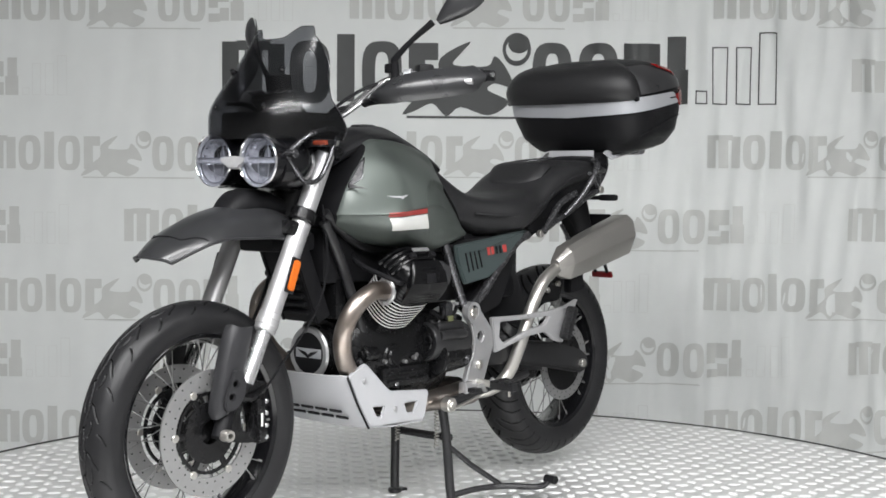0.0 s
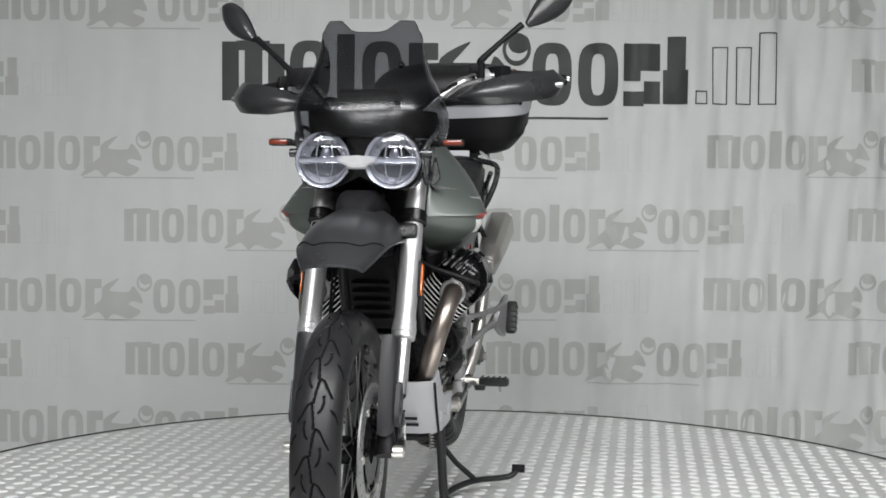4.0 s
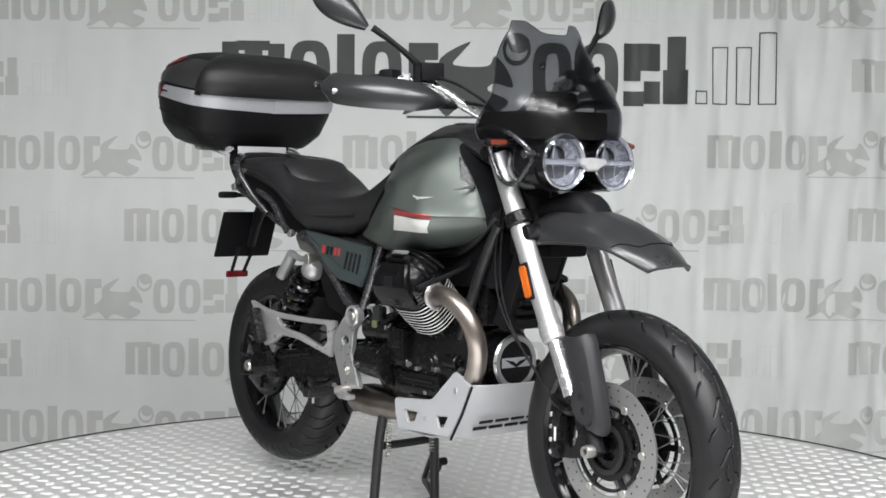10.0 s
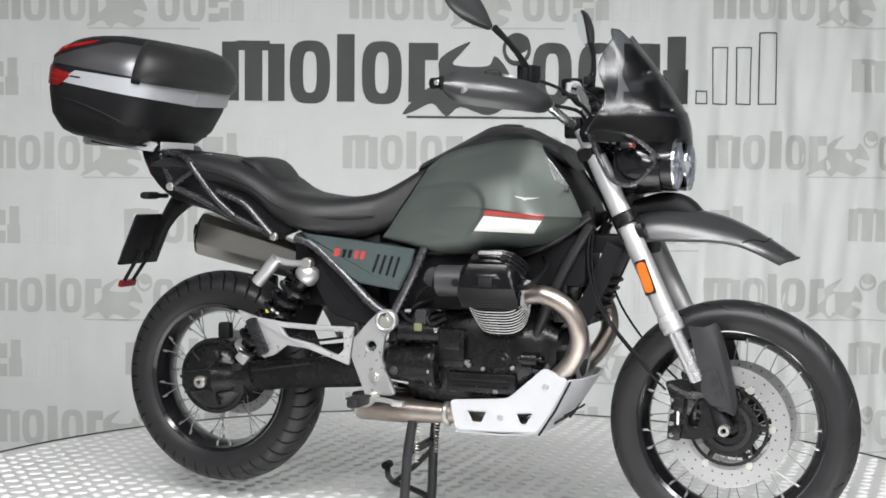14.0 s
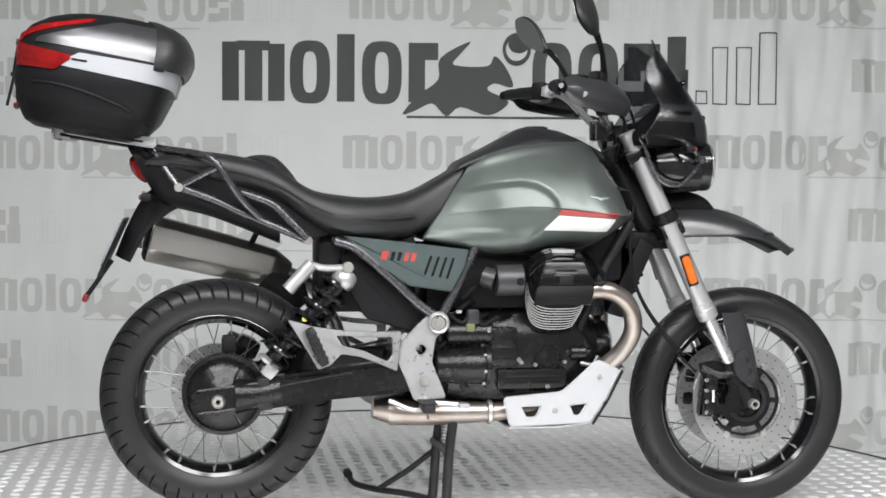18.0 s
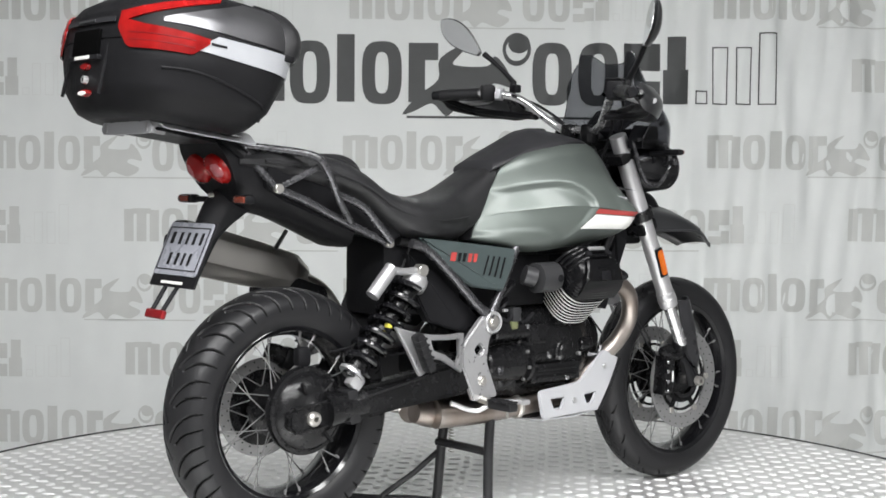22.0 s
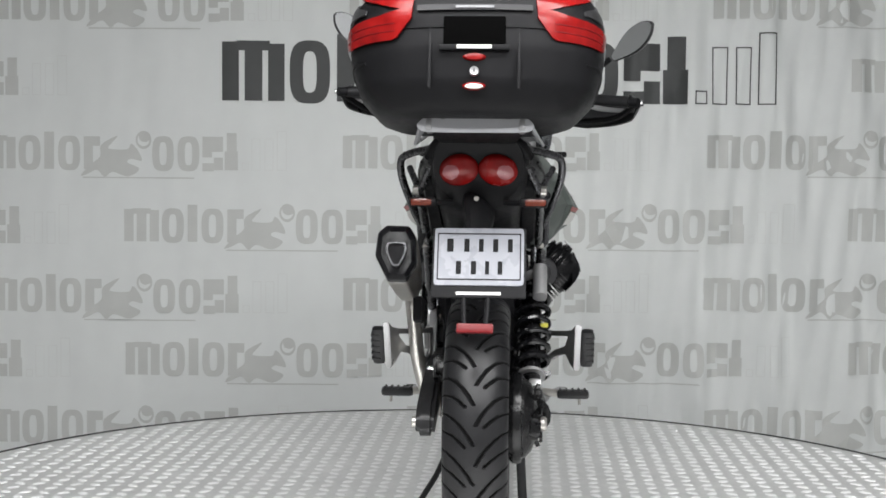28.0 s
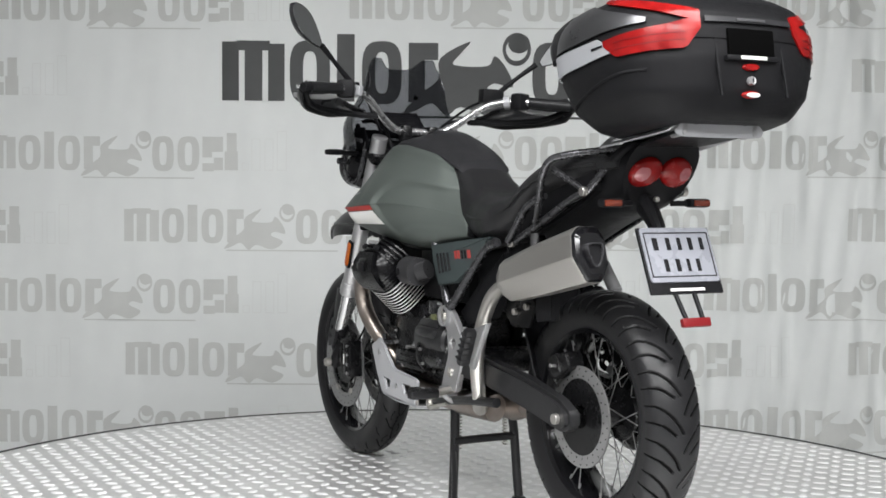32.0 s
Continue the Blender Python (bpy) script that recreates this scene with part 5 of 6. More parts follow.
    facet = [[(u, s * y, z + e) for u, e in ((-w, -0.030), (-w, -0.004), (-w + 0.006, 0.0), (w - 0.006, 0.0), (w, -0.004), (w, -0.030))] for y, z, w in ((0.002, 0.356, 0.054), (0.006, 0.3645, 0.058), (0.038, 0.3525, 0.070), (0.062, 0.332, 0.078), (0.069, 0.312, 0.080), (0.071, 0.292, 0.080))]
    part("head_facet", moved(skin([r if s > 0 else list(reversed(r)) for r in facet]), m), HEAD, hd, "flat gloss black lower face", angle=25)
    part("head_pad", moved(box(0.038, 0.026, 0.006, 0.002), m @ at(0, s * 0.052, 0.3435) @ Matrix.Rotation(radians(-34 * s), 4, "X")), PLASTIC, hd)
    for k in range(4):
        part("head_fin", moved(plate(rr(0.166, 0.143, 0.053), -0.002, 0.002, bevel=0.0008), m @ at(0, 0, 0.258 + 0.011 * k) @ Matrix.Rotation(radians(90), 4, "X")), GLOSS, hd)
    for dx in (-0.040, 0.040):
        part("head_bolt", moved(cyl(0.010, 0.012, 14), m @ at(dx, -s * 0.014, 0.364)), INK, hd)
    part("badge_bar", moved(box(0.065, 0.012, 0.004, 0.001), m @ at(0, -s * 0.030, 0.3690)), SILVER, hd, "small bright badge bar")
    part("spark_cap", tube([m @ Vector((0.07, s * 0.03, 0.30)), m @ Vector((0.115, s * 0.035, 0.32)), (0.38, s * 0.12, 0.74), (0.34, s * 0.06, 0.78)], 0.007, 8), PLASTIC, hd)
    thr = [(0.087, 0.694), (0.160, 0.695)]
    part("intake_body", moved(join(rod((thr[0][0], s * 0.165, thr[0][1]), (thr[1][0], s * 0.165, thr[1][1]), 0.043, 24), rod((thr[0][0] - 0.03, s * 0.15, thr[0][1] + 0.01), (thr[0][0], s * 0.165, thr[0][1]), 0.028, 16)), Matrix()), THROTTLE, bike, "dark grey throttle body")
    part("intake_plug", moved(cyl(0.011, 0.01, 14), at(thr[1][0] - 0.012, s * 0.2055, thr[1][1] - 0.002) @ ALONG_Y), INK, bike)
    # exhaust header
    hp = [(0.338, 0.665), (0.403, 0.665), (0.462, 0.625), (0.484, 0.556), (0.459, 0.490), (0.406, 0.434), (0.360, 0.384)]
    ys = (0.185, 0.194, 0.184, 0.164, 0.142, 0.118, 0.10)
    hdr = part("exhaust_header", tube([(x, s * y, z) for (x, z), y in zip(hp, ys)] + [(0.28, s * 0.10, 0.335), (0.15, s * 0.09, 0.320)], 0.0255, 18), HEAT, bike, "heat-tinted stainless header pipe")
    part("header_flange", moved(join(cyl(0.036, 0.012, 20), moved(cyl(0.006, 0.03, 10), at(0.034, 0, 0)), moved(cyl(0.006, 0.03, 10), at(-0.034, 0, 0))), at(hp[0][0], s * 0.185, hp[0][1]) @ ALONG_X), SILVER, hdr)
# round cover at the engine's front
cov = part("alternator_cover", moved(lathe([(0, 0.012), (0.055, 0.012), (0.058, 0.016), (0.070, 0.016), (0.076, 0.010), (0.076, -0.05), (0, -0.05)], 48), at(0.435, 0, 0.488) @ ALONG_X), ENGINE, bike, "round black engine cover with silver edge")
part("cover_ring", moved(lathe([(0.0575, 0.010), (0.0575, 0.0175), (0.070, 0.0175), (0.075, 0.012), (0.075, 0.008)], 48), at(0.435, 0, 0.488) @ ALONG_X), SILVER, cov, "silver edge ring")
part("cover_face", moved(cyl(0.0565, 0.006, 40), at(0.4475, 0, 0.488) @ ALONG_X), PLASTIC, cov, "black cover face")
part("cover_band", moved(box(0.002, 0.098, 0.026, 0.001), at(0.4505, 0, 0.488)), CASE_BAND, cov, "pale band across the cover")
part("cover_mark", moved(plate([(-0.04, 0.008), (-0.01, 0.002), (0, -0.006), (0.01, 0.002), (0.04, 0.008), (0.02, -0.004), (0, -0.014), (-0.02, -0.004)], -0.001, 0.001, bevel=0), at(0.4525, 0, 0.489) @ Matrix.Rotation(radians(90), 4, "Z")), INK, cov, "dark winged mark as a plain shape")
panel = part("front_splash_panel", moved(box(0.02, 0.125, 0.24, 0.008), at(0.520, 0, 0.690) @ Matrix.Rotation(radians(24), 4, "Y")), PLASTIC, bike, "black ribbed splash panel behind the front wheel")
for k in range(5):
    part("panel_rib", moved(box(0.02, 0.10, 0.010, 0.003), at(0.520, 0, 0.690) @ Matrix.Rotation(radians(24), 4, "Y") @ at(0.014, 0, -0.085 + 0.026 * k)), PLASTIC, panel)
for s in (-1, 1):
    part("panel_edge", moved(box(0.05, 0.012, 0.23, 0.004), at(0.507, s * 0.066, 0.692) @ Matrix.Rotation(radians(24), 4, "Y")), PLASTIC, panel)
part("oil_cooler", moved(box(0.04, 0.16, 0.12, 0.006), at(0.405, 0, 0.645)), ENGINE, bike)
part("air_box", moved(box(0.32, 0.2, 0.19, 0.03), at(0.06, 0, 0.70)), PLASTIC, bike)
part("under_tank", moved(box(0.30, 0.17, 0.16, 0.03), at(0.33, 0, 0.76)), PLASTIC, bike)
part("starter", moved(cyl(0.035, 0.13, 20), at(0.02, -0.12, 0.545) @ ALONG_X), ENGINE, bike)
# exhaust under the engine and up to the muffler
coll = part("exhaust_collector", tube(pt(-0.02, [(0.20, 0.315), (0.08, 0.316), (-0.05, 0.316), (-0.17, 0.317), (-0.235, 0.322)]), [0.03, 0.036, 0.042, 0.043, 0.028], 18), HEAT, bike, "heat-tinted exhaust collector")
for s in (-1, 1):
    part("exhaust_link", tube([(0.22, s * 0.10, 0.325), (0.10, s * 0.09, 0.317), (-0.06, s * 0.082, 0.316), (-0.19, s * 0.058, 0.318)], [0.0255, 0.027, 0.036, 0.040], 16), HEAT, coll)
part("clamp_band", moved(cyl(0.035, 0.018, 20), at(0.088, -0.09, 0.317) @ ALONG_X), STEEL, coll)
pipe = part("exhaust_pipe", tube([(-0.14, 0.07, 0.318), (-0.21, 0.12, 0.325), (-0.262, 0.152, 0.37), (-0.295, 0.178, 0.47), (-0.335, 0.186, 0.57), (-0.395, 0.190, 0.655), (-0.475, 0.192, 0.700)], 0.0195, 16), STEEL, bike, "brushed steel exhaust pipe")
M0, M1 = Vector((-0.455, 0.192, 0.696)), Vector((-0.872, 0.188, 0.797))


def muffler_rings(a, b, scale):
    d = (b - a).normalized()
    up = (Vector((0, 0, 1)) - d * d.z).normalized()
    side = d.cross(up)
    rings = []
    for f, k in scale:
        c = a.lerp(b, f)
        ring = [c + (side * u * 0.86 + up * v * 0.92) * k for u, v in filleted(((-0.052, 0.045), (-0.032, 0.074), (0.030, 0.076), (0.054, 0.056), (0.060, -0.004), (0.022, -0.074), (-0.030, -0.074), (-0.056, -0.030)), 0.006, 2)]
        rings.append(ring)
    return rings


muf = part("muffler", skin(muffler_rings(M0, M1, ((0, 0.36), (0.015, 0.44), (0.07, 0.62), (0.12, 0.78), (0.135, 0.80), (0.45, 0.92), (0.955, 1.0), (0.965, 0.97)))), STEEL, bike, "brushed steel muffler with flat facets", angle=14)
part("end_cap", skin(muffler_rings(M0, M1, ((0.93, 0.975), (0.968, 0.975), (0.985, 0.90), (1.0, 0.72)))), GLOSS, muf, "gloss black muffler end", angle=14)
dm = (M1 - M0).normalized()
OUT_M = at(*(M1 + dm * 0.002)) @ dm.to_track_quat("Z", "Y").to_matrix().to_4x4() @ Matrix.Rotation(radians(90), 4, "X")
tri = [(-0.022, -0.024), (0.022, -0.024), (0.024, -0.002), (0.008, 0.034), (-0.008, 0.034), (-0.024, -0.002)]
part("outlet", moved(plate(filleted(tri, 0.008, 3), -0.008, 0.012, [filleted([(u * 0.80, v * 0.84) for u, v in tri], 0.006, 3)], 0.001), OUT_M), TUBE, muf, "bright three-cornered outlet rim")
part("outlet_bore", moved(plate(filleted([(u * 0.82, v * 0.86) for u, v in tri], 0.006, 3), -0.004, 0.004, bevel=0), OUT_M), INK, muf)
bracket = part("pipe_bracket", plate(filleted([(-0.416, 0.668), (-0.510, 0.700), (-0.560, 0.648), (-0.532, 0.585), (-0.441, 0.580), (-0.400, 0.616)], 0.012), 0.146, 0.154, bevel=0.002), ENGINE, bike, "black plate that carries the exhaust pipe", angle=20)
for bx, bz in ((-0.462, 0.622), (-0.520, 0.640)):
    part("bracket_bolt", moved(cyl(0.009, 0.012, 12), at(bx, 0.158, bz) @ ALONG_Y), STEEL, bracket)
part("heat_shield", plate(filleted([(-0.577, 0.667), (-0.656, 0.681), (-0.658, 0.615), (-0.578, 0.605)], 0.008), 0.140, 0.166, bevel=0.004), PLASTIC, bracket)
part("muffler_hanger", tube([M0.lerp(M1, 0.28) + Vector((0, -0.02, 0.05)), (-0.56, 0.16, 0.80), (-0.545, 0.15, 0.83)], 0.012, 8, flat=0.5), FRAME, bike)

# ---- skid plate ----
side_out = filleted([(0.114, 0.366), (0.283, 0.380), (0.385, 0.470), (0.454, 0.438), (0.414, 0.359), (0.368, 0.289), (0.134, 0.281)], 0.016, 5)
hole_a = filleted([(0.168, 0.338), (0.221, 0.338), (0.207, 0.310), (0.182, 0.310)], 0.004)
hole_b = filleted([(0.308, 0.339), (0.353, 0.343), (0.334, 0.313), (0.319, 0.313)], 0.004)
skid = part("skid_plate", plate(side_out, -0.155, -0.145, [hole_a, hole_b], 0.004), BASH, bike, "white-grey aluminium skid plate with cut-outs", angle=12)
part("side_plate", plate(side_out, 0.145, 0.155, [hole_a, hole_b], 0.004), BASH, skid)
belly = [(0.454, 0.438), (0.414, 0.359), (0.368, 0.288), (0.271, 0.277), (0.134, 0.278)]
nose_line = [(-0.15, 0.0), (-0.11, 0.028), (0, 0.040), (0.11, 0.028), (0.15, 0.0)]
rings = []
for i, (x, z) in enumerate(belly):
    k = max(0.0, 1 - i / 2.2)
    rings.append([(x + push * k, y, z - push * 0.15 * (1 - k)) for y, push in nose_line])
for s in (-1, 1):
    part("plate_gap", tube([(x + 0.004, s * 0.156, z - 0.002) for x, z in belly[:3]], 0.0035, 6, straight=True), INK, skid)
part("belly_plate", sheet(rings, 0.004), BASH, skid, "folded aluminium belly plate", angle=25)
for row in range(2):
    for k in range(4):
        f = 0.35 + 0.3 * row
        p0, p1 = Vector((*belly[1], 0)), Vector((*belly[2], 0))
        c = p0.lerp(p1, f)
        part("vent_slot", moved(box(0.004, 0.045, 0.008, 0.001), at(c.x + 0.030 - 0.012 * row, -0.082 + 0.055 * k, c.y) @ Matrix.Rotation(radians(35), 4, "Y")), INK, skid)
for s in (-1, 1):
    for c in [(0.263, 0.327), (0.390, 0.419)]:
        part("plate_bolt", moved(cyl(0.008, 0.006, 12), at(c[0], s * 0.1560, c[1]) @ ALONG_Y), SILVER, skid)

# ---- frame, hangers, pegs and stands ----
for s in (-1, 1):
    tubes = [
        [(-0.357, 0.802), (-0.295, 0.778), (-0.201, 0.698), (-0.125, 0.627), (-0.072, 0.593)],
        [(-0.057, 0.598), (-0.026, 0.658), (0.005, 0.721), (0.035, 0.784)],
        [(0.493, 0.854), (0.424, 0.736), (0.361, 0.594), (0.310, 0.467)],
        [(0.493, 0.878), (0.330, 0.782), (0.095, 0.772), (-0.140, 0.778), (-0.360, 0.808)],
        [(-0.068, 0.567), (-0.028, 0.465), (0.020, 0.387)]]
    for i, line in enumerate(tubes):
        part("frame_tube", tube([(x, s * (0.155 if i == 0 else 0.14 if i == 1 else 0.10), z) for x, z in line], 0.0135 if i < 2 else 0.015, 12), TUBE if i == 0 or i == 1 else FRAME, bike)
    part("inner_fender_side", plate(filleted([(-0.338, 0.775), (-0.235, 0.713), (-0.084, 0.588), (-0.139, 0.548), (-0.266, 0.586), (-0.322, 0.681)], 0.01), s * 0.085, s * 0.12, bevel=0.004), PLASTIC, bike)
    br = filleted([(-0.078, 0.611), (-0.048, 0.594), (-0.048, 0.563), (-0.078, 0.534), (-0.088, 0.469), (-0.055, 0.391), (-0.047, 0.369), (-0.136, 0.361), (-0.147, 0.390), (-0.181, 0.468), (-0.174, 0.521), (-0.137, 0.562), (-0.109, 0.590)], 0.01)
    hole = [(c[0], c[1]) for c in rounded([(-0.118, 0.518), (-0.102, 0.503), (-0.118, 0.487), (-0.133, 0.503)], 3)]
    hang = part("footrest_hanger", plate(br, s * 0.140, s * 0.160, [hole], 0.004), SILVER, bike, "cast silver footrest hanger", angle=12)
    piv = [(-0.072, 0.577), (-0.108, 0.417)]
    part("pivot_boss", moved(lathe([(0.022, -0.012), (0.031, -0.012), (0.031, 0.010), (0.027, 0.014), (0.022, 0.012)], 32, close=True), at(piv[0][0], s * 0.158, piv[0][1]) @ ALONG_Y), SILVER, hang)
    part("pivot_nut", moved(join(cyl(0.0215, 0.016, 28), moved(cyl(0.011, 0.024, 6, 0.001), Matrix())), at(piv[0][0], s * 0.158, piv[0][1]) @ ALONG_Y), STEEL, hang)
    part("hanger_bolt", moved(join(cyl(0.014, 0.012, 20), cyl(0.008, 0.016, 6, 0.001)), at(piv[1][0], s * 0.161, piv[1][1]) @ ALONG_Y), STEEL, hang)
    arm_o = filleted([(-0.489, 0.598), (-0.427, 0.580), (-0.353, 0.567), (-0.260, 0.557), (-0.173, 0.554), (-0.185, 0.445), (-0.228, 0.465), (-0.291, 0.492), (-0.345, 0.503), (-0.376, 0.475), (-0.408, 0.465), (-0.446, 0.530)], 0.006)
    arm_h = filleted([(-0.359, 0.553), (-0.260, 0.543), (-0.201, 0.540), (-0.198, 0.492), (-0.213, 0.473), (-0.281, 0.507), (-0.343, 0.525)], 0.005)
    arm_b = plate(arm_o, -0.008, 0.008, [arm_h], 0.003)
    for v in arm_b.verts:
        v.co.y += s * (0.152 + 0.098 * min(1.0, max(0.0, (-0.175 - v.co.x) / 0.22)))
    part("passenger_arm", arm_b, SILVER, hang, "cast silver passenger footrest arm", angle=12)
    pg = [(-0.436, 0.578), (-0.391, 0.479)]
    pd = Vector((pg[1][0] - pg[0][0], 0, pg[1][1] - pg[0][1]))
    part("passenger_peg", moved(join(box(0.026, 0.034, pd.length, 0.010), *[moved(box(0.030, 0.024, 0.006, 0.002), at(0, s * 0.007, (k - 2) * 0.018)) for k in range(5)]), at((pg[0][0] + pg[1][0]) / 2, s * 0.276, (pg[0][1] + pg[1][1]) / 2) @ Matrix.Rotation(math.atan2(pd.x, pd.z), 4, "Y")), RUBBER, hang, "folded black rubber passenger peg")
    rp = part("rider_peg", moved(box(0.034, 0.092, 0.026, 0.010), at(-0.115, s * 0.252, 0.360)), RUBBER, bike, "black ribbed rider footpeg")
    part("peg_stem", rod((-0.105, s * 0.15, 0.366), (-0.113, s * 0.212, 0.361), 0.011, 10), STEEL, rp)
    part("peg_feeler", rod((-0.115, s * 0.270, 0.353), (-0.115, s * 0.271, 0.330), 0.004, 8), STEEL, rp)
    for k in range(5):
        part("peg_rib", moved(box(0.044, 0.006, 0.006, 0.001), at(-0.115, s * (0.216 + 0.0175 * k), 0.3725)), RUBBER, rp)
    lv = [(-0.203, 0.361), (-0.134, 0.337), (-0.087, 0.359), (-0.010, 0.357)]
    pedal = part("brake_pedal" if s < 0 else "gear_lever", tube([(x, s * y, z) for (x, z), y in zip(lv, (0.14, 0.165, 0.19, 0.215))], 0.007, 8), SILVER, bike, "bare metal foot lever")
    part("pedal_pad", moved(box(0.03, 0.03, 0.014, 0.004), at(lv[3][0], s * 0.222, lv[3][1])), SILVER if s < 0 else RUBBER, pedal)
    # rear grab rail
    up = [(-0.862, 1.050), (-0.778, 1.041), (-0.716, 1.031), (-0.681, 1.016), (-0.650, 0.974), (-0.610, 0.915), (-0.557, 0.860)]
    yu = (0.085, 0.120, 0.170, 0.195, 0.196, 0.178, 0.155)
    rail_o = part("grab_rail", tube([(x, s * y, z) for (x, z), y in zip(up, yu)], 0.0095, 12), TUBE, bike, "grey metallic luggage and grab rail")
    lo = [(-0.775, 0.945), (-0.684, 0.912), (-0.607, 0.877), (-0.521, 0.841), (-0.427, 0.802)]
    part("rail_tube", tube([(x, s * 0.145, z) for x, z in lo], 0.0105, 12), TUBE, rail_o)
    st = [(-0.770, 0.944), (-0.670, 0.997)]
    part("rail_tube", rod((st[0][0], s * 0.145, st[0][1]), (st[1][0], s * 0.175, st[1][1]), 0.008, 10), TUBE, rail_o)
    l2 = [(-0.608, 0.931), (-0.527, 0.901), (-0.477, 0.855), (-0.431, 0.808)]
    part("rail_tube", tube([(x, s * 0.162, z) for x, z in l2], 0.0105, 12), TUBE, rail_o)
    l3 = [(-0.840, 1.038), (-0.772, 0.943)]
    part("rail_tube", rod((l3[0][0], s * 0.095, l3[0][1]), (l3[1][0], s * 0.142, l3[1][1]), 0.0095, 10), TUBE, rail_o)
    for c in [(-0.772, 0.943), (-0.429, 0.803)]:
        part("rail_bolt", moved(cyl(0.012, 0.014, 14), at(c[0], s * 0.152, c[1]) @ ALONG_Y), STEEL, rail_o)
    part("tail_side", plate(filleted([(-0.795, 1.004), (-0.704, 0.992), (-0.579, 0.965), (-0.453, 0.913), (-0.367, 0.820), (-0.422, 0.800), (-0.563, 0.850), (-0.720, 0.911), (-0.790, 0.945)], 0.012), s * 0.095, s * 0.130, bevel=0.006), PLASTIC, bike, "matte black tail side cover")

tail = part("tail_unit", hull([
    (-0.872, -0.55, [(0, 1.06), (0.085, 1.055), (0.105, 1.0), (0.085, 0.94), (0.04, 0.915), (0, 0.91)]),
    (-0.80, 0, [(0, 1.055), (0.095, 1.045), (0.115, 0.99), (0.095, 0.92), (0.04, 0.895), (0, 0.89)]),
    (-0.68, 0, [(0, 1.0), (0.1, 0.99), (0.11, 0.94), (0.09, 0.88), (0.04, 0.865), (0, 0.86)]),
    (-0.5, 0, [(0, 0.92), (0.09, 0.91), (0.10, 0.86), (0.08, 0.80), (0.04, 0.79), (0, 0.79)])], 14, 4), PLASTIC, bike, "matte black tail with a rounded lamp recess")
for s in (-1, 1):
    c = at(-0.880, s * 0.045, 0.988) @ Matrix.Rotation(radians(-124), 4, "Y") @ Matrix.Rotation(radians(s * 20), 4, "Z") @ Matrix.Diagonal((0.040, 0.046, 0.018, 1))
    dome = [(0, 0.9), (0.25, 0.87), (0.5, 0.76), (0.75, 0.55), (0.93, 0.26), (1.0, 0.0), (1.0, -0.6), (0, -0.6)]
    part("tail_lamp", moved(lathe(dome, 36), c), RED_LENS, tail, "oval red tail lamp lens")
    # added pink dome paints the reflection on the lens; no second lens sits here
    part("lens_reflection", moved(lathe([(0, 0.9), (0.35, 0.85), (0.62, 0.72), (0.85, 0.45), (0.85, 0.2), (0, 0.2)], 30), c @ at(0.12, s * 0.16, 0.03) @ Matrix.Diagonal((0.74, 0.74, 1, 1))), PINK, tail, "pale pink patch standing for a reflection on the lens")
    ind = part("rear_indicator", rod((-0.84, s * 0.06, 0.915), (-0.855, s * 0.10, 0.915), 0.007, 8), PLASTIC, bike)
    part("indicator_body", moved(box(0.03, 0.065, 0.022, 0.009), at(-0.857, s * 0.128, 0.916)), PLASTIC, ind)
    part("indicator_lens", moved(box(0.016, 0.05, 0.017, 0.007), at(-0.868, s * 0.132, 0.916)), ORANGE, ind, "dull orange-brown indicator lens")
# number plate on its arm
part("tail_bolt", moved(cyl(0.006, 0.012, 12), at(-0.868, 0.004, 0.925) @ ALONG_X), STEEL, tail)
part("lamp_hood", tube([(-0.845, -0.115, 1.02), (-0.880, -0.085, 1.055), (-0.885, 0, 1.064), (-0.880, 0.085, 1.055), (-0.845, 0.115, 1.02)], 0.014, 10), PLASTIC, tail)
part("plate_arm", tube([(-0.78, 0, 0.93), (-0.835, 0, 0.895), (-0.885, 0, 0.83), (-0.925, 0, 0.745)], [0.05, 0.05, 0.034, 0.028], 12, flat=0.5), PLASTIC, bike, "black plate carrier")
for s in (-1, 1):
    part("carrier_strut", rod((-0.955, s * 0.03, 0.74), (-1.018, s * 0.024, 0.648), 0.006, 8), PLASTIC, bike)
part("rear_reflector", moved(box(0.014, 0.082, 0.022, 0.005), at(-1.023, 0, 0.640) @ Matrix.Rotation(radians(20), 4, "Y")), RED_DULL, bike, "red rear reflector")
pm = at(-0.952, -0.006, 0.788) @ Matrix.Rotation(radians(24), 4, "Y")
holder = part("plate_holder", moved(box(0.008, 0.212, 0.168, 0.003), pm @ at(0.006, 0, -0.006)), PLASTIC, bike)
part("number_plate", moved(plate(filleted([(-0.101, -0.069), (0.101, -0.069), (0.101, 0.069), (-0.101, 0.069)], 0.009), -0.002, 0.002, bevel=0.0008), pm @ at(0, 0, 0.007) @ Matrix.Rotation(radians(90), 4, "Z")), PLATE_WHITE, holder, "white dealer plate with dark bars")
part("plate_border", moved(join(*[moved(box(0.0016, w, h, 0), at(-0.0025, y, z)) for y, z, w, h in ((0, 0.062, 0.186, 0.0025), (0, -0.048, 0.186, 0.0025), (0.093, 0.007, 0.0025, 0.112), (-0.093, 0.007, 0.0025, 0.112))]), pm), INK, holder)
for z, widths in ((0.034, (0.036, 0.029, 0.026, 0.029, 0.027)), (-0.020, (0.029, 0.029, 0.022, 0.026))):
    y = (sum(widths) + 0.005 * (len(widths) - 1)) / 2
    for w in widths:
        part("plate_bar", moved(box(0.0016, w * 0.40, 0.031, 0), pm @ at(-0.0025, y - w / 2, z)), INK, holder)
        y -= w + 0.005
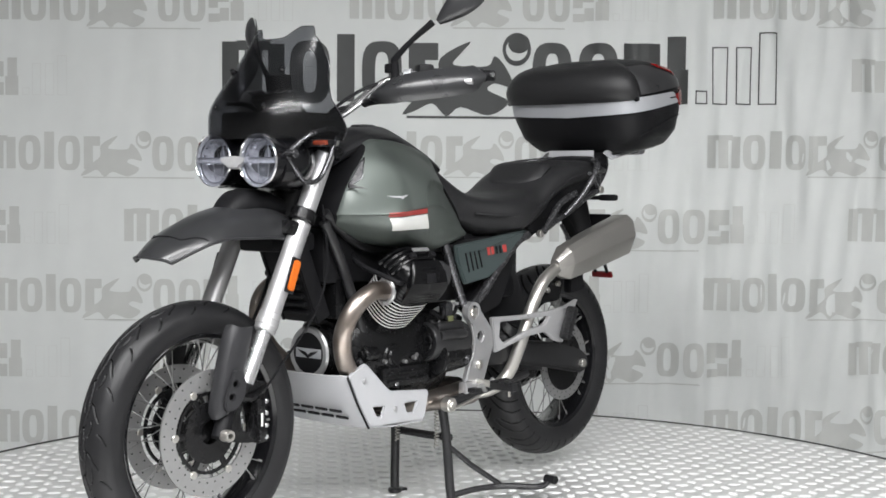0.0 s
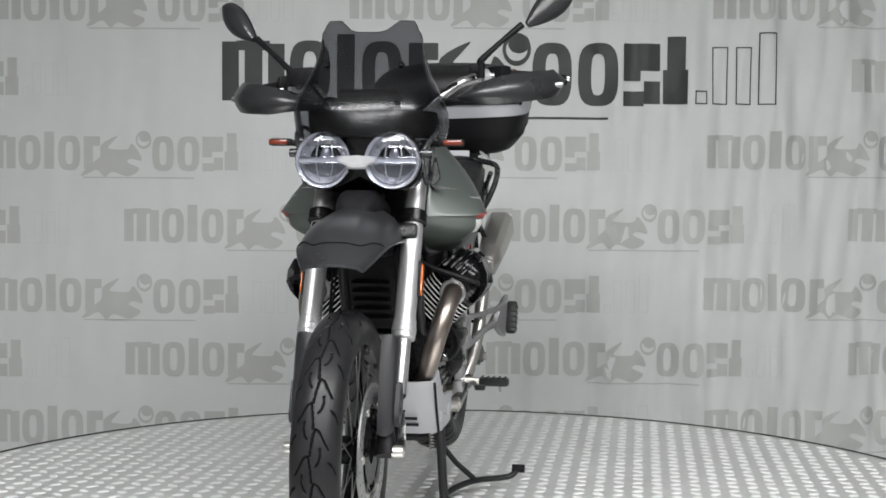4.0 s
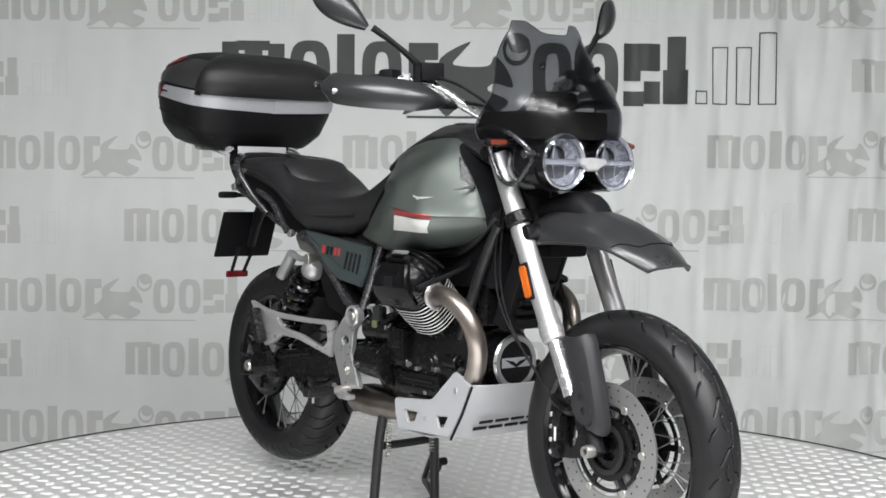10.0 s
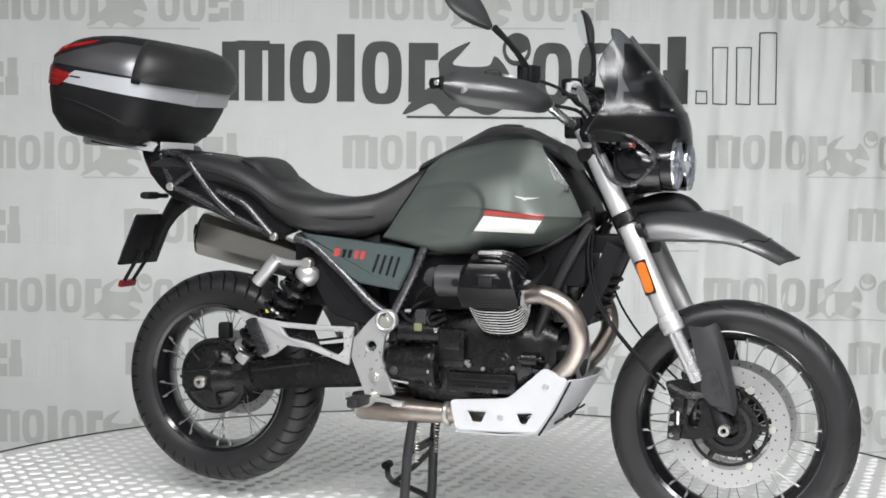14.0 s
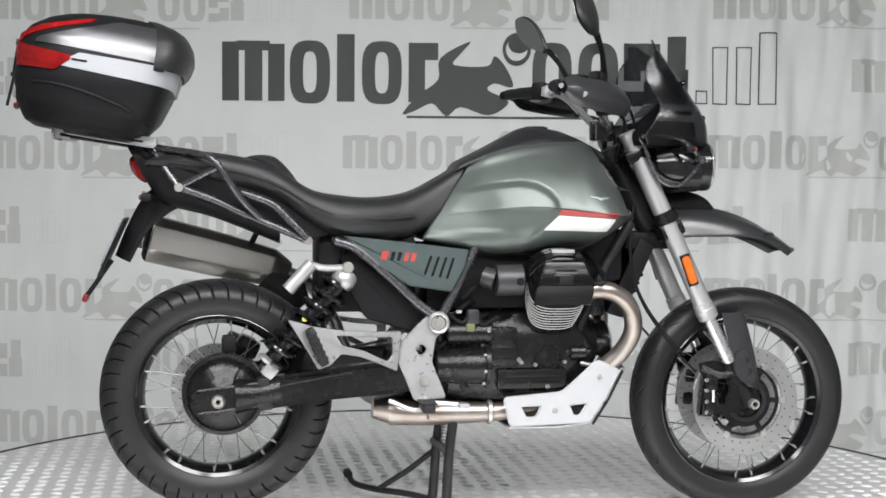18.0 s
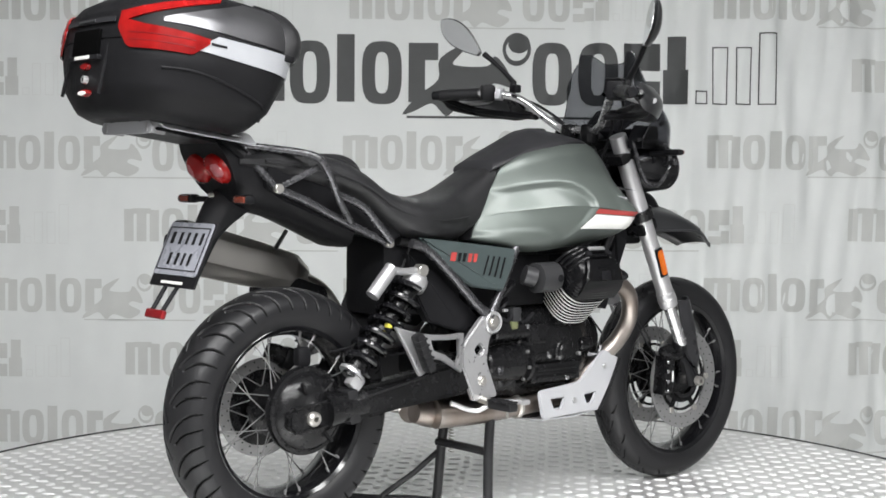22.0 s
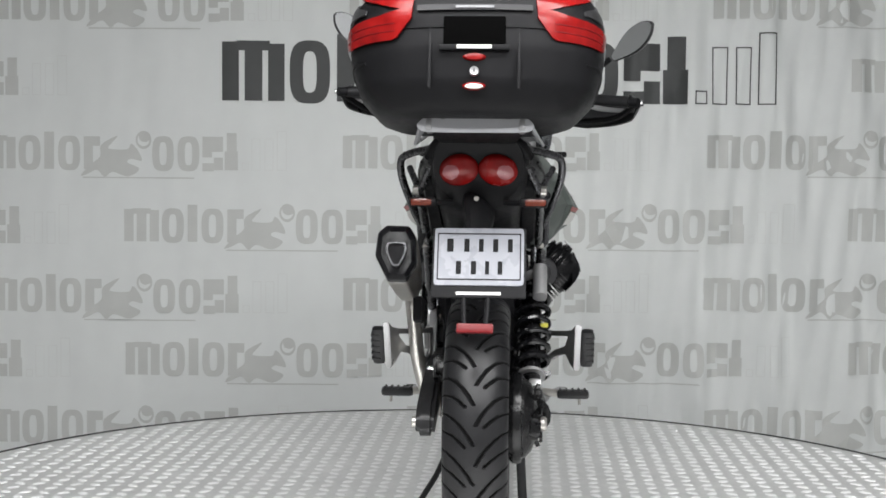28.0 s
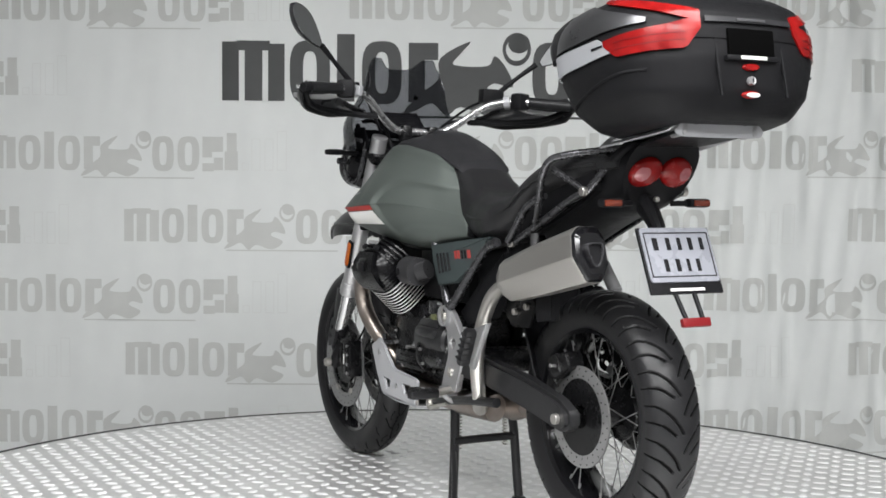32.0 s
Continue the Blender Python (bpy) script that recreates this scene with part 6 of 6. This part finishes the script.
part("plate_strip_bar", moved(box(0.0016, 0.10, 0.007, 0), pm @ at(0.0010, 0, -0.080)), WHITE, holder)

# ---- swing arm, final drive, shock ----
sw_out = filleted([(-0.572, 0.414), (-0.548, 0.430), (-0.233, 0.468), (-0.138, 0.482), (-0.114, 0.463), (-0.119, 0.412), (-0.153, 0.384), (-0.390, 0.365), (-0.532, 0.345), (-0.567, 0.356)], 0.012)
arm_r = part("swing_arm", plate(sw_out, -0.155, -0.095, bevel=0.012), ENGINE, bike, "black swing arm with shaft drive")
part("arm_left", plate(filleted([(-0.10, 0.490), (-0.28, 0.478), (-0.50, 0.452), (-0.660, 0.418), (-0.712, 0.392), (-0.716, 0.350), (-0.680, 0.334), (-0.50, 0.368), (-0.28, 0.402), (-0.10, 0.410)], 0.014), 0.108, 0.154, bevel=0.010), ARM_BLACK, arm_r, "satin black box-section swing arm leg")
part("arm_bridge", moved(box(0.10, 0.24, 0.07, 0.02), at(-0.14, 0, 0.45)), ENGINE, arm_r)
part("arm_crease", moved(box(0.22, 0.006, 0.008, 0.002), at(-0.415, -0.156, 0.427) @ Matrix.Rotation(radians(-10), 4, "Y")), GLOSS, arm_r)
hubc = [(-0.652, 0.381)][0]
drive = part("final_drive", moved(lathe([(0, 0.066), (0.026, 0.066), (0.034, 0.060), (0.060, 0.054), (0.084, 0.044), (0.098, 0.030), (0.101, 0.022), (0.111, 0.020), (0.113, 0.014), (0.113, 0.0), (0.095, -0.02), (0, -0.02)], 48), at(hubc[0], -0.085, hubc[1]) @ ALONG_Y), ENGINE, bike, "satin black final drive housing")
for k in range(5):
    a = k * math.pi * 0.4 + 0.3
    part("drive_bolt", moved(cyl(0.007, 0.012, 10), at(hubc[0] + 0.100 * math.cos(a), -0.105, hubc[1] + 0.100 * math.sin(a)) @ ALONG_Y), ENGINE, drive)
for k in range(5):
    a = radians(-60 + 60 * k)
    part("drive_rib", moved(box(0.075, 0.012, 0.008, 0.002), at(hubc[0], -0.134, hubc[1]) @ Matrix.Rotation(-a, 4, "Y") @ at(0.055, 0, 0) @ Matrix.Rotation(radians(-22), 4, "Z")), ENGINE, drive)
part("drive_neck", tube([(hubc[0] + 0.03, -0.13, hubc[1] + 0.0), (hubc[0] + 0.10, -0.13, hubc[1] + 0.005), (hubc[0] + 0.15, -0.128, hubc[1] + 0.015)], [0.05, 0.036, 0.04], 14), ENGINE, drive)
part("drive_arm", plate(filleted([(-0.735, 0.392), (-0.700, 0.402), (-0.548, 0.420), (-0.548, 0.352), (-0.640, 0.342), (-0.715, 0.334), (-0.737, 0.350)], 0.010), -0.152, -0.090, bevel=0.006), ENGINE, drive, "ridged arm of the final drive", angle=20)
for dz in (0.0, -0.062):
    part("arm_ridge", tube([(-0.722, -0.153, 0.3985 + dz), (-0.640, -0.154, 0.4080 + dz), (-0.548, -0.154, 0.4185 + dz)], 0.0042, 8), ENGINE, drive)
part("boot_clamp", moved(box(0.034, 0.070, 0.088, 0.006), at(-0.543, -0.124, 0.387) @ Matrix.Rotation(radians(-7), 4, "Y")), RUBBER, drive, "black rubber boot between drive and arm")
part("axle_nut", moved(lathe([(0.005, -0.004), (0.007, 0.008), (0.014, 0.008), (0.0185, 0.002), (0.0185, -0.012), (0.005, -0.012)], 28, close=True), at(REAR.x, -0.160, REAR.z) @ ALONG_Y), STEEL, drive, "bright axle nut")
part("axle_nut", moved(cyl(0.014, 0.016, 24), at(REAR.x, 0.158, REAR.z) @ ALONG_Y), STEEL, arm_r)
cal_r = part("rear_caliper", moved(join(box(0.10, 0.055, 0.05, 0.012), moved(box(0.05, 0.066, 0.06, 0.01), at(0.01, 0, 0))), at(REAR.x + 0.07, 0.085, REAR.z + 0.125) @ Matrix.Rotation(radians(25), 4, "Y")), ENGINE, bike, "black rear brake caliper")
part("caliper_pin", moved(cyl(0.006, 0.02, 10), at(REAR.x + 0.07, 0.122, REAR.z + 0.125) @ ALONG_Y), CHROME, cal_r)
part("abs_sensor", moved(box(0.04, 0.03, 0.05, 0.01), at(REAR.x + 0.03, -0.06, REAR.z + 0.145)), PLASTIC, bike)
s0, s1 = ([(-0.329, 0.696), (-0.540, 0.461)])
A, Bv = Vector((s0[0], -0.135, s0[1])), Vector((s1[0], -0.13, s1[1]))
sd = (Bv - A).normalized()
stn = sd.to_track_quat("Z", "Y").to_matrix().to_4x4()
shock = part("shock_absorber", moved(lathe([(0, -0.03), (0.02, -0.028), (0.030, -0.017), (0.034, -0.004), (0.034, 0.012), (0.030, 0.018), (0.02, 0.020), (0.02, 0.07), (0, 0.07)], 28), at(*A) @ stn), [SILVER], bike, "silver shock absorber with black spring")
L = (Bv - A).length
coil = [at(*A) @ stn @ Vector((0.041 * math.cos(a), 0.041 * math.sin(a), 0.022 + (L - 0.042) * a / (2 * math.pi * 7))) for a in (2 * math.pi * 7 * k / 126 for k in range(127))]
part("damper", rod(A + sd * 0.018, Bv, 0.023, 18), ENGINE, shock, "black damper rod")
part("spring_seat", moved(lathe([(0.0, -0.012), (0.026, -0.012), (0.036, -0.004), (0.036, 0.004), (0, 0.006)], 24), at(*(Bv - sd * 0.012)) @ stn), SILVER, shock)
part("spring", tube(coil, 0.0085, 8, straight=True), GLOSS, shock, "gloss black coil spring")
part("top_bolt", moved(cyl(0.016, 0.03, 20), at([(-0.321, 0.729)][0][0], -0.150, [(-0.321, 0.729)][0][1]) @ ALONG_Y), STEEL, shock)
part("preload_tag", moved(box(0.012, 0.02, 0.012, 0.003), at(*(A.lerp(Bv, 0.45) + Vector((-0.015, -0.03, 0)))), ), YELLOW, shock)
rs = [(-0.483, 0.668), (-0.418, 0.740)]
resv = part("shock_reservoir", rod((rs[0][0], -0.150, rs[0][1]), (rs[1][0], -0.150, rs[1][1]), 0.0185, 20), SILVER, bike, "silver preload reservoir")
part("reservoir_link", tube(pt(-0.145, [(-0.423, 0.736), (-0.381, 0.727), (-0.329, 0.728)]), 0.010, 10), SILVER, resv)
lm = Bv + Vector((0.01, -0.01, -0.012))
part("shock_mount", moved(box(0.034, 0.04, 0.04, 0.010), at(*lm) @ stn), SILVER, bike, "cast silver shock mount")

# hugger and rear inner fender
part("inner_fender", sheet([[(-0.34 + 0.1 * f - 0.06 * (v * v), 0.1 * v, 0.62 + 0.22 * f) for v in (-1, -0.6, 0, 0.6, 1)] for f in (-1.2, -0.5, 0, 0.5, 1.0)], 0.006), PLASTIC, bike)
part("battery_box", moved(box(0.28, 0.18, 0.22, 0.03), at(-0.26, 0, 0.71)), PLASTIC, bike)

# ---- centre stand ----
stand = part("centre_stand", tube([(-0.030, -0.098, 0.200), (-0.028, 0, 0.200), (-0.036, 0.112, 0.200)], 0.012, 10), FRAME, bike, "black tube centre stand bearing the bike")
for s in (-1, 1):
    part("stand_leg", tube([(-0.015, s * 0.095, 0.30), (-0.028, s * 0.102, 0.20), (-0.036, s * 0.110, 0.06), (-0.040, s * 0.113, 0.018)], 0.0140, 12), FRAME, stand)
    part("stand_foot", moved(join(cyl(0.021, 0.014, 18), moved(box(0.055, 0.030, 0.010, 0.003), at(-0.016, 0, -0.002))), at(-0.040, s * 0.113, 0.008)), FRAME, stand)
    sp = [(-0.012 + 0.007 * math.cos(a), s * 0.078 + 0.007 * math.sin(a), 0.30 - 0.13 * a / (2 * math.pi * 14)) for a in (2 * math.pi * 14 * k / 140 for k in range(141))]
    part("stand_spring", tube(sp, 0.0019, 5, straight=True), STEEL, stand, "bright steel return spring")
part("stand_lever", tube([(-0.042, 0.113, 0.024), (-0.110, 0.145, 0.036), (-0.190, 0.192, 0.040), (-0.240, 0.262, 0.040), (-0.258, 0.296, 0.046), (-0.266, 0.312, 0.064)], 0.0095, 10), FRAME, stand)
part("lever_strut", tube([(-0.034, 0.110, 0.172), (-0.100, 0.140, 0.112), (-0.185, 0.186, 0.046)], 0.0085, 10, straight=True), FRAME, stand)
part("lever_pad", moved(cyl(0.013, 0.04, 14), at(-0.268, 0.316, 0.066) @ ALONG_Y), PLASTIC, stand)

side_stand = part("side_stand", tube([(0.03, 0.145, 0.312), (-0.05, 0.155, 0.326), (-0.20, 0.158, 0.348), (-0.36, 0.152, 0.364)], [0.016, 0.014, 0.012, 0.014], 10), FRAME, bike, "folded black side stand")
part("stand_pivot", moved(join(cyl(0.022, 0.03, 20), moved(cyl(0.011, 0.04, 6, 0.001), Matrix())), at(0.02, 0.150, 0.310) @ ALONG_Y), STEEL, side_stand, "steel side stand pivot")
part("stand_bracket", moved(box(0.07, 0.03, 0.045, 0.008), at(-0.075, 0.150, 0.348)), SILVER, side_stand, "cast silver stand bracket")
part("side_stand_spring", tube([(0.01, 0.165, 0.30), (-0.10, 0.168, 0.325)], 0.005, 8), STEEL, side_stand)

# ---- cables and hoses ----
for pts_, r in (
        ([(0.50, -0.10, 0.90), (0.49, -0.11, 0.75), (0.53, -0.11, 0.62), (0.64, -0.09, 0.48), (0.70, -0.09, 0.42)], 0.0035),
        ([(0.50, -0.09, 0.90), (0.50, -0.10, 0.72), (0.55, -0.105, 0.60), (0.66, -0.10, 0.47)], 0.003),
        ([(0.50, 0.10, 0.90), (0.49, 0.11, 0.75), (0.53, 0.11, 0.62), (0.64, 0.09, 0.48), (0.70, 0.09, 0.42)], 0.0035),
        ([(0.35, -0.22, 1.24), (0.44, -0.17, 1.20), (0.50, -0.10, 1.12), (0.48, -0.06, 1.0)], 0.0045),
        ([(0.35, 0.22, 1.24), (0.44, 0.17, 1.20), (0.50, 0.10, 1.12), (0.48, 0.06, 1.0)], 0.0045),
        ([(0.40, -0.14, 1.17), (0.47, -0.10, 1.14), (0.46, -0.06, 1.02)], 0.005),
        ([(0.40, 0.14, 1.17), (0.47, 0.10, 1.14), (0.46, 0.06, 1.02)], 0.005),
        ([(-0.55, -0.06, 0.52), (-0.45, -0.08, 0.53), (-0.35, -0.08, 0.50), (-0.2, -0.06, 0.52)], 0.004)):
    part("cable", tube(pts_, r, 6), PLASTIC, bike)
for c in [(-0.043, 0.515), (-0.021, 0.593), (0.002, 0.640), (0.019, 0.555), (-0.067, 0.499)]:
    part("engine_hose", tube([(c[0], -0.12, c[1]), (c[0] + 0.03, -0.13, c[1] + 0.03), (c[0] + 0.06, -0.10, c[1] + 0.04)], 0.006, 7), PLASTIC, bike)

# ---- top case on its rack ----
CASE_M = at(-0.983, 0, 1.240) @ Matrix.Rotation(radians(8.5), 4, "Y")
rack = part("case_rack", moved(join(plate(filleted([(-0.135, -0.115), (0.10, -0.075), (0.115, -0.05), (0.115, 0.05), (0.10, 0.075), (-0.135, 0.115)], 0.02), -0.004, 0.004, (), 0.0015)), CASE_M @ at(0.058, 0, -0.172) @ Matrix.Rotation(radians(90), 4, "X")), PLASTIC, bike, "black case carrier with silver edges")
part("rack_front", moved(box(0.006, 0.185, 0.05, 0.002), at(-0.835, -0.012, 1.052)), BASH, rack, "pale front plate of the carrier")
apron = filleted([(-0.095, 1.114), (0.095, 1.114), (0.128, 1.084), (0.118, 1.070), (0.085, 1.068), (-0.085, 1.068), (-0.118, 1.070), (-0.128, 1.084)], 0.008)
part("rack_apron", moved(plate(apron, -0.003, 0.003, bevel=0.001), at(-1.097, 0, 0) @ Matrix.Rotation(radians(90), 4, "Z")), BASH, rack, "folded silver rear edge of the carrier")
for y, z in ((-0.07, 1.10), (-0.015, 1.112), (0.015, 1.112), (0.07, 1.10)):
    part("rack_screw", moved(cyl(0.004, 0.004, 10), at(-1.101, y, z) @ ALONG_X), INK, rack)
for s in (-1, 1):
    slots = [filleted([(u, 0.30), (u + 0.26, 0.30), (u + 0.26, 0.62), (u, 0.62)], 0.06) for u in (0.28, 0.62)]
    strip = plate(filleted([(0, 0), (1, 0), (1, 1), (0, 1)], 0.08), -0.5, 0.5, slots, 0)
    ends = [Vector(p) for p in ((-1.088, 0.092, 1.112), (-0.835, 0.118, 1.072), (-1.066, 0.122, 1.082), (-0.835, 0.152, 1.046))]
    for v in strip.verts:
        p = ends[0].lerp(ends[1], v.co.x).lerp(ends[2].lerp(ends[3], v.co.x), 1 - v.co.z)
        v.co = Vector((p.x, s * (p.y + 0.004 * v.co.y), p.z + 0.003 * v.co.y))
    part("rack_rail", strip, BASH, rack, "slotted silver side rail")
    part("rack_lug", moved(box(0.05, 0.014, 0.03, 0.004), CASE_M @ at(-0.07, s * 0.10, -0.168)), SILVER, rack)
    part("rack_post", rod((-0.885, s * 0.07, 1.062), (-0.85, s * 0.09, 1.03), 0.010, 10), TUBE, rack)
PROFILE = [(-0.158, -0.150, 0.118, 0.180), (-0.145, -0.176, 0.140, 0.216), (-0.10, -0.202, 0.176, 0.256), (-0.03, -0.215, 0.200, 0.276), (0.035, -0.217, 0.210, 0.277),
           (0.07, -0.212, 0.210, 0.270), (0.10, -0.192, 0.204, 0.256), (0.128, -0.150, 0.190, 0.228), (0.147, -0.098, 0.162, 0.188), (0.158, -0.025, 0.11, 0.115)]


def case_pt(phi, w, lift=0.0):
    """A place on the case's skin; phi runs from the middle of its back round one side to its front."""
    ws = [p[0] for p in PROFILE]
    u0, u1, hy = (float(np.interp(w, ws, [p[k] for p in PROFILE])) for k in (1, 2, 3))
    a, c = (u1 - u0) / 2 + lift, (u0 + u1) / 2
    co, si = math.cos(phi), math.sin(phi)
    p = 2.7 if co > 0 else 4.6
    d = (abs(co) ** p + abs(si) ** p) ** (-1 / p)
    return Vector((c - a * d * co, (hy + lift) * d * si, w))


def case_shell(w0, w1, n=14, m=64, inset=0.0):
    fs = [w0 + (w1 - w0) * i / n for i in range(n + 1)]
    return moved(skin([[case_pt(2 * math.pi * j / m, w, -inset) for j in range(m)] for w in fs]), CASE_M)


def case_patch(p0, p1, lo, hi, lift, s, n=16, m=5):
    """A raised panel on the case's skin, between two heights that vary along it."""
    rings = []
    for i in range(n + 1):
        f = i / n
        phi = radians(p0 + (p1 - p0) * f)
        a, b = lo(f), hi(f)
        rings.append([case_pt(s * phi, a + (b - a) * j / m, lift) for j in range(m + 1)])
    return moved(sheet(rings, -0.004 * s), CASE_M)


case = part("top_case", case_shell(-0.158, 0.006), CASE, bike, "large black plastic top case with silver band and red lenses", angle=50)
part("lid", case_shell(0.010, 0.158, 18), CASE, case, "black textured lid", angle=50)
part("lid_seam", case_shell(0.004, 0.012, 1, inset=0.003), INK, case)
for s in (-1, 1):
    part("silver_band", case_patch(70, 180.5, lambda f: -0.003 - 0.020 * f, lambda f: 0.036 - 0.002 * f - 0.030 * max(0, 0.10 - f) / 0.10, 0.003, s, 30), CASE_BAND, case, "satin silver band", angle=60)
    part("side_lens", case_patch(26, 76, lambda f: float(np.interp(f, (0, 0.14, 0.82, 1), (0.030, -0.014, -0.016, 0.014))), lambda f: float(np.interp(f, (0, 0.3, 1), (0.056, 0.040, 0.026))), 0.0045, s, 24), RED_LENS, case, "red wrap-around reflector", angle=60)
    for w0 in (0.004, 0.020):
        part("lens_line", case_patch(33, 68, lambda f: w0 - 0.004 * f, lambda f: w0 + 0.0014 - 0.004 * f, 0.0056, s, 16, 1), RED_DULL, case)
    part("upper_lens", case_patch(26, 78, lambda f: 0.042 + 0.080 * f, lambda f: 0.070 + 0.064 * f, 0.0035, s, 20), RED_LENS, case, "red upper reflector strip", angle=60)
    part("graphite_panel", case_patch(50, 126, lambda f: 0.050 - 0.008 * f, lambda f: 0.060 + 0.074 * min(1, f * 1.6), 0.003, s, 30, 7), CASE_GREY, case, "satin graphite lid panel", angle=60)
    part("case_mark", case_patch(77, 87, lambda f: 0.014, lambda f: 0.019, 0.0048, s, 4, 1), INK, case, "small dark printed bar")
pad = []
for i in range(13):
    f = i / 12
    w = 0.030 + 0.120 * f
    puff = math.sin(math.pi * min(1, f * 0.94 + 0.03)) ** 0.35
    pad.append([case_pt(math.pi + radians(53) * (-1 + j / 20), w, -0.004 + 0.018 * puff * min(1.0, (1 - abs(-1 + j / 20)) * 12) ** 0.5 + 0.016 * puff * math.cos((-1 + j / 20) * math.pi / 2)) for j in range(41)])
part("backrest_pad", moved(sheet(pad, -0.006), CASE_M), SEAT, case, "black padded backrest", angle=60)
for s in (-1, 1):
    part("pad_foot", moved(box(0.030, 0.010, 0.016, 0.004), CASE_M @ Matrix.Translation(case_pt(s * radians(129), 0.030, 0.004))), PLASTIC, case)
    part("side_crease", tube([CASE_M @ case_pt(s * radians(a), w, 0.0005) for a, w in ((52, -0.052), (66, -0.050), (84, -0.056), (104, -0.070), (124, -0.092), (140, -0.118))], 0.0035, 8), CASE, case, "curved crease on the case's side")
part("lid_strip", case_patch(-24, 24, lambda f: 0.044, lambda f: 0.056, 0.004, 1, 12, 2), PLASTIC_SATIN, case, "satin strip along the lid's edge", angle=50)
part("strip_bar", case_patch(-8, 8, lambda f: 0.0475, lambda f: 0.0525, 0.0065, 1, 6, 1), CASE_GREY, case, "dim printed bar")
# no hollow is cut here; a black block paints the recess's shade
part("handle_recess_shade", moved(box(0.014, 0.128, 0.060, 0.004), CASE_M @ at(-0.2145, 0, 0.002)), RECESS_SHADE, case, "black block standing for the shade in the handle recess")
part("handle_lip", moved(box(0.02, 0.145, 0.012, 0.003), CASE_M @ at(-0.214, 0, -0.034)), PLASTIC, case)
part("lip_label", moved(box(0.003, 0.072, 0.008, 0.001), CASE_M @ at(-0.2255, 0, -0.034)), WHITE, case)
for s in (-1, 1):
    part("back_rib", moved(box(0.008, 0.006, 0.17, 0.002), CASE_M @ at(-0.2105, s * 0.092, -0.035) @ Matrix.Rotation(radians(5), 4, "Y")), CASE, case)
for w, m_, nm in ((-0.052, RED_LENS, "release_button"), (-0.112, RED_LENS, "lower_button")):
    part(nm, moved(lathe([(0, 0.006), (0.8, 0.005), (1.0, 0.0), (1.0, -0.006), (0, -0.006)], 28), CASE_M @ at(-0.2145 + 0.09 * max(0, -0.03 - w), 0, w) @ Matrix.Rotation(radians(-90), 4, "Y") @ Matrix.Diagonal((0.0085, 0.024, 1, 1))), m_, case, "red oval button")
part("button_face", moved(lathe([(0, 0.004), (0.9, 0.003), (1.0, 0.0), (0, -0.003)], 24), CASE_M @ at(-0.213, 0, -0.114) @ Matrix.Rotation(radians(-90), 4, "Y") @ Matrix.Diagonal((0.0055, 0.019, 1, 1))), WHITE, case)
part("lock", moved(lathe([(0, 0.004), (0.005, 0.004), (0.0085, 0.005), (0.010, 0.002), (0.010, -0.006), (0, -0.006)], 24), CASE_M @ at(-0.2115, 0, -0.082) @ Matrix.Rotation(radians(-90), 4, "Y")), SILVER, case, "bright key lock")
part("key_slot", moved(box(0.002, 0.002, 0.009, 0), CASE_M @ at(-0.217, 0, -0.082)), INK, case)


# ---- the turning: the table carries the motorcycle round at an even pace ----
TURN = [(0, -129.49), (2, -113.62), (4, -98.06), (6, -82.59), (8, -67.09), (10, -51.57), (12, -36.05), (14, -20.58), (16, -5.18), (18, 10.12), (20, 25.37), (22, 40.61), (24, 55.91), (26, 71.31), (28, 86.83), (30, 102.4), (32, 117.8)]


def motions():
    walk(table, [(t, pose(0, 0, 0, 0, 0, a)) for t, a in TURN])
    walk(bike, [(t, pose(0, 0, 0, 0, 0, a) @ OFFSET) for t, a in TURN])


motions()
